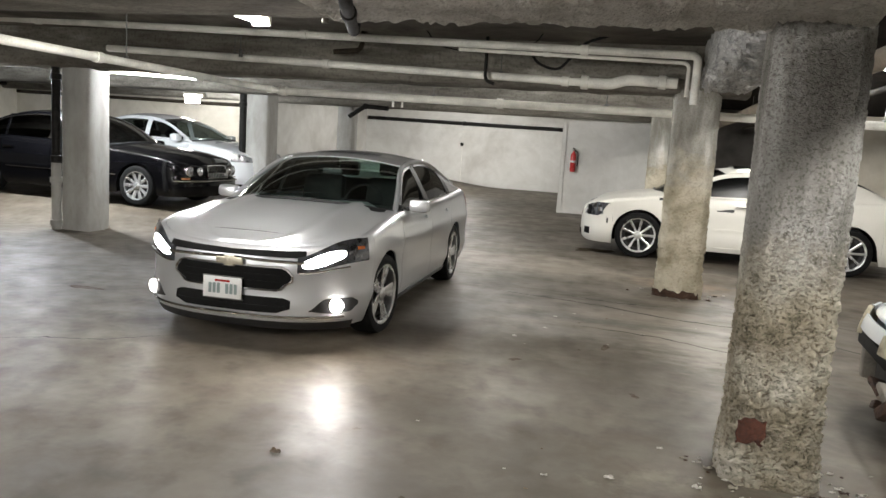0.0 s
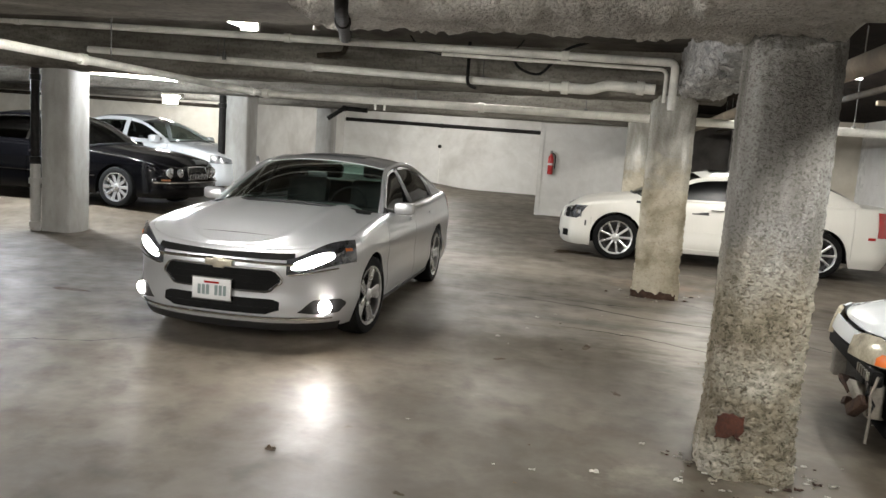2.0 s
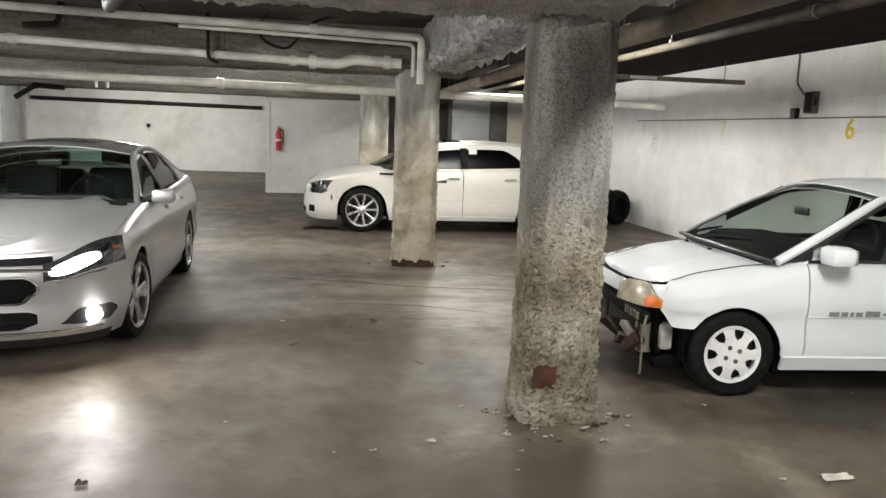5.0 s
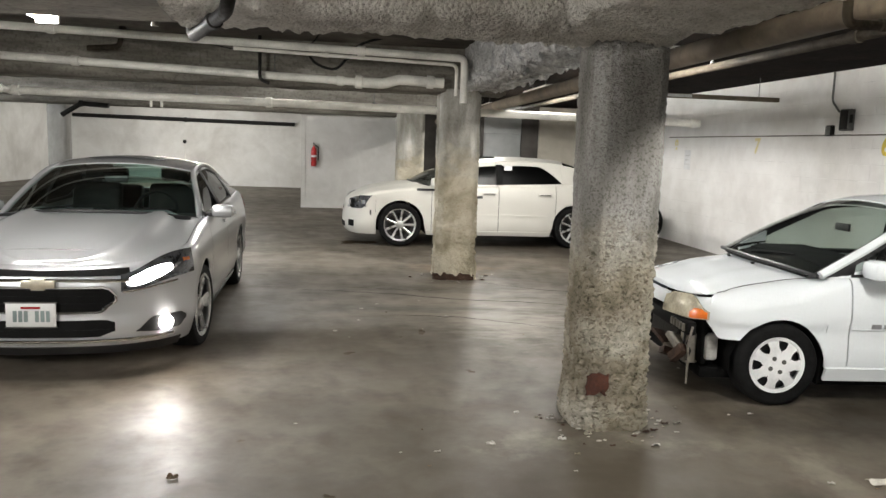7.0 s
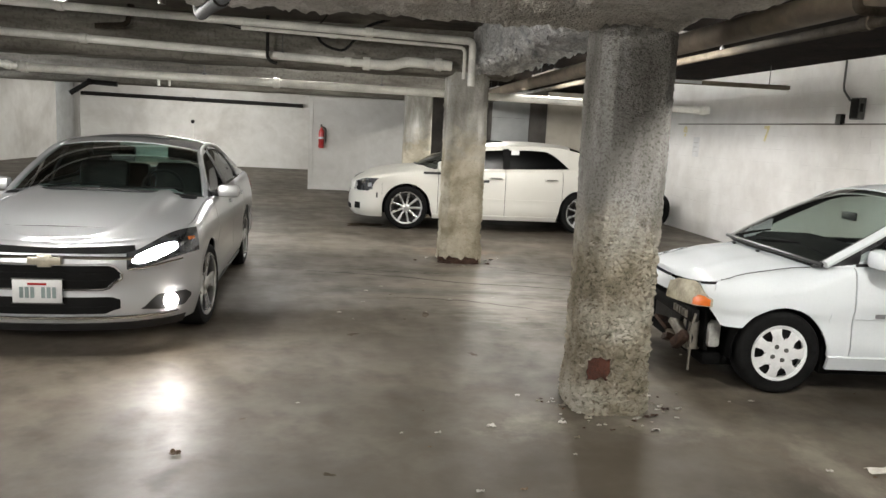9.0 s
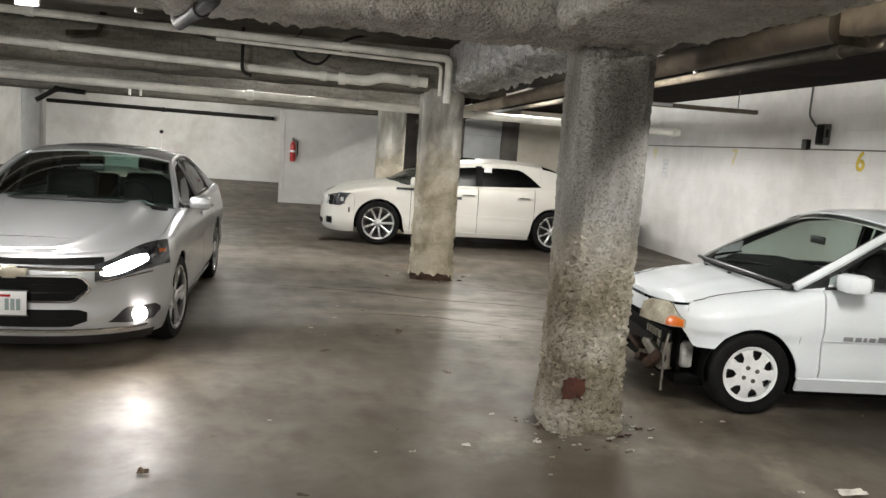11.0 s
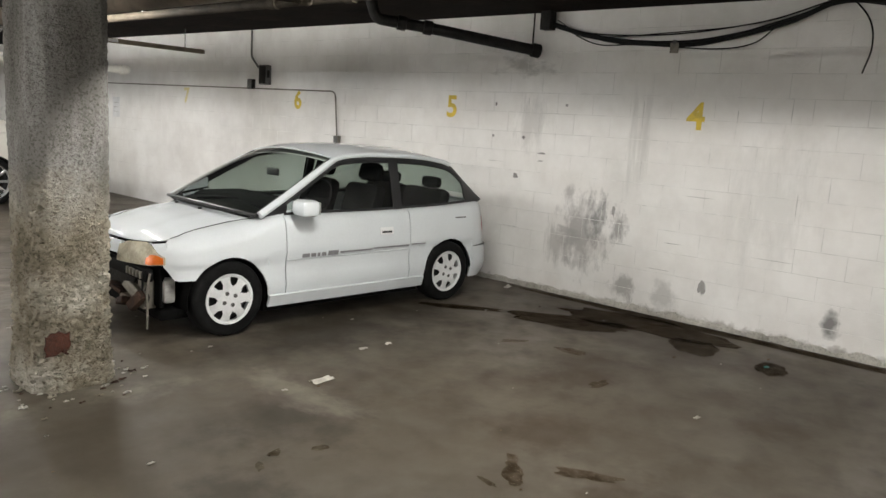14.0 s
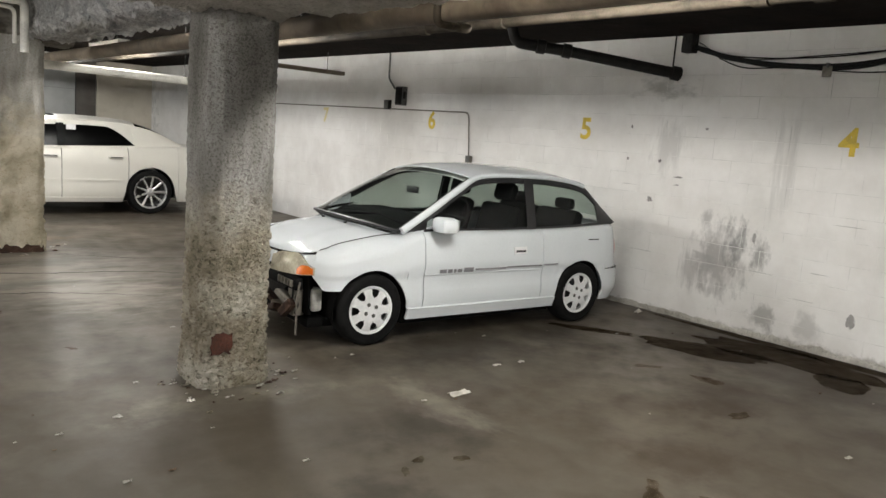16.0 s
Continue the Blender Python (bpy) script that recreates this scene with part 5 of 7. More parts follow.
def side_mirror(root, x, y, z, hand, paint, size=(0.11, 0.1, 0.075)):
    body = box(-size[0], -size[1], -size[2], size[0] * 0.5, size[1], size[2], bevel=min(size) * 0.62)
    ob = part("side_mirror", body, paint, root)
    ob.location = (x, hand * (y + size[1] + 0.05), z)
    part("mirror_glass", box(size[0] * 0.5 + 0.001, -size[1] * 0.82, -size[2] * 0.75, size[0] * 0.5 + 0.004, size[1] * 0.82, size[2] * 0.75), M_CHROME, ob, smooth=False)
    part("mirror_arm", box(-0.05, hand * -(size[1] + 0.07), -0.05, 0.03, hand * -(size[1] * 0.7), -0.015, bevel=0.01), M_PLASTIC, ob)


def handle(root, sh, x, z, hand, mat, w=0.2):
    part("door_handle", sh.side_patch(x, x + w, z - 0.016, z + 0.016, hand, off=0.026, thick=0.02, n=5, m=3), mat, root)


def wipers(root, p0, p1):
    for (a, b) in ((p0[0], p1[0]), (p0[1], p1[1])):
        part("wiper", add_tube(tube([a, Vector(a).lerp(Vector(b), 0.5) + Vector((0, 0, 0.006)), b], 0.006, 6), [Vector(a).lerp(Vector(b), 0.15) + Vector((0, 0, -0.006)), b], 0.005, 6), M_CABIN, root)


# silver sedan, head lamps lit, in the driving lane
def silver_sedan(m):
    root = thing("silver_sedan", "silver metallic sedan standing in the lane with its headlights lit", "car", m)
    sh = Shell(4.86, 0.925, 0.72, 0.6, 2.5, 2.6,
               top=[(0, 0.775), (0.25, 0.815), (0.5, 0.865), (0.95, 0.93), (1.45, 0.975), (2.2, 0.985), (3.2, 1.005), (4.0, 1.03), (4.5, 1.05), (4.86, 1.04)],
               side=[(0.15, -0.07), (0.25, -0.03), (0.38, 0.0), (0.55, -0.008), (0.68, 0.006), (0.8, -0.002), (0.92, -0.03), (1.1, -0.09)],
               front=[(0.12, -0.12), (0.2, -0.05), (0.29, 0.004), (0.45, -0.010), (0.62, -0.008), (0.71, -0.024), (0.78, -0.068), (1.0, -0.22)],
               rear=[(0.15, -0.10), (0.3, 0.0), (0.6, 0.0), (0.8, -0.04), (1.1, -0.06)],
               wheels=(0.95, 3.688), arch=0.37, sill=lambda x: 0.19, wheel_z=0.335, edge=0.055)
    car_body(root, sh, M_SILVER, (1.42, 2.5, 3.42), 0.585, 4.28, (0.03, 1.5), (4.3, 4.8), [(0, 0.0), (0.12, 0.03), (0.4, 0.065), (0.9, 0.08), (1.5, 0.07)], [(4.0, 0.03), (4.8, 0.0)], ridges=0.028)
    part("hood_seam", tube([sh.lid_at(sh.s_of_x(0.20), u, [(0, 0.0), (0.12, 0.03), (0.4, 0.065), (0.9, 0.08), (1.5, 0.07)], 0.03, 0.028) + Vector((0.05 * abs(u) ** 2, 0, 0.0005)) for u in steps(-0.86, 0.86, 30)], 0.003, 6), M_PLASTIC, root, "dark shut line of the hood")
    rail = [(1.5, 0.965, 0.80), (1.8, 1.14, 0.735), (2.12, 1.305, 0.655), (2.3, 1.355, 0.63), (2.7, 1.392, 0.62), (3.1, 1.385, 0.615), (3.45, 1.345, 0.61), (3.8, 1.265, 0.635), (4.2, 1.14, 0.69), (4.4, 1.085, 0.72)]
    greenhouse(root, sh, rail, (1.18, 0, 1.045), (4.48, 0, 1.11), [(1.62, 2.52), (2.6, 3.64)], M_SILVER, M_GLASS_GREEN, M_GLASS_DARK, 2.25, 3.5, roof_crown=0.062, inset=0.045, frame_mat=M_PLASTIC)
    part("sunroof", grid(lambda x, y: Vector((x, y, 1.468 - 0.03 * (y / 0.4) ** 2 - 0.012 * ((x - 2.55) / 0.4) ** 2)), steps(2.42, 2.85, 6), steps(-0.33, 0.33, 8), thick=0.006), M_PLASTIC, root, "dark glass sunroof panel")
    # nose
    up = part("upper_grille", sh.front_patch(-0.56, 0.56, lambda y: 0.712 + 0.0 * y, lambda y: 0.748 + 0.016 * (abs(y) / 0.56), 0.006, n=20, m=2), M_GRILLE, root, "black upper grille slot")
    gr = part("main_grille", sh.front_patch(-0.46, 0.46, lambda y: 0.472 + 0.075 * ease(0.34, 0.46, abs(y)) ** 1.5, lambda y: 0.634 - 0.06 * ease(0.39, 0.46, abs(y)) ** 1.5, 0.006, n=22, m=3), M_GRILLE, root, "black mesh grille")
    for z in (0.53, 0.58):
        part("grille_slat", tube([sh.at(sh.s_of_y(y), z, 0.012, 1 if y >= 0 else -1) for y in steps(-0.38, 0.38, 16)], 0.004, 5), M_GRILLE, gr)
    for zf, w, r in ((lambda y: 0.69 - 0.012 * abs(y) / 0.5, 0.56, 0.012),):
        part("chrome_bar", tube([sh.at(sh.s_of_y(y), zf(y), 0.008, 1 if y >= 0 else -1) for y in steps(-w, w, 24)], r, 8), M_CHROME, root, "thin chrome bar")
    ring = [(y, 0.637 - 0.06 * ease(0.40, 0.47, abs(y)) ** 1.5) for y in steps(-0.47, 0.47, 24)] + [(y, 0.467 + 0.075 * ease(0.35, 0.47, abs(y)) ** 1.5) for y in steps(0.47, -0.47, 24)]
    part("grille_surround", tube([sh.at(sh.s_of_y(y), z, 0.008, 1 if y >= 0 else -1) for y, z in ring + ring[:1]], 0.009, 6), M_CHROME, gr)
    lo = part("lower_grille", sh.front_patch(-0.46, 0.46, lambda y: 0.30 + 0.035 * ease(0.36, 0.46, abs(y)), lambda y: 0.415 - 0.02 * ease(0.40, 0.46, abs(y)), 0.006, n=20, m=2), M_GRILLE, root, "black lower grille slot")
    for z in (0.35,):
        part("grille_slat", tube([sh.at(sh.s_of_y(y), z, 0.012, 1 if y >= 0 else -1) for y in steps(-0.43, 0.43, 16)], 0.004, 5), M_GRILLE, lo)
    part("chrome_bar", tube([sh.at(sh.s_of_y(y), 0.275, 0.012, 1 if y >= 0 else -1) for y in steps(-0.8, 0.8, 30)], 0.011, 8), M_CHROME, root, "thin chrome lip bar")
    part("chin_spoiler", sh.front_patch(-0.86, 0.86, 0.165, 0.225, 0.008, n=30, m=2, thick=0.02), M_PLASTIC, root, "black plastic chin spoiler")
    em = part("emblem", add_box(box(-0.012, -0.088, -0.022, 0.008, 0.088, 0.022, bevel=0.005), -0.013, -0.036, -0.034, 0.009, 0.036, 0.034, bevel=0.005), M_GOLD, root, "gold bar emblem in a chrome rim")
    em.location = sh.at(-1, 0.665, 0.022)
    em.scale = (1.0, 1.2, 1.2)
    pl = part("number_plate", box(-0.006, -0.155, -0.078, 0.004, 0.155, 0.078, bevel=0.003), M_PLATE, root, "white number plate with dark bars")
    pl.location = sh.at(-1, 0.46, 0.03) + Vector((0, 0.045, 0))
    for k in range(7):
        if k != 3:
            part("plate_bar", box(-0.009, -0.118 + k * 0.034, -0.045, -0.0065, -0.094 + k * 0.034, 0.03), M_INK, pl, smooth=False)
    part("plate_bar", box(-0.009, -0.06, 0.042, -0.0065, 0.06, 0.058), M_REDLENS, pl, smooth=False)
    part("plate_frame", add_box(box(-0.004, -0.162, -0.086, 0.006, 0.162, -0.079), -0.004, -0.162, 0.079, 0.006, 0.162, 0.086), M_STEEL, pl, smooth=False)
    for hand in (1, -1):
        def hp(y0, y1, lo, hi, off, th=0.006):
            return sh.front_patch(hand * y0, hand * y1, lo, hi, off, n=24, m=5, thick=th)
        top = lambda y: 0.718 + 0.142 * ease(0.48, 0.88, abs(y))
        foot = lambda y: 0.612 + 0.065 * ease(0.5, 0.88, abs(y))
        swell = lambda y: 0.010 + 0.030 * max(0.0, 1 - ((abs(y) - 0.67) / 0.132) ** 2) ** 0.5
        mid_z = lambda y: 0.5 * (foot(y) + top(y)) - 0.006
        la = part("headlamp", hp(0.50, 0.90, lambda y: 0.602 + 0.085 * ease(0.5, 0.9, abs(y)), top, 0.012, 0.012), M_SMOKED, root, "swept-back smoked headlamp, lit")
        part("lamp_lens", hp(0.535, 0.80, lambda y: max(foot(y) + 0.004, mid_z(y) - swell(y)), lambda y: min(top(y) - 0.020, mid_z(y) + swell(y)), 0.015, 0.006), M_BEAMLAMP_FAR if hand > 0 else M_BEAMLAMP, la, "glowing white headlamp lens")
        part("reflector", hp(0.815, 0.845, lambda y: 0.715 + 0.05 * ease(0.78, 0.85, abs(y)), lambda y: 0.755 + 0.02 * ease(0.78, 0.85, abs(y)), 0.016, 0.006), M_CLEAR, la, "dim clear side reflector")
        part("turn_signal", hp(0.858, 0.885, 0.778, 0.80, 0.016), M_AMBER, la, "amber turn signal")
        part("chrome_strip", tube([sh.at(sh.s_of_y(y), 0.602 + 0.055 * ease(0.5, 0.9, y), 0.012, hand) for y in steps(0.51, 0.82, 10)], 0.007, 6), M_CHROME, la)
        pocket = part("fog_pocket", hp(0.585, 0.868, lambda y: 0.318 - 0.012 * ease(0.585, 0.7, abs(y)) + 0.05 * ease(0.835, 0.868, abs(y)), lambda y: 0.322 + 0.092 * ease(0.575, 0.70, abs(y)) - 0.03 * ease(0.84, 0.868, abs(y)), 0.005), M_PLASTIC, root, "black fog lamp pocket")
        c = sh.at(sh.s_of_y(0.755), 0.36, 0.0, hand)
        n = (sh.at(sh.s_of_y(0.755), 0.36, 0.1, hand) - c).normalized()
        n = (n + Vector((-1.2, 0, 0))).normalized()
        beam = bpy.data.lights.new("fog_lamp_beam", "SPOT")
        beam.energy, beam.spot_size, beam.spot_blend, beam.shadow_soft_size, beam.color = 4 if hand > 0 else 9, radians(95), 0.6, 0.045, (1.0, 0.95, 0.9)
        bo = new("fog_lamp_beam", beam)
        bo.matrix_world = root.matrix_world @ Matrix.Translation(c + n * 0.06) @ pose(0, 0, 0, 0, 84, 0)
        low_beam = bpy.data.lights.new("headlamp_beam", "SPOT")
        low_beam.energy, low_beam.spot_size, low_beam.spot_blend, low_beam.shadow_soft_size, low_beam.color = 8 if hand > 0 else 62, radians(85), 0.7, 0.05, (1.0, 0.96, 0.95)
        lb = new("headlamp_beam", low_beam)
        lb.matrix_world = root.matrix_world @ Matrix.Translation(sh.at(sh.s_of_y(0.68), 0.70, 0.09, hand)) @ pose(0, 0, 0, 0, 72, 0)
        part("fog_lamp", tube([c - n * 0.01, c + n * 0.02, c + n * 0.03], 0.052, 20, radii=[0.052, 0.052, 0.038]), M_FOGLAMP_FAR if hand > 0 else M_FOGLAMP, pocket, "round lit fog lamp")
        side_mirror(root, 1.78, 0.82, 1.02, hand, M_SILVER, (0.085, 0.095, 0.056))
        for xa, xb in ((2.49, 2.63),):
            part("pillar_trim", grid(lambda x, t: Vector((x, hand * (sh.edge_of_x(x)[0] + (rail_at(rail, x)[0] - sh.edge_of_x(x)[0]) * t + 0.026), sh.edge_of_x(x)[1] + 0.02 + (rail_at(rail, x)[1] - 0.06 - sh.edge_of_x(x)[1]) * t)), (xa, xb), steps(0, 1, 4), thick=0.004), M_PLASTIC, root, "black door pillar trim")
        def pillar(x0, x1, a, b):
            return grid(lambda x, t: Vector((x, hand * (sh.edge_of_x(x)[0] + (rail_at(rail, x)[0] - sh.edge_of_x(x)[0]) * t + 0.006 + 0.022 * math.sin(math.pi * t)), sh.edge_of_x(x)[1] - 0.008 + (max(0.0, rail_at(rail, x)[1] - sh.edge_of_x(x)[1]) + 0.008) * t)), steps(x0, x1, 10), steps(a, b, 5), thick=0.008)
        part("rear_pillar", pillar(3.80, 4.39, 0, 1), M_SILVER, root)
        part("roof_rail", tube([Vector((x, hand * (rail_at(rail, x)[0] + 0.002), rail_at(rail, x)[1] - 0.002)) for x in steps(1.5, 4.3, 40)], 0.026, 8), M_SILVER, root)
        for x in (2.24, 3.16):
            handle(root, sh, x, 0.885, hand, M_SILVER)
        part("sill_trim", sh.side_patch(1.36, 3.27, 0.195, 0.235, hand, off=0.008, n=14, m=2, thick=0.01), M_PLASTIC, root)
        part("tail_lamp", sh.side_patch(4.36, 4.62, 0.86, 1.0, hand, off=0.005, n=6, m=3), M_REDLENS, root, "red tail lamp")
        part("belt_trim", tube([sh.rim(sh.s_of_x(x), hand) + Vector((0, hand * 0.01, 0.012)) for x in steps(1.62, 3.85, 16)], 0.007, 6), M_CHROME, root)
        for x, st in ((0.95, -6), (3.688, 0)):
            wheel(root, x, hand * 0.80, 0.335, 0.225, "five", hand, 0.245, steer=st)
    cabin(root, 1.3, 4.2, 0.78, 0.42, 1.5, 1.0, -1)
    seats(root, (2.35,), (-0.36, 0.36), 0.5, 0.62, mat=M_SEATGREY)
    seats(root, (3.25,), (-0.42, 0.42), 0.5, 0.55, width=0.6, mat=M_SEATGREY)
    part("rear_mirror", box(2.0, -0.1, 1.24, 2.02, 0.1, 1.30, bevel=0.008), M_PLASTIC, root)
    wipers(root, ((1.33, 0.55, 1.03), (1.26, 0.0, 1.06)), ((1.45, -0.1, 1.1), (1.36, -0.6, 1.06)))
    return root


silver_sedan(pose(-2.65, 5.20, 0, 0, 0, 92))


# cream sedan with dark glass, parked across
def cream_sedan(m):
    root = thing("cream_sedan", "cream white luxury sedan with black tinted windows, parked", "car", m)
    sh = Shell(4.83, 0.897, 0.5, 0.45, 2.8, 3.0,
               top=[(0, 0.70), (0.12, 0.76), (0.4, 0.845), (0.9, 0.925), (1.4, 0.965), (2.2, 0.985), (3.2, 1.02), (4.0, 1.06), (4.83, 1.08)],
               side=[(0.15, -0.05), (0.25, -0.01), (0.35, 0.012), (0.5, 0.0), (0.7, 0.004), (0.82, 0.0), (0.95, -0.03), (1.1, -0.08)],
               front=[(0.15, -0.09), (0.25, 0.0), (0.4, 0.01), (0.55, 0.0), (0.65, -0.02), (0.76, -0.06), (1.0, -0.2)],
               rear=[(0.15, -0.1), (0.3, 0.0), (0.55, 0.01), (0.8, -0.03), (1.1, -0.05)],
               wheels=(0.88, 3.76), arch=0.385, sill=lambda x: 0.19, wheel_z=0.345, edge=0.05)
    car_body(root, sh, M_PEARL, (1.38, 2.47, 3.42), 0.49, 4.2, (0.04, 1.45), (4.15, 4.78), [(0, 0.0), (0.15, 0.03), (0.5, 0.06), (1.4, 0.07)], [(4.1, 0.03), (4.8, 0.0)], ridges=0.01)
    rail = [(1.34, 0.96, 0.78), (1.62, 1.13, 0.72), (1.93, 1.295, 0.645), (2.18, 1.355, 0.62), (2.7, 1.385, 0.61), (3.1, 1.385, 0.61), (3.5, 1.365, 0.615), (3.85, 1.295, 0.64), (4.28, 1.115, 0.69)]
    greenhouse(root, sh, rail, (1.08, 0, 1.02), (4.36, 0, 1.10), [(1.56, 2.46), (2.53, 3.54)], M_PEARL, M_GLASS_TINT, M_GLASS_FILM, 2.06, 3.58, slope=(3.14, 3.54), inset=0.06, roof_crown=0.06, back_glass=M_GLASS_DARK)
    part("sunroof", grid(lambda x, y: Vector((x, y, 1.462 - 0.03 * (y / 0.4) ** 2)), steps(2.2, 2.5, 4), steps(-0.36, 0.36, 6), thick=0.02), M_GLASS_TINT, root, "raised glass sunroof panel")
    gr = part("grille", sh.front_patch(-0.36, 0.36, lambda y: 0.46 + 0.10 * abs(y) / 0.36, 0.68, 0.008, n=14, m=3), M_CHROME, root, "bright chrome mesh grille")
    part("lower_intake", sh.front_patch(-0.5, 0.5, 0.27, 0.35, 0.008, n=14, m=2), M_GRILLE, root)
    for hand in (1, -1):
        la = part("headlamp", sh.front_patch(hand * 0.58, hand * 0.885, lambda y: 0.585 + 0.03 * ease(0.5, 0.88, abs(y)), lambda y: 0.735 + 0.05 * ease(0.58, 0.88, abs(y)), 0.006, n=10), M_CLEAR, root, "tall angular headlamp")
        for z in (0.63, 0.70):
            c = sh.at(sh.s_of_y(0.74), z, 0.004, hand)
            part("lamp_lens", tube([c, c + Vector((-0.014, hand * 0.012, 0))], 0.042, 16), M_GRILLE, la, "dark round headlamp lens")
        part("lamp_wing", sh.side_patch(0.15, 0.44, lambda x: 0.59 + 0.20 * ease(0.27, 0.44, x), lambda x: 0.70 + 0.095 * ease(0.15, 0.24, x), hand, off=0.007, n=12, m=5, thick=0.006), M_SMOKED, la, "tall dark headlamp end")
        part("lamp_bezel", sh.side_patch(0.17, 0.235, lambda x: 0.70, lambda x: 0.775, hand, off=0.014, n=4, m=3, thick=0.003), M_CHROME, la, "bright headlamp reflector")
        part("lamp_bezel", sh.side_patch(0.27, 0.33, lambda x: 0.66, lambda x: 0.72, hand, off=0.014, n=4, m=3, thick=0.003), M_CHROME, la, "bright headlamp reflector")
        part("turn_signal", sh.side_patch(0.40, 0.425, 0.49, 0.57, hand, off=0.006, n=3, m=3), M_PLASTIC, root, "small side marker lamp")
        part("fog_slot", sh.front_patch(hand * 0.66, hand * 0.78, 0.30, 0.40, 0.006, n=4), M_GRILLE, root)
        side_mirror(root, 1.46, 0.83, 1.03, hand, M_PEARL)
        part("pillar_trim", grid(lambda x, t: Vector((x, hand * (sh.edge_of_x(x)[0] + (rail_at(rail, x)[0] - sh.edge_of_x(x)[0]) * t + 0.026 + 0.012 * math.sin(math.pi * t) + 0.008 * t), sh.edge_of_x(x)[1] + 0.02 + (rail_at(rail, x)[1] - 0.06 - sh.edge_of_x(x)[1]) * t)), (2.44, 2.55), steps(0, 1, 4), thick=0.004), M_GRILLE, root, "black door pillar trim")
        part("fender_vent", sh.side_patch(1.14, 1.42, 0.893, 0.928, hand, off=0.012, n=5, m=2, thick=0.008), M_PLASTIC, root, "black hood-side trim")
        for x in (2.2, 3.12):
            handle(root, sh, x, 0.87, hand, M_PEARL, 0.21)
            part("chrome_insert", sh.side_patch(x + 0.02, x + 0.2, 0.866, 0.876, hand, off=0.046, thick=0.004, n=4, m=1), M_CHROME, root)
        for a, b in ((1.42, 2.44), (2.5, 3.34)):
            part("side_moulding", sh.side_patch(a, b, 0.505, 0.535, hand, off=0.012, n=10, m=2, thick=0.012), M_PEARL, root)
        part("script_badge", sh.side_patch(1.96, 2.2, lambda x: 0.79, lambda x: 0.805 + 0.03 * ease(1.96, 2.18, x), hand, off=0.006, n=6, m=1), M_PLASTIC, root, "small dark script badge")
        part("sill_trim", sh.side_patch(1.3, 3.34, 0.195, 0.26, hand, off=0.016, n=14, m=2, thick=0.014), M_PEARL, root)
        part("tail_lamp", sh.side_patch(4.52, 4.74, 0.66, 1.02, hand, off=0.006, n=4, m=3), M_REDLENS, root, "tall red tail lamp")
        part("rear_marker", sh.side_patch(4.40, 4.5, 0.62, 0.66, hand, off=0.006, n=2, m=1), M_REDLENS, root)
        for x in (0.88, 3.76):
            wheel(root, x, hand * 0.785, 0.345, 0.235, "nine", hand, 0.25)
    cabin(root, 1.3, 4.1, 0.76, 0.42, 1.48, 0.98, -1)
    seats(root, (2.35,), (-0.36, 0.36), 0.5, 0.6)
    seats(root, (3.25,), (0.0,), 0.5, 0.52, width=1.2, rest=False)
    wipers(root, ((1.33, 0.5, 1.02), (1.28, 0.0, 1.05)), ((1.43, -0.1, 1.08), (1.38, -0.55, 1.05)))
    # white plate standing for a lamp's reflection in the side window
    part("window_glint", box(2.58, -0.69, 1.235, 2.71, -0.684, 1.325), M_PLATE, root, smooth=False)
    return root


cream_sedan(pose(0.223 - 0.92, 12.65 + 0.83, 0, 0, 0, 1.2) @ Matrix.Scale(1.055, 4))


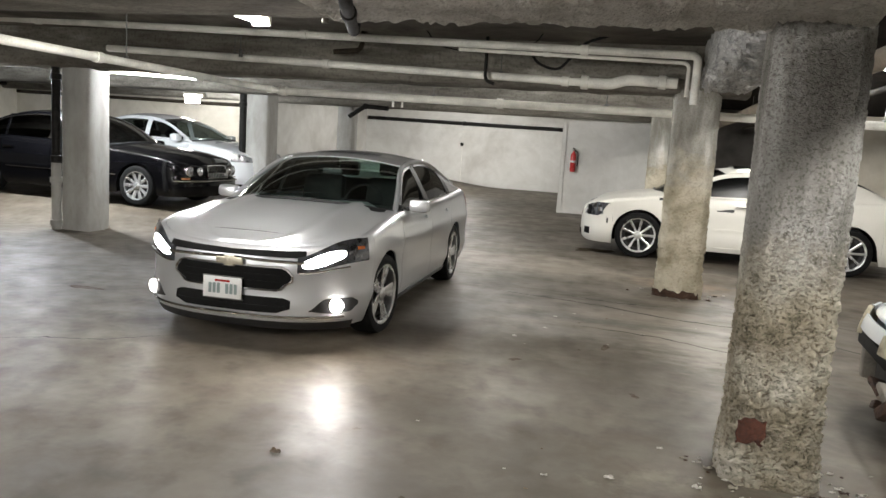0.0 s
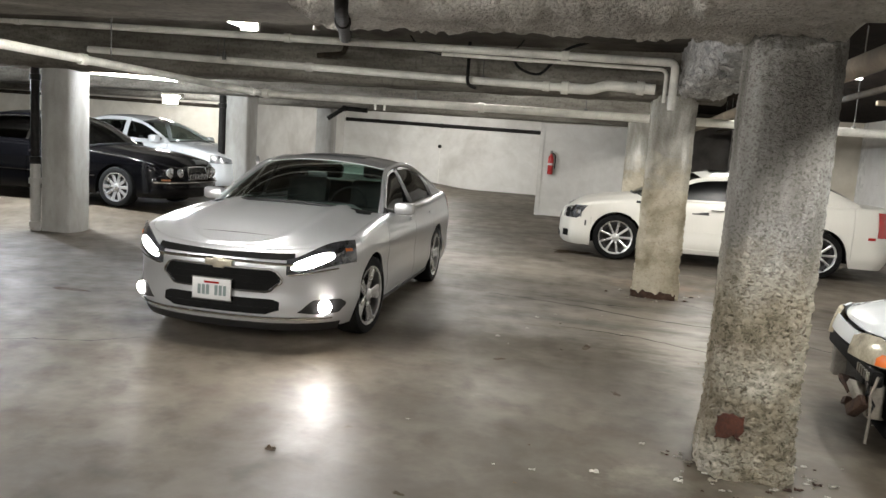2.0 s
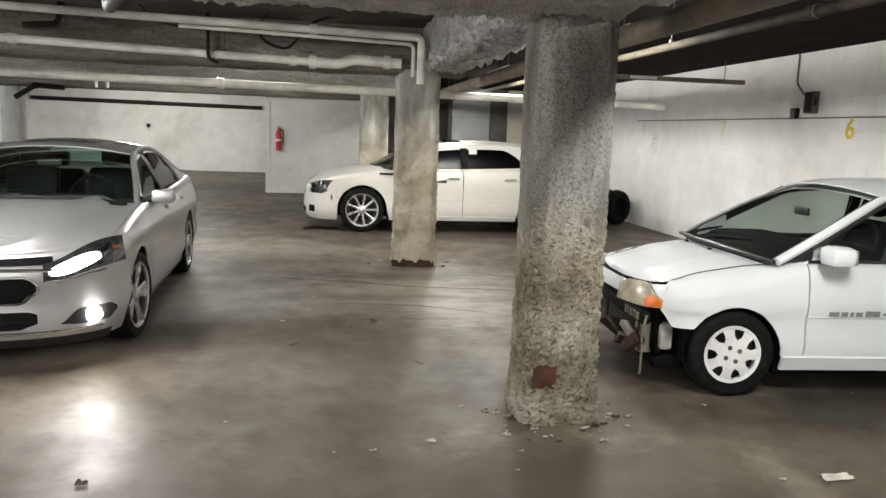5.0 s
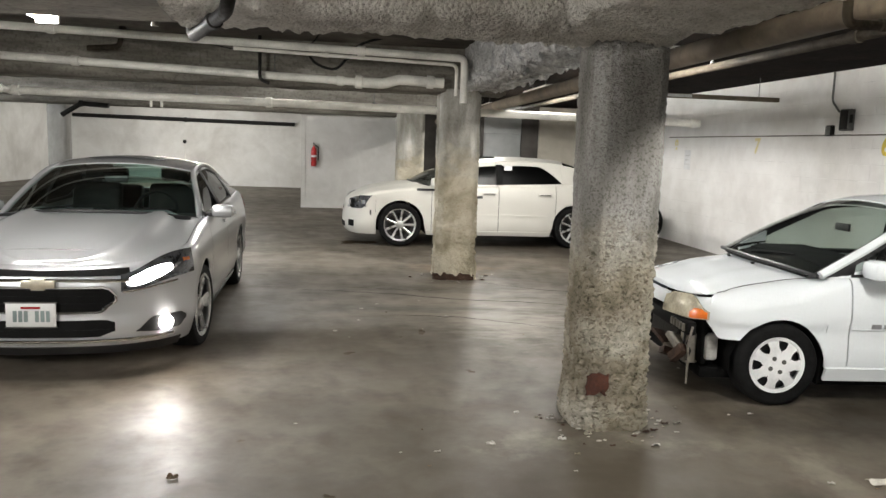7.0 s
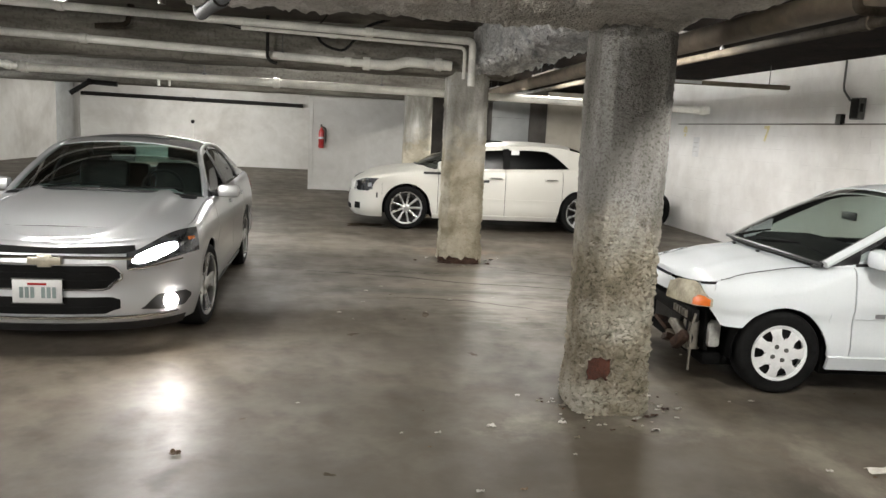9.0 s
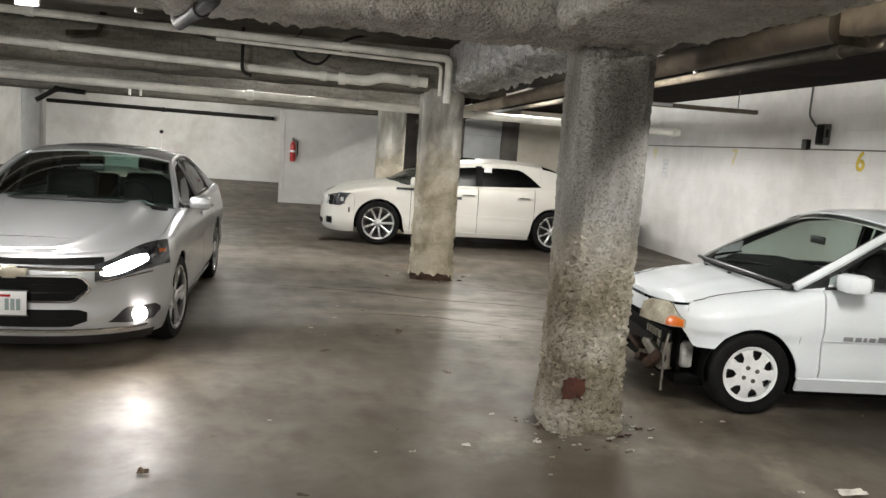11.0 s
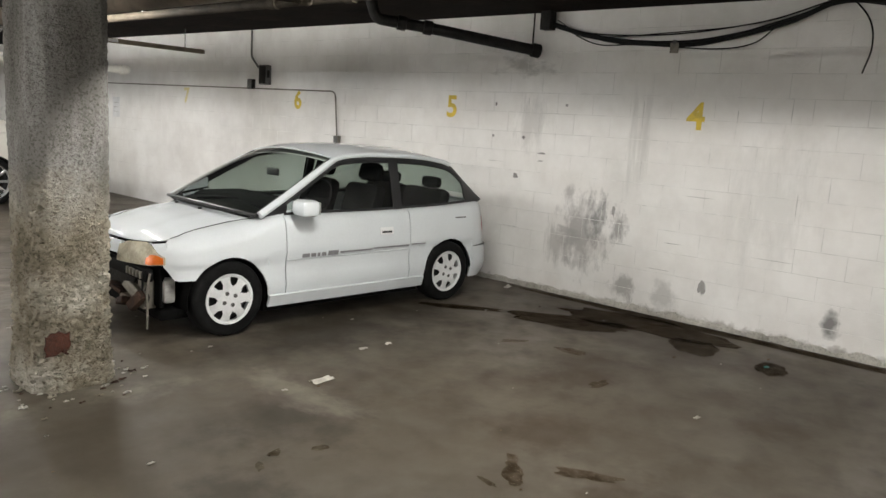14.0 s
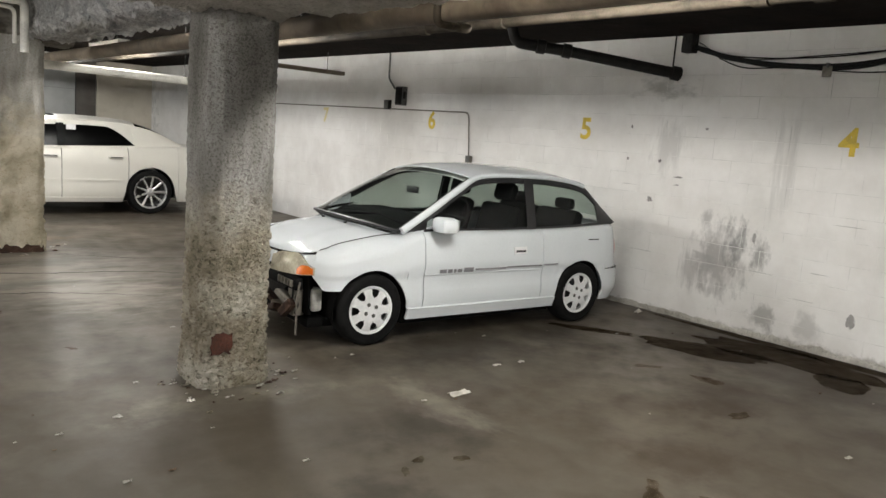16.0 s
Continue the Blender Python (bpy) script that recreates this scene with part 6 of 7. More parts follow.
# small white hatchback with its front bumper missing
def white_hatchback(m):
    root = thing("white_hatchback", "small white hatchback with its front bumper missing, parked by the wall", "car", m)
    sh = Shell(3.62, 0.795, 0.5, 0.42, 2.5, 2.8,
               top=[(0, 0.69), (0.12, 0.715), (0.4, 0.77), (0.8, 0.835), (1.15, 0.882), (2.0, 0.888), (2.8, 0.905), (3.3, 0.93), (3.62, 0.93)],
               side=[(0.13, -0.055), (0.24, -0.02), (0.33, 0.006), (0.45, -0.006), (0.535, -0.010), (0.555, 0.004), (0.62, 0.006), (0.75, -0.008), (0.86, -0.035), (1.0, -0.08)],
               front=[(0.1, -0.1), (0.3, -0.03), (0.45, -0.01), (0.55, -0.02), (0.62, -0.03), (0.7, -0.06), (1.0, -0.25)],
               rear=[(0.15, -0.05), (0.25, 0.05), (0.45, 0.065), (0.515, 0.055), (0.53, 0.0), (0.7, -0.02), (1.0, -0.06)],
               wheels=(0.66, 2.925), arch=0.315, sill=lambda x: 0.20 if x > 0.5 else max(0.45, 0.552 - 1.5 * max(0.0, x - 0.19)), wheel_z=0.285, edge=lambda x: 0.05 + 0.07 * ease(0.08, 0.35, x) * ease(1.15, 0.75, x), soft=lambda x: 1.0 + 0.6 * ease(0.08, 0.35, x) * ease(1.15, 0.75, x))
    # skin without the bumper: only the strip that carries the lamps is left
    fs, g = sh.s_of_x(0.19), 0.0016
    for hand in (1, -1):
        part("front_fender", sh.panel(fs, sh.s_of_x(1.13) - g, hand, 18), M_WHITECAR, root)
        part("car_door", sh.panel(sh.s_of_x(1.13) + g, sh.s_of_x(2.42) - g, hand, 16), M_WHITECAR, root)
        part("rear_quarter", sh.panel(sh.s_of_x(2.42) + g, sh.s_of_x(3.24) - g, hand, 16), M_WHITECAR, root)
    rs = sh.s_of_x(3.24)
    ss = [rs + (2 - rs) * i / 18 for i in range(19)]
    full = [(s, -1) for s in ss] + [(s, 1) for s in reversed(ss[:-1])]
    part("rear_bumper", grid(lambda i, v: sh.skin(full[int(i)][0], v, full[int(i)][1]), list(range(len(full))), [0, 0.1, 0.2, 0.3, 0.42, 0.54, 0.66, 0.78, 0.9, 1, 1.25, 1.5, 1.75, 2], thick=0.012), M_WHITECAR, root)
    part("hood", sh.lid(0.07, 1.16, [(0, 0.0), (0.12, 0.04), (0.3, 0.066), (0.6, 0.07), (1.2, 0.055)], ridges=0.006), M_WHITECAR, root)
    hood_crown = [(0, 0.0), (0.12, 0.04), (0.3, 0.066), (0.6, 0.07), (1.2, 0.055)]
    cowl_x = lambda f, u: 0.73 + 0.17 * u * u + (0.42 - 0.17 * u * u) * f
    part("cowl", grid(lambda f, u: sh.lid_at(sh.s_of_x(cowl_x(f, u)), u, hood_crown, 0.07) + Vector((0, 0, 0.009)), steps(0, 1, 6), steps(-0.97, 0.97, 24), thick=0.004), M_GRILLE, root, "black plastic cowl below the windscreen")
    part("hood_lip", sh.front_patch(-0.295, 0.295, 0.60, 0.69, -0.002, n=16, m=2, thick=0.02), M_WHITECAR, root)
    rail = [(0.90, 0.885, 0.735), (1.22, 1.06, 0.69), (1.53, 1.232, 0.635), (1.72, 1.325, 0.602), (2.0, 1.355, 0.588), (2.3, 1.356, 0.58), (2.65, 1.345, 0.575), (2.95, 1.31, 0.57), (3.08, 1.27, 0.575), (3.28, 1.11, 0.60), (3.46, 0.955, 0.645)]
    greenhouse(root, sh, rail, (0.70, 0, 0.935), (3.56, 0, 0.97), [(1.17, 2.28), (2.36, 3.2)], M_WHITECAR, M_GLASS, M_GLASS_SIDE, 1.69, 3.02, roof_crown=0.05, inset=0.066, frame_mat=M_PLASTIC)
    part("headliner", grid(lambda x, u: Vector((x, u * (rail_at(rail, x)[0] - 0.03), rail_at(rail, x)[1] - 0.02 + 0.04 * (1 - u * u))), steps(1.66, 3.0, 6), steps(-1, 1, 8), thick=0.006), M_HEADLINER, root)
    for hand in (1, -1):
        def strip(x0, x1, z0, z1):
            return grid(lambda x, t: Vector((x, hand * (sh.edge_of_x(x)[0] + (rail_at(rail, x)[0] - sh.edge_of_x(x)[0]) * ((z0(x) + (z1(x) - z0(x)) * t) - sh.edge_of_x(x)[1]) / max(0.05, rail_at(rail, x)[1] - sh.edge_of_x(x)[1]) + 0.026), z0(x) + (z1(x) - z0(x)) * t)), steps(x0, x1, 14), steps(0, 1, 4), thick=0.004)
        belt = lambda x: sh.edge_of_x(x)[1]
        part("belt_trim", strip(1.14, 3.34, lambda x: belt(x) + 0.002, lambda x: belt(x) + 0.022), M_PLASTIC, root)
        part("pillar_trim", strip(2.27, 2.37, lambda x: belt(x) + 0.02, lambda x: rail_at(rail, x)[1] - 0.035), M_PLASTIC, root)
        part("window_seal", tube([Vector((x, hand * (rail_at(rail, x)[0] + 0.018), rail_at(rail, x)[1] - 0.045)) for x in steps(1.28, 3.3, 26)], 0.012, 6), M_PLASTIC, root)
        part("roof_rail", tube([Vector((x, hand * (rail_at(rail, x)[0] + 0.006), rail_at(rail, x)[1] - 0.004)) for x in steps(0.92, 3.06, 30)], 0.03, 8, radii=[(0.030 if hand < 0 else 0.014) - 0.008 * ease(1.5, 1.8, x) for x in steps(0.92, 3.06, 30)]), M_WHITECAR, root)
        part("windscreen_seal", tube([Vector((x - 0.01, hand * (rail_at(rail, x)[0] - 0.03), rail_at(rail, x)[1] + 0.002)) for x in steps(0.92, 1.66, 12)], 0.010, 6), M_PLASTIC, root)
        part("pillar_foot", grid(lambda x, t: Vector((x, hand * (sh.edge_of_x(x)[0] + 0.012 - 0.03 * t), sh.edge_of_x(x)[1] - 0.01 + (rail_at(rail, x)[1] - sh.edge_of_x(x)[1] + 0.01) * t)), steps(1.0, 1.24, 6), steps(0, 1, 3), thick=0.012), M_WHITECAR, root)
        # lamps
        body_top = lambda y: curve_at(sh.top, sh.plan(sh.s_of_y(y))[0])
        lamp_top = lambda y: body_top(y) + 0.004 - 0.03 * ease(0.40, 0.30, abs(y)) - 0.115 * ease(0.54, 0.70, abs(y)) ** 1.5
        lamp_low = lambda y: 0.553 + 0.012 * ease(0.6, 0.70, abs(y))
        la = part("headlamp", sh.front_patch(hand * 0.30, hand * 0.70, lamp_low, lamp_top, 0.010, n=14, thick=0.03), M_AGED, root, "yellowed glass headlamp")
        part("turn_signal", sh.front_patch(hand * 0.585, hand * 0.692, lambda y: lamp_low(y) + 0.006, lambda y: min(lamp_top(y) - 0.006, 0.632 - 0.03 * ease(0.62, 0.585, abs(y))), 0.014, n=8, thick=0.01), M_AMBER, la, "amber corner lamp")
        part("lamp_surround", sh.front_patch(hand * 0.55, hand * 0.70, lambda y: lamp_top(y) + 0.003, lambda y: max(lamp_top(y) + 0.005, body_top(y) - 0.014), -0.002, n=12, thick=0.012), M_WHITECAR, root)
        part("hood_gap", tube([sh.rim(sh.s_of_x(x), hand) + Vector((0, -hand * 0.006, 0.003)) for x in steps(0.2, 1.1, 14)], 0.0035, 5), M_PLASTIC, root)
        part("fender_bracket", box(0.27, hand * 0.70 - 0.015, 0.475, 0.35, hand * 0.70 + 0.015, 0.515, bevel=0.008), M_GALV, root)
        if hand < 0:
            part("side_mirror_foot", box(1.24, hand * 0.745 - 0.03, 0.885, 1.34, hand * 0.745 + 0.03, 0.94, bevel=0.012), M_WHITECAR, root)
            side_mirror(root, 1.27, 0.735, 0.955, hand, M_WHITECAR, (0.112, 0.088, 0.064))
        hp = part("door_handle", sh.side_patch(2.06, 2.21, 0.69, 0.75, hand, off=0.012, n=4, m=3, thick=0.004), M_COVER, root, "white flap door handle")
        part("handle_slot", sh.side_patch(2.08, 2.19, 0.702, 0.72, hand, off=0.017, n=3, m=1), M_PLASTIC, hp)
        part("side_moulding", sh.side_patch(1.14, 2.41, 0.532, 0.543, hand, off=0.008, n=12, m=1, thick=0.006), M_WHITECAR, root)
        part("sill_skirt", sh.side_patch(0.985, 2.60, lambda x: 0.185, lambda x: 0.275, hand, off=0.022, n=16, m=3, thick=0.022), M_WHITECAR, root, "white sill skirt")
        for k, (a, b) in enumerate(((1.27, 1.34), (1.355, 1.40), (1.415, 1.44), (1.455, 1.50))):
            part("decal", sh.side_patch(a, b, 0.552, 0.582, hand, off=0.006, n=2, m=1, thick=0.001), M_DECAL, root, "grey unreadable lettering decal")
        part("decal", sh.side_patch(1.52, 1.62, lambda x: 0.552, lambda x: 0.59, hand, off=0.006, n=3, m=1, thick=0.001), M_DECAL, root, "grey unreadable lettering decal")
        part("decal_stripe", sh.side_patch(1.64, 1.98, 0.563, 0.578, hand, off=0.006, n=6, m=1, thick=0.001), M_DECAL, root, "broken grey stripe decal")
        part("decal_stripe", sh.side_patch(1.99, 2.40, 0.57, 0.584, hand, off=0.006, n=6, m=1, thick=0.001), M_DECAL, root, "grey stripe decal")
        part("decal_stripe", sh.side_patch(2.43, 2.60, 0.577, 0.587, hand, off=0.006, n=4, m=1, thick=0.001), M_DECAL, root, "grey stripe decal")
        part("tail_lamp", sh.side_patch(3.4, 3.54, 0.66, 0.78, hand, off=0.004, n=4, m=3), M_REDLENS, root, "red tail lamp")
        part("marker_groove", sh.side_patch(3.0, 3.14, 0.79, 0.80, hand, off=0.003, n=3, m=1), M_PLASTIC, root)
        part("bumper_groove", sh.side_patch(3.26, 3.5, 0.505, 0.52, hand, off=0.006, n=5, m=1), M_PLASTIC, root)
        for x in (0.66, 2.925):
            wheel(root, x, hand * 0.695, 0.285, 0.175, "cover", hand, 0.185, cover=M_COVER)
    # bare front end
    # added box that stops lamp light from passing under the bare front
    part("front_light_block", box(0.2, -0.62, 0.14, 0.5, 0.62, 0.22, bevel=0.02), M_LINER, root)
    part("crash_bar", box(0.10, -0.60, 0.43, 0.17, 0.60, 0.525, bevel=0.015), M_GRILLE, root, "black bare bumper beam")
    part("radiator_support", box(0.2, -0.62, 0.24, 0.24, 0.62, 0.56, bevel=0.01), M_LINER, root)
    part("radiator", box(0.17, -0.28, 0.27, 0.2, 0.3, 0.5, bevel=0.004), M_IRON, root)
    for k in range(5):
        part("bracket_slot", box(0.085, -0.56 + k * 0.055, 0.455, 0.0995, -0.535 + k * 0.055, 0.505), M_GALV, root, smooth=False)
    for hand in (1, -1):
        part("washer_bottle", box(0.22, hand * 0.60 - 0.05, 0.27, 0.31, hand * 0.60 + 0.05, 0.45, bevel=0.025), M_CLOUDY, root, "cloudy white plastic washer bottle")
        part("bumper_bracket", box(0.12, hand * 0.48 - 0.05, 0.22, 0.22, hand * 0.48 + 0.05, 0.43, bevel=0.012), M_GALV, root, "bent grey metal bracket")
    for k, (y, z1, dx) in enumerate(((-0.62, 0.10, 0.0), (-0.60, 0.26, 0.02), (-0.55, 0.3, -0.02), (-0.4, 0.28, 0.0))):
        part("loose_wire", tube([Vector((0.13 + dx, y, 0.5)), Vector((0.10, y - 0.015, 0.38)), Vector((0.12 + dx, y + 0.02, (0.38 + z1) / 2)), Vector((0.11, y, z1))], 0.008, 6), M_GALV if k == 0 else M_CABLE, root)
    for x, y, z, dx, dy, dz, turn in ((0.08, -0.48, 0.36, 0.05, 0.09, 0.02, 24), (0.10, -0.30, 0.24, 0.06, 0.07, 0.025, -18), (0.12, -0.10, 0.30, 0.05, 0.12, 0.015, 12), (0.06, -0.56, 0.30, 0.03, 0.035, 0.07, 40)):
        part("torn_bracket", box(-dx, -dy, -dz, dx, dy, dz, bevel=0.008, m=pose(x, y, z, turn, 14, turn * 0.5)), M_FOOT if z < 0.33 else M_GALV, root, "torn rusty bracket piece")
    part("broken_bracket", box(0.02, -0.36, 0.27, 0.2, -0.2, 0.31, bevel=0.01, m=pose(0, 0, 0, 4, 6, 8)), M_PIPE_TAN, root, "broken rusty bumper bracket")
    part("underbody", add_box(box(0.3, -0.46, 0.15, 3.3, 0.46, 0.46), 0.985, -0.71, 0.135, 2.6, 0.71, 0.4), M_LINER, root, smooth=False)
    for w in sh.wheels:
        for hand in (1, -1):
            part("wheel_well", grid(lambda k, y: Vector((w + 0.321 * math.cos(k), hand * y, 0.285 + 0.321 * math.sin(k))), steps(-0.2, math.pi + 0.2, 20), (0.44, 0.75), thick=0.006), M_LINER, root)
    cabin(root, 0.95, 3.3, 0.62, 0.40, 1.29, 0.955, -1)
    seats(root, (1.85,), (-0.34, 0.34), 0.42, 0.58)
    seats(root, (2.68,), (-0.3, 0.3), 0.45, 0.50, width=0.56, rest=False)
    for y in (-0.3, 0.3):
        part("headrest", box(3.08, y - 0.12, 1.03, 3.16, y + 0.12, 1.14, bevel=0.035), M_SEAT, root)
    part("rear_mirror", box(1.48, -0.09, 1.13, 1.50, 0.09, 1.19, bevel=0.008), M_PLASTIC, root)
    part("boot_lining", box(2.95, -0.62, 0.42, 3.35, 0.62, 0.78, bevel=0.03), M_CABIN, root)
    wipers(root, ((0.84, 0.45, 0.93), (0.77, -0.05, 0.955)), ((0.90, 0.02, 1.03), (0.86, -0.5, 1.0)))
    for y in (-0.2, 0.2):
        part("washer_nozzle", box(0.70, y - 0.012, 0.885, 0.725, y + 0.012, 0.9, bevel=0.004), M_PLASTIC, root)
    part("aerial_base", box(1.86, -0.53, 1.325, 1.9, -0.50, 1.345, bevel=0.008), M_PLASTIC, root)
    return root


white_hatchback(pose(2.234, 4.568, 0, 0, 0, -3.9) @ pose(-0.66, 0.70 + 0.09, 0))


# black saloon and a pale sedan in the far bays
def black_saloon(m):
    root = thing("black_saloon", "glossy black luxury saloon with chrome trim, parked", "car", m)
    sh = Shell(5.09, 0.90, 0.5, 0.6, 2.7, 2.4,
               top=[(0, 0.68), (0.15, 0.74), (0.5, 0.82), (1.0, 0.88), (1.6, 0.93), (2.4, 0.95), (3.6, 0.97), (4.4, 0.96), (5.09, 0.88)],
               side=[(0.15, -0.06), (0.25, -0.01), (0.4, 0.0), (0.6, 0.004), (0.75, -0.01), (0.9, -0.06), (1.0, -0.1)],
               front=[(0.15, -0.09), (0.25, 0.02), (0.45, 0.03), (0.5, -0.02), (0.6, -0.03), (0.7, -0.06), (1.0, -0.2)],
               rear=[(0.15, -0.1), (0.3, 0.02), (0.5, 0.02), (0.7, -0.04), (1.0, -0.14)],
               wheels=(0.92, 3.95), arch=0.365, sill=lambda x: 0.19, wheel_z=0.325, edge=0.06)
    car_body(root, sh, M_BLACKCAR, (1.5, 2.6, 3.62), 0.54, 4.45, (0.04, 1.6), (4.2, 4.95), [(0, 0.0), (0.15, 0.04), (0.6, 0.08), (1.6, 0.08)], [(4.2, 0.05), (4.9, 0.01)])
    rail = [(1.62, 0.93, 0.77), (1.9, 1.12, 0.71), (2.2, 1.30, 0.64), (2.45, 1.365, 0.61), (2.9, 1.40, 0.60), (3.3, 1.385, 0.60), (3.65, 1.33, 0.61), (3.95, 1.22, 0.64), (4.35, 0.99, 0.71)]
    greenhouse(root, sh, rail, (1.38, 0, 1.0), (4.45, 0, 1.02), [(1.85, 2.6), (2.68, 3.6), (3.64, 4.0)], M_BLACKCAR, M_GLASS_TINT, M_GLASS_DARK, 2.32, 3.5, roof_crown=0.055)
    gr = part("grille", sh.front_patch(-0.26, 0.26, 0.50, 0.68, 0.02, n=8, m=2, thick=0.02), M_GRILLE, root)
    for k in range(11):
        y = -0.23 + k * 0.046
        part("grille_bar", tube([sh.at(sh.s_of_y(y), z, 0.03, 1 if y >= 0 else -1) for z in steps(0.50, 0.68, 3)], 0.006, 5), M_CHROME, gr)
    part("grille_surround", tube([sh.at(sh.s_of_y(y), z, 0.028, 1 if y >= 0 else -1) for y, z in ((-0.27, 0.49), (-0.28, 0.6), (-0.26, 0.69), (-0.1, 0.70), (0.1, 0.70), (0.26, 0.69), (0.28, 0.6), (0.27, 0.49), (-0.27, 0.49))], 0.012, 6), M_CHROME, gr)
    part("bumper_trim", tube([sh.at(sh.s_of_y(y), 0.45, 0.02, 1 if y >= 0 else -1) for y in steps(-0.85, 0.85, 24)], 0.014, 6), M_CHROME, root)
    for hand in (1, -1):
        for y, r in ((0.44, 0.062), (0.64, 0.075)):
            c = sh.at(sh.s_of_y(y), 0.60, 0.0, hand)
            la = part("headlamp", tube([c + Vector((0.03, 0, 0)), c - Vector((0.012, 0, 0)), c - Vector((0.025, 0, 0))], r, 20, radii=[r, r, r * 0.7]), M_CLEAR, root, "round clear headlamp")
            part("lamp_ring", tube([c + Vector((-0.005, r * 1.05 * math.cos(a), r * 1.05 * math.sin(a))) for a in steps(0, 2 * math.pi, 20)], 0.009, 6, cap=False), M_CHROME, la)
        part("turn_signal", sh.front_patch(hand * 0.66, hand * 0.78, 0.478, 0.503, 0.03, n=6, m=1), M_DULLAMBER, root, "dull red-amber turn signal")
        side_mirror(root, 1.9, 0.83, 0.95, hand, M_BLACKCAR)
        for x in (2.35, 3.35):
            handle(root, sh, x, 0.80, hand, M_CHROME)
        part("side_moulding", sh.side_patch(1.3, 3.48, 0.475, 0.49, hand, off=0.01, n=14, m=1, thick=0.008), M_CHROME, root)
        part("window_trim", tube([Vector((x, hand * (rail_at(rail, x)[0] + 0.02), rail_at(rail, x)[1] - 0.04)) for x in steps(1.95, 3.95, 24)], 0.009, 6), M_CHROME, root)
        part("chrome_pillar", grid(lambda x, t: Vector((x, hand * (0.81 + (0.63 - 0.81) * t + 0.03), 0.98 + 0.32 * t)), (2.61, 2.67), steps(0, 1, 3), thick=0.006), M_CHROME, root)
        part("tail_lamp", sh.side_patch(4.5, 4.75, 0.55, 0.72, hand, off=0.005, n=4, m=2), M_REDLENS, root, "red tail lamp")
        for x in (0.92, 3.95):
            wheel(root, x, hand * 0.785, 0.325, 0.225, "multi", hand, 0.225)
    cabin(root, 1.4, 4.2, 0.76, 0.38, 1.65, 0.9, -1)
    seats(root, (2.5, 3.45), (-0.36, 0.36), 0.42, 0.52)
    return root


black_saloon(pose(-7.82 + 0.95, 11.2 + 0.81, 0.25, 0, 0, 179) @ Matrix.Scale(1.03, 4))


def pale_sedan(m):
    root = thing("pale_sedan", "pale silver-white sedan parked beyond the black saloon", "car", m)
    sh = Shell(4.6, 0.88, 0.6, 0.5, 2.5, 2.6,
               top=[(0, 0.72), (0.25, 0.80), (0.6, 0.88), (1.2, 0.96), (2.2, 1.0), (3.4, 1.03), (4.6, 1.06)],
               side=[(0.15, -0.06), (0.3, 0.0), (0.55, 0.0), (0.8, 0.0), (0.95, -0.03), (1.1, -0.08)],
               front=[(0.15, -0.09), (0.3, 0.0), (0.5, 0.0), (0.75, -0.06), (1.0, -0.2)], rear=[(0.15, -0.1), (0.3, 0.0), (0.8, -0.03), (1.1, -0.06)],
               wheels=(0.92, 3.6), arch=0.36, sill=lambda x: 0.2, wheel_z=0.325, edge=0.06)
    car_body(root, sh, M_PALECAR, (1.36, 2.4, 3.35), 0.56, 4.1, (0.04, 1.4), (4.0, 4.5), [(0, 0.0), (0.3, 0.06), (1.3, 0.07)], [(4.0, 0.03), (4.5, 0.0)])
    rail = [(1.35, 0.97, 0.77), (1.65, 1.15, 0.71), (2.0, 1.32, 0.64), (2.3, 1.385, 0.61), (2.7, 1.405, 0.60), (3.1, 1.38, 0.60), (3.5, 1.27, 0.62), (3.95, 1.06, 0.69)]
    greenhouse(root, sh, rail, (1.05, 0, 1.03), (4.1, 0, 1.08), [(1.55, 2.36), (2.46, 3.25), (3.3, 3.6)], M_PALECAR, M_GLASS, M_GLASS_TINT, 2.12, 3.25)
    part("lower_grille", sh.front_patch(-0.5, 0.5, 0.3, 0.42, 0.006, n=14, m=2), M_GRILLE, root)
    for hand in (1, -1):
        part("headlamp", sh.front_patch(hand * 0.5, hand * 0.86, 0.63, lambda y: 0.71 + 0.08 * ease(0.5, 0.86, abs(y)), 0.006), M_CLEAR, root, "clear swept headlamp")
        side_mirror(root, 1.6, 0.82, 1.03, hand, M_PALECAR)
        for x in (2.1, 3.0):
            handle(root, sh, x, 0.88, hand, M_PALECAR)
        for x in (0.92, 3.6):
            wheel(root, x, hand * 0.77, 0.325, 0.215, "five", hand, 0.225)
    cabin(root, 1.2, 3.9, 0.75, 0.42, 1.4, 0.98, -1)
    seats(root, (2.2, 3.05), (-0.36, 0.36), 0.5, 0.55)
    return root


pale_sedan(pose(-8.6 + 0.98, 14.6 + 0.85, 0.25, 0, 0, 180 - 2) @ Matrix.Scale(1.08, 4))


# ---- loose things ----
ext = thing("fire_extinguisher", "red fire extinguisher hung on the grey wall", "fire extinguisher", pose(-1.5, 20.0, 1.08))
part("cylinder", lathe([(0.001, 0), (0.062, 0.005), (0.072, 0.03), (0.072, 0.40), (0.06, 0.46), (0.03, 0.50), (0.028, 0.53)], pose(0, 0, 0, 90, 0, 0), 24), M_RED, ext)
part("valve", box(-0.03, -0.03, 0.53, 0.03, 0.03, 0.575, bevel=0.006), M_GALV, ext)
part("lever", box(-0.02, -0.12, 0.58, 0.02, 0.03, 0.61, bevel=0.005), M_IRON, ext)
part("hose", tube(bend([(0.03, 0, 0.55), (0.12, -0.02, 0.5), (0.11, -0.04, 0.15)], 0.05), 0.013, 8), M_CABLE, ext)
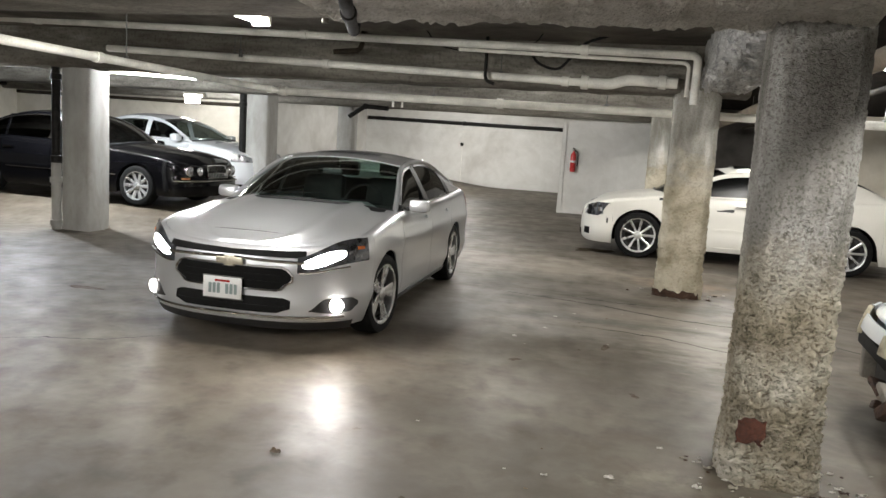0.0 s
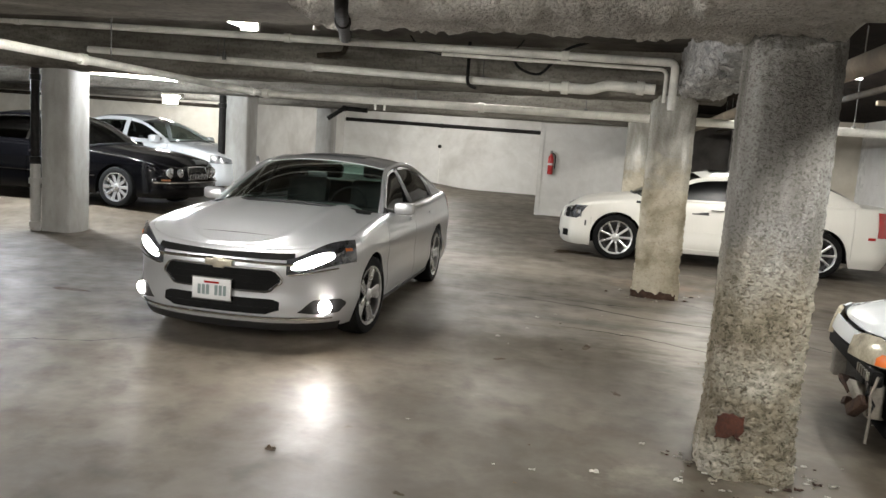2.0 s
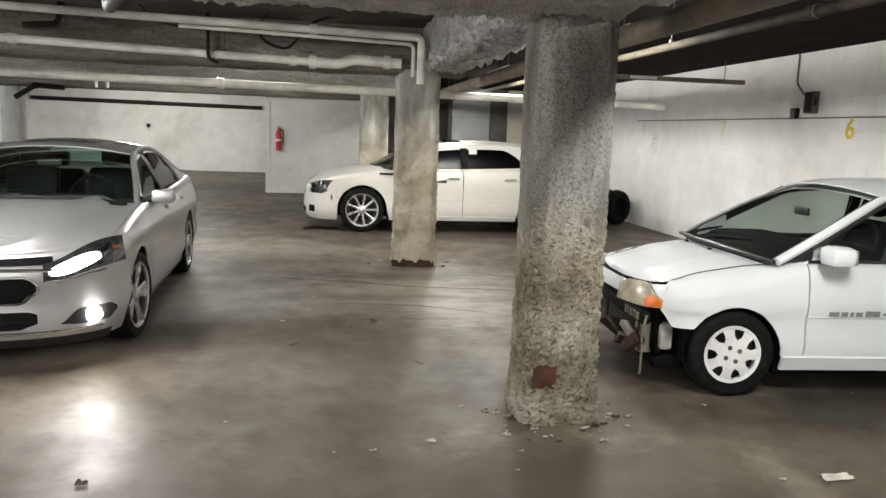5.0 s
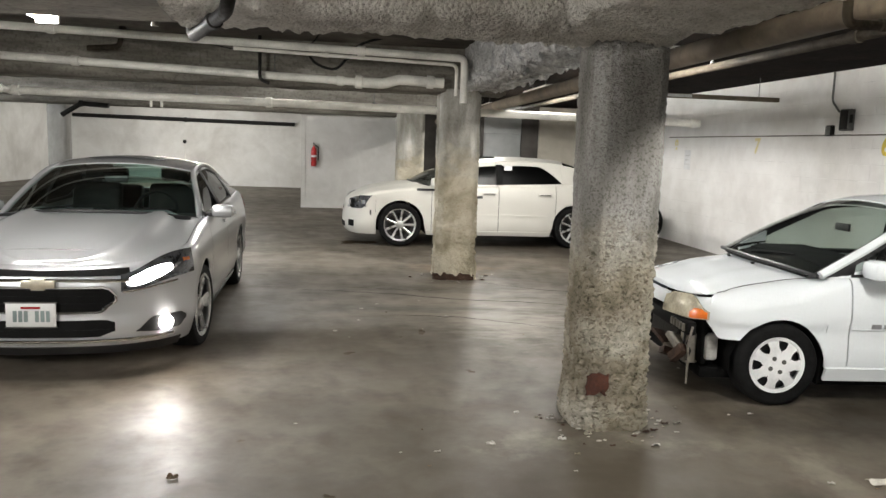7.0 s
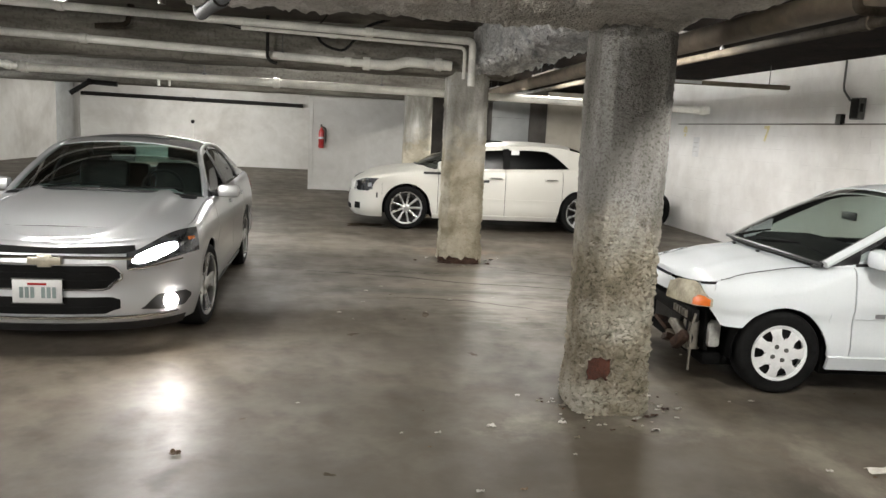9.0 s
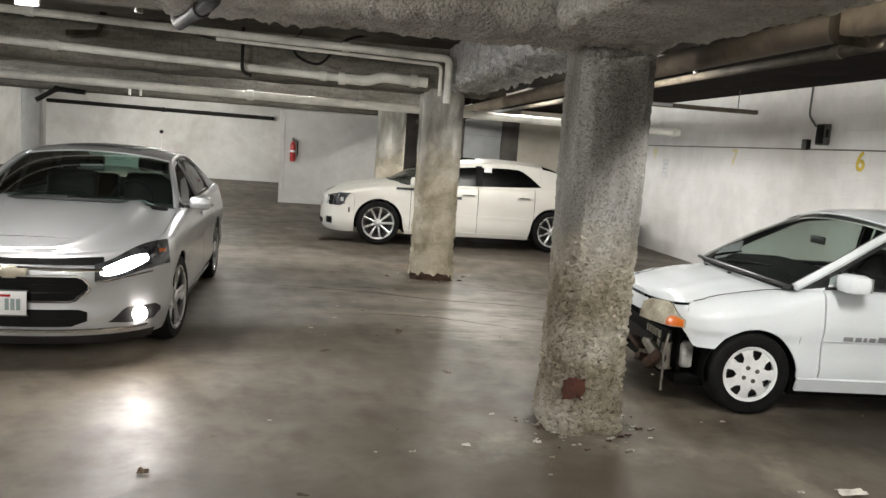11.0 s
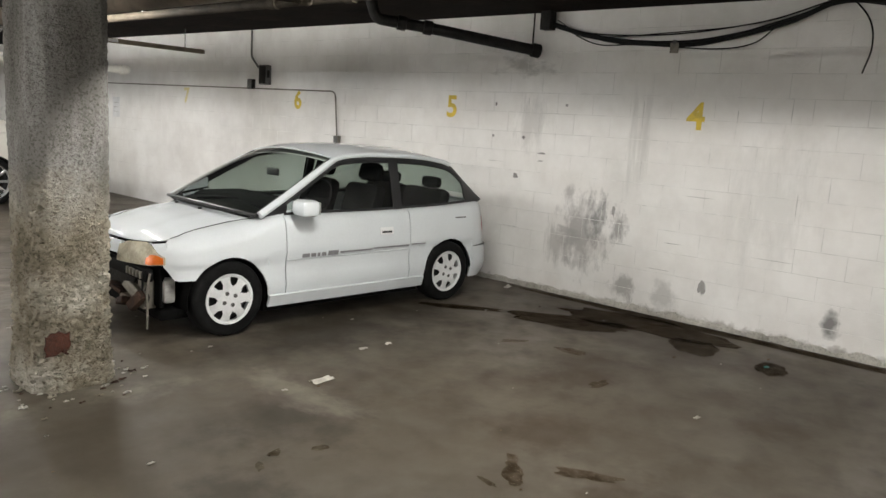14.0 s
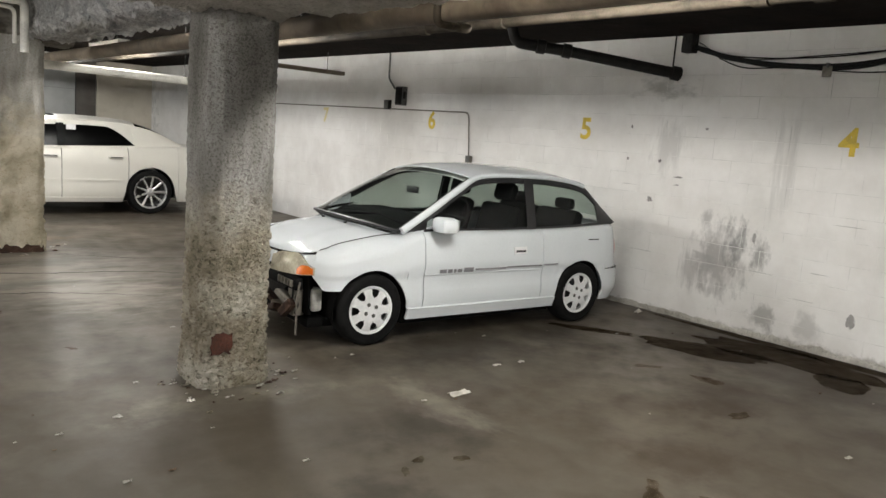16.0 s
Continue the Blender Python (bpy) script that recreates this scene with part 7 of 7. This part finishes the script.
part("wall_hook", box(-0.03, 0.03, 0.45, 0.03, 0.1, 0.52, bevel=0.004), M_STEEL, ext)
part("instruction_label", lathe([(0.0735, 0.24), (0.0735, 0.29)], pose(0, 0, 0, 90, 0, 0), 24), M_PLATE, ext)

knob = thing("wall_valve", "small dark valve knob on the white end wall", "valve", pose(-6.6, NORTH - 0.002, 1.59))
part("spindle", lathe([(0.001, 0), (0.025, 0), (0.025, -0.06), (0.07, -0.065), (0.07, -0.09), (0.001, -0.10)], None, 16), M_IRON, knob)
part("wall_pipe", tube([(0, -0.02, -0.02), (0, -0.02, -1.5)], 0.012, 6), M_PIPE, knob)


def tyre_lying(m, label):
    ob = thing("spare_tyre", label, "tyre", m, group="spare tyres by the wall")
    part("carcass", lathe([(0.20, -0.09), (0.26, -0.11), (0.31, -0.1), (0.33, -0.07), (0.335, 0), (0.33, 0.07), (0.31, 0.1), (0.26, 0.11), (0.20, 0.09), (0.20, -0.09)], seg=36), M_RUBBER, ob)
    part("tread_rib", lathe([(0.334, -0.03), (0.342, -0.025), (0.342, 0.025), (0.334, 0.03)], seg=36), M_RUBBER, ob)
    return ob


tyre_lying(pose(5.18, 14.50, 0.335, 0, 0, 30), "worn black spare tyre standing by the wall")
tyre_lying(pose(5.31, 14.27, 0.335, 0, 0, 30), "worn black spare tyre leaning at the wall")


notice = thing("paper_notice", "faded white paper notice taped on the white wall", "notice", pose(EAST - 0.002, 13.68, 1.60))
part("sheet", box(-0.004, -0.13, -0.18, -0.001, 0.13, 0.18), M_PLATE, notice, smooth=False)
for dz in (-0.08, 0.0, 0.08):
    part("text_bar", box(-0.006, -0.09, dz - 0.008, -0.0045, 0.09, dz + 0.008), M_SOOT2, notice, smooth=False)


# bay numbers
def number(text, y, z, size):
    c = bpy.data.curves.new("bay_number", "FONT")
    c.body, c.size, c.extrude, c.align_x, c.align_y, c.offset = text, size, 0.001, "CENTER", "CENTER", 0.008
    ob = new("bay_number", c)
    ob.data.materials.append(M_YELLOW_FADED if text in "78" else M_YELLOW)
    ob.matrix_world = pose(EAST - 0.004, y, z, 90, 0, -90)
    return tagged(ob, "yellow stencilled bay number %s on the white wall" % text, "bay number", group="bay numbers")


for text, y in (("4", 2.69), ("5", 5.56), ("6", 8.36), ("7", 11.25), ("8", 14.2), ("3", -0.1)):
    number(text, y, 1.85, 0.33)


# marks on floor and wall
def floor_mark(name, pts, mat, label, z=0.002, category="stain"):
    return tagged(part(name, flat_patch(pts, z), mat, None, smooth=False), label, category, kind="structure")


for k, (x, y, rx, ry, turn, label) in enumerate(((4.42, 4.17, 0.40, 0.075, -0.98, "dark wet trickle behind the wheel"), (4.80, 3.25, 0.56, 0.19, -1.15, "dark wet patch on the concrete floor"),
                                                  (5.28, 2.72, 0.80, 0.26, 1.68, "dark wet patch along the foot of the wall"), (5.00, 2.17, 0.24, 0.19, 0.4, "dark wet spot on the concrete floor"),
                                                  (5.60, 2.3, 1.9, 0.09, 1.57, "dark wet line at the foot of the wall"), (4.88, 1.52, 0.17, 0.12, 0.5, "small dark wet spot on the floor"))):
    floor_mark("wet_patch", ragged(x, y, rx, ry, k * 1.3 + 1.3, n=110, turn=turn, rough=0.26), M_WET, label, z=0.002 + 0.0004 * k)
floor_mark("wet_patch", ragged(-0.42, 13.0, 0.32, 0.2, 9.1, n=70, turn=0.3), M_WET, "dark drips on the floor under the cream sedan", z=0.002)
for k, (x, y, rx, ry) in enumerate(((3.55, 2.21, 0.10, 0.05), (2.06, 1.84, 0.17, 0.05), (1.86, 1.85, 0.06, 0.02), (2.28, 1.55, 0.15, 0.06), (1.51, 2.64, 0.045, 0.03), (1.3, 2.74, 0.045, 0.025), (1.16, 2.67, 0.045, 0.02), (4.05, 2.74, 0.14, 0.06), (3.9, 3.2, 0.1, 0.04),
                                    (-4.9, 6.4, 0.2, 0.05), (-0.6, 5.9, 0.06, 0.025), (0.05, 6.6, 0.10, 0.03), (0.3, 5.4, 0.05, 0.02), (-0.7, 3.4, 0.03, 0.015), (-1.2, 4.1, 0.025, 0.015))):
    floor_mark("oil_spot", ragged(x, y, rx, ry, k + 11.0, n=60, turn=k * 0.7), M_OIL, "dark oil spot soaked into the floor", z=0.0022)


def crack(points, w, label, seed):
    bm, rng = bmesh.new(), random.Random(seed)
    tab = [(float(i), p) for i, p in enumerate(points)]
    left, right = [], []
    n = (len(points) - 1) * 10
    for i in range(n + 1):
        s = i / 10
        x = curve_at([(a, p[0]) for a, p in tab], s) + rng.uniform(-0.02, 0.02)
        y = curve_at([(a, p[1]) for a, p in tab], s) + rng.uniform(-0.02, 0.02)
        k = w * rng.uniform(0.4, 1.2) * min(1, 0.2 + i / 8, 0.2 + (n - i) / 8)
        z = ground(x, y) + 0.0025
        left.append(bm.verts.new((x, y - k, z)))
        right.append(bm.verts.new((x, y + k, z)))
    for i in range(n):
        bm.faces.new((left[i], left[i + 1], right[i + 1], right[i]))
    tagged(part("floor_crack", bm, M_CRACK, None, smooth=False), label, "crack", kind="structure")


crack([(-4.6, 4.2), (-4.1, 4.75), (-3.6, 4.95), (-3.2, 5.3)], 0.008, "thin jagged crack across the concrete floor", 1)
crack([(-1.2, 8.6), (-0.2, 8.4), (0.6, 8.1), (1.6, 7.9), (2.6, 7.3)], 0.018, "jagged dirt-filled crack across the concrete floor", 2)
crack([(-0.3, 7.3), (0.5, 7.2), (1.3, 6.8)], 0.014, "short dirt-filled crack in the concrete floor", 3)
crack([(-0.5, 8.75), (0.15, 8.62), (0.6, 8.66)], 0.022, "dark broken joint near the column foot", 5)
crack([(1.0, 9.2), (1.8, 8.7), (2.7, 8.5)], 0.016, "short dirt-filled crack in the concrete floor", 4)


def litter(x, y, size, mat, name, label, category, seed, flat=0.35):
    """A crumpled scrap lying on the floor."""
    rng = random.Random(seed)
    ob = part(name, grid(lambda u, v: Vector((x + u * size * (1 + 0.25 * noise.noise((u * 2, v * 2, seed))), y + v * size * 0.45 * (1 + 0.4 * noise.noise((v * 3, u, seed + 4))), 0.004 + abs(noise.noise((u * 2.3 + seed, v * 2.9, 1.7))) * size * flat)), steps(-0.5, 0.5, 6), steps(-0.5, 0.5, 5), thick=0.0015), mat, None, sharp=25)
    ob.rotation_euler.z = 0
    return tagged(ob, label, category, group="litter on the floor")


litter(2.15, 3.4, 0.16, M_PAPER, "paper_scrap", "torn beige paper scrap on the floor", "litter", 1, flat=0.14)
litter(2.81, 3.74, 0.07, M_PAPER, "paper_scrap", "small white paper scrap on the floor", "litter", 2)
litter(3.47, 1.50, 0.055, M_PAPER, "paper_scrap", "small white paper scrap on the floor", "litter", 3)
litter(5.48, 4.41, 0.09, M_PAPER, "paper_scrap", "crumpled white paper by the wall", "litter", 4, flat=0.7)
litter(0.19, 4.0, 0.05, M_PAPER, "paper_scrap", "small pale scrap near the column", "litter", 5)
litter(3.05, 3.72, 0.06, M_PAPER, "paper_scrap", "small pale scrap on the floor", "litter", 9)
litter(-1.46, 3.63, 0.055, M_LEAF, "dry_leaf", "dry brown leaf on the floor", "leaf", 6, flat=0.6)
litter(4.92, 1.57, 0.06, M_TEAL, "plastic_scrap", "small teal plastic scrap on the wet floor", "litter", 10)
rng = random.Random(8)
for k in range(80):
    x, y = rng.uniform(-1.5, 5.2), rng.uniform(1.2, 8.0)
    litter(x, y, rng.choice((0.012, 0.016, 0.02, 0.035)), M_PAPER if k % 3 else M_LEAF, "floor_chip", "small pale chip of debris on the floor" if k % 3 else "small dark crumb of debris on the floor", "debris", 20 + k, flat=0.5)

for cx, cy, count, r0 in ((0.975, 4.415, 44, 0.27), (0.75, 9.62, 22, 0.32)):
    for k in range(count):
        a, d = rng.uniform(math.pi * 0.9, math.pi * 2.1), r0 + abs(rng.gauss(0, 0.13))
        litter(cx + d * math.cos(a) * 1.1, cy + d * math.sin(a), rng.choice((0.015, 0.02, 0.03, 0.045)), (M_ROUGH, M_BEAM, M_PAPER, M_FOOT)[k % 4], "floor_chip", "crumb of broken concrete by the column foot", "debris", 200 + k, flat=0.6)

patch = part("rust_patch", grid(lambda x, z: Vector((x + 0.03 * noise.noise((z * 26, x * 9, 2)) * (1 if x > 0.85 else 0.6), 4.202 + 0.004 * noise.noise((x * 40, z * 40, 1)) - 0.02, z + 0.03 * noise.noise((x * 26, z * 9, 5)))), steps(0.785, 0.915, 8), steps(0.228, 0.348, 8), thick=0.012), M_RUST, None)
tagged(patch, "rusty red-brown metal patch on the column", "rust patch")
base = part("rusted_base", grid(lambda k, z: Vector((0.75 + (0.285 + 0.02 * noise.noise((k * 3, z * 20, 1))) * max(-1, min(1, 1.25 * math.cos(k))), 9.62 + (0.285 + 0.02 * noise.noise((k * 3, z * 20, 4))) * max(-1, min(1, 1.25 * math.sin(k))), z * (0.75 + 0.9 * noise.noise((k * 5, 2, 7))))), steps(math.pi * 1.1, math.pi * 1.72, 40), steps(0.0, 0.10, 5), thick=0.012), M_FOOT, None)
tagged(base, "rusted crumbling steel foot of the column", "column base")


# stains on the east wall
def wall_stain(y, z, ry, rz, mat, seed, label, off=0.0045):
    pts = ragged(y, z, ry, rz, seed, n=44, rough=0.5)
    bm = bmesh.new()
    bm.faces.new([bm.verts.new((EAST - off, a, b)) for a, b in pts])
    bmesh.ops.triangulate(bm, faces=bm.faces)
    tagged(part("wall_stain", bm, mat, None, smooth=False), label, "stain", kind="structure")


for k, (y, z, ry, rz) in enumerate(((4.54, 1.57, 0.018, 0.014), (4.94, 1.57, 0.016, 0.013), (4.93, 1.91, 0.012, 0.018), (4.04, 1.92, 0.018, 0.012), (4.61, 1.16, 0.03, 0.028), (2.46, 0.34, 0.035, 0.055), (3.41, 0.93, 0.016, 0.05), (4.29, 1.42, 0.05, 0.008), (4.31, 1.34, 0.03, 0.006))):
    wall_stain(y, z, ry, rz, M_SOOT, k + 2.0, "small dark chipped hole in the painted wall")
for k, (y, z0, z1) in enumerate(((1.88, 1.84, 2.02), (2.32, 1.83, 1.95), (4.5, 1.90, 2.0), (3.20, 1.72, 1.96), (3.17, 1.28, 1.46), (2.9, 2.2, 2.42), (1.75, 1.05, 1.25))):
    wall_stain(y, (z0 + z1) / 2, 0.003, (z1 - z0) / 2, M_SOOT2, k + 31.0, "short upright crack in a block joint")
for k, (y, z, ry) in enumerate(((1.88, 0.69, 0.17), (2.76, 0.70, 0.08), (2.89, 0.44, 0.12), (2.58, 1.15, 0.14), (4.65, 0.62, 0.12), (3.3, 0.62, 0.1), (4.9, 1.3, 0.1))):
    wall_stain(y, z, ry, 0.003, M_SOOT2, k + 51.0, "short open crack in a bed joint")
foot = part("wall_foot", grid(lambda y, a: Vector((EAST - (0.026 + 0.022 * noise.noise((y * 7, 1.0, 3.0)) + 0.012 * noise.noise((y * 31, a * 4, 3.0))) * math.sin(a), y, (0.05 + 0.035 * noise.noise((y * 5, 7.0, 1.0)) + 0.018 * noise.noise((y * 23, a * 3, 2.0))) * math.cos(a))), steps(0.3, 7.0, 260), steps(0.0, math.pi / 2, 5)), M_BEAM, None)
tagged(foot, "crumbling grey mortar along the foot of the wall", "mortar", kind="structure")


# blocks of the east wall
BL, BH, GAP = 0.405, 0.2035, 0.004


def block_mesh(width):
    a, b, d = width / 2 - GAP / 2, BH / 2 - GAP / 2, 0.0018
    bm = bmesh.new()
    out = [bm.verts.new((0.0, y, z)) for y, z in ((-a, -b), (a, -b), (a, b), (-a, b))]
    mid = [bm.verts.new((-0.0025, y, z)) for y, z in ((-a + d, -b + d), (a - d, -b + d), (a - d, b - d), (-a + d, b - d))]
    bm.faces.new(mid[::-1])
    for i in range(4):
        j = (i + 1) % 4
        bm.faces.new((out[i], out[j], mid[j], mid[i]))
    me = mesh_of(bm, "block", smooth=False)
    me.materials.append(M_BLOCK)
    return me


whole = block_mesh(BL)
rest = bmesh.new()
rng = random.Random(3)
for row in range(14):
    z = (row + 0.5) * BH
    for col in range(-18, 56):
        y = (col + 0.5 * (row % 2)) * BL + 0.1
        if 0.7 < y < 8.9:
            ob = new("block", whole)
            ob.parent = wall_east
            ob.location = (EAST + 0.004 + rng.uniform(-0.0008, 0.0008), y, z)
        elif y < 19.5:
            a, b = BL / 2 - GAP / 2, BH / 2 - GAP / 2
            v = [rest.verts.new((EAST + 0.0015, y + p, z + q)) for p, q in ((-a, -b), (a, -b), (a, b), (-a, b))]
            w = [rest.verts.new((EAST + 0.004, y + p, z + q)) for p, q in ((-a, -b), (a, -b), (a, b), (-a, b))]
            rest.faces.new(v[::-1])
            for i in range(4):
                rest.faces.new((w[i], w[(i + 1) % 4], v[(i + 1) % 4], v[i]))
me = mesh_of(rest, "block_rest", smooth=False)
me.materials.append(M_BLOCK)
ob = new("block_rest", me)
ob.parent = wall_east
tagged(ob, kind="stuff")
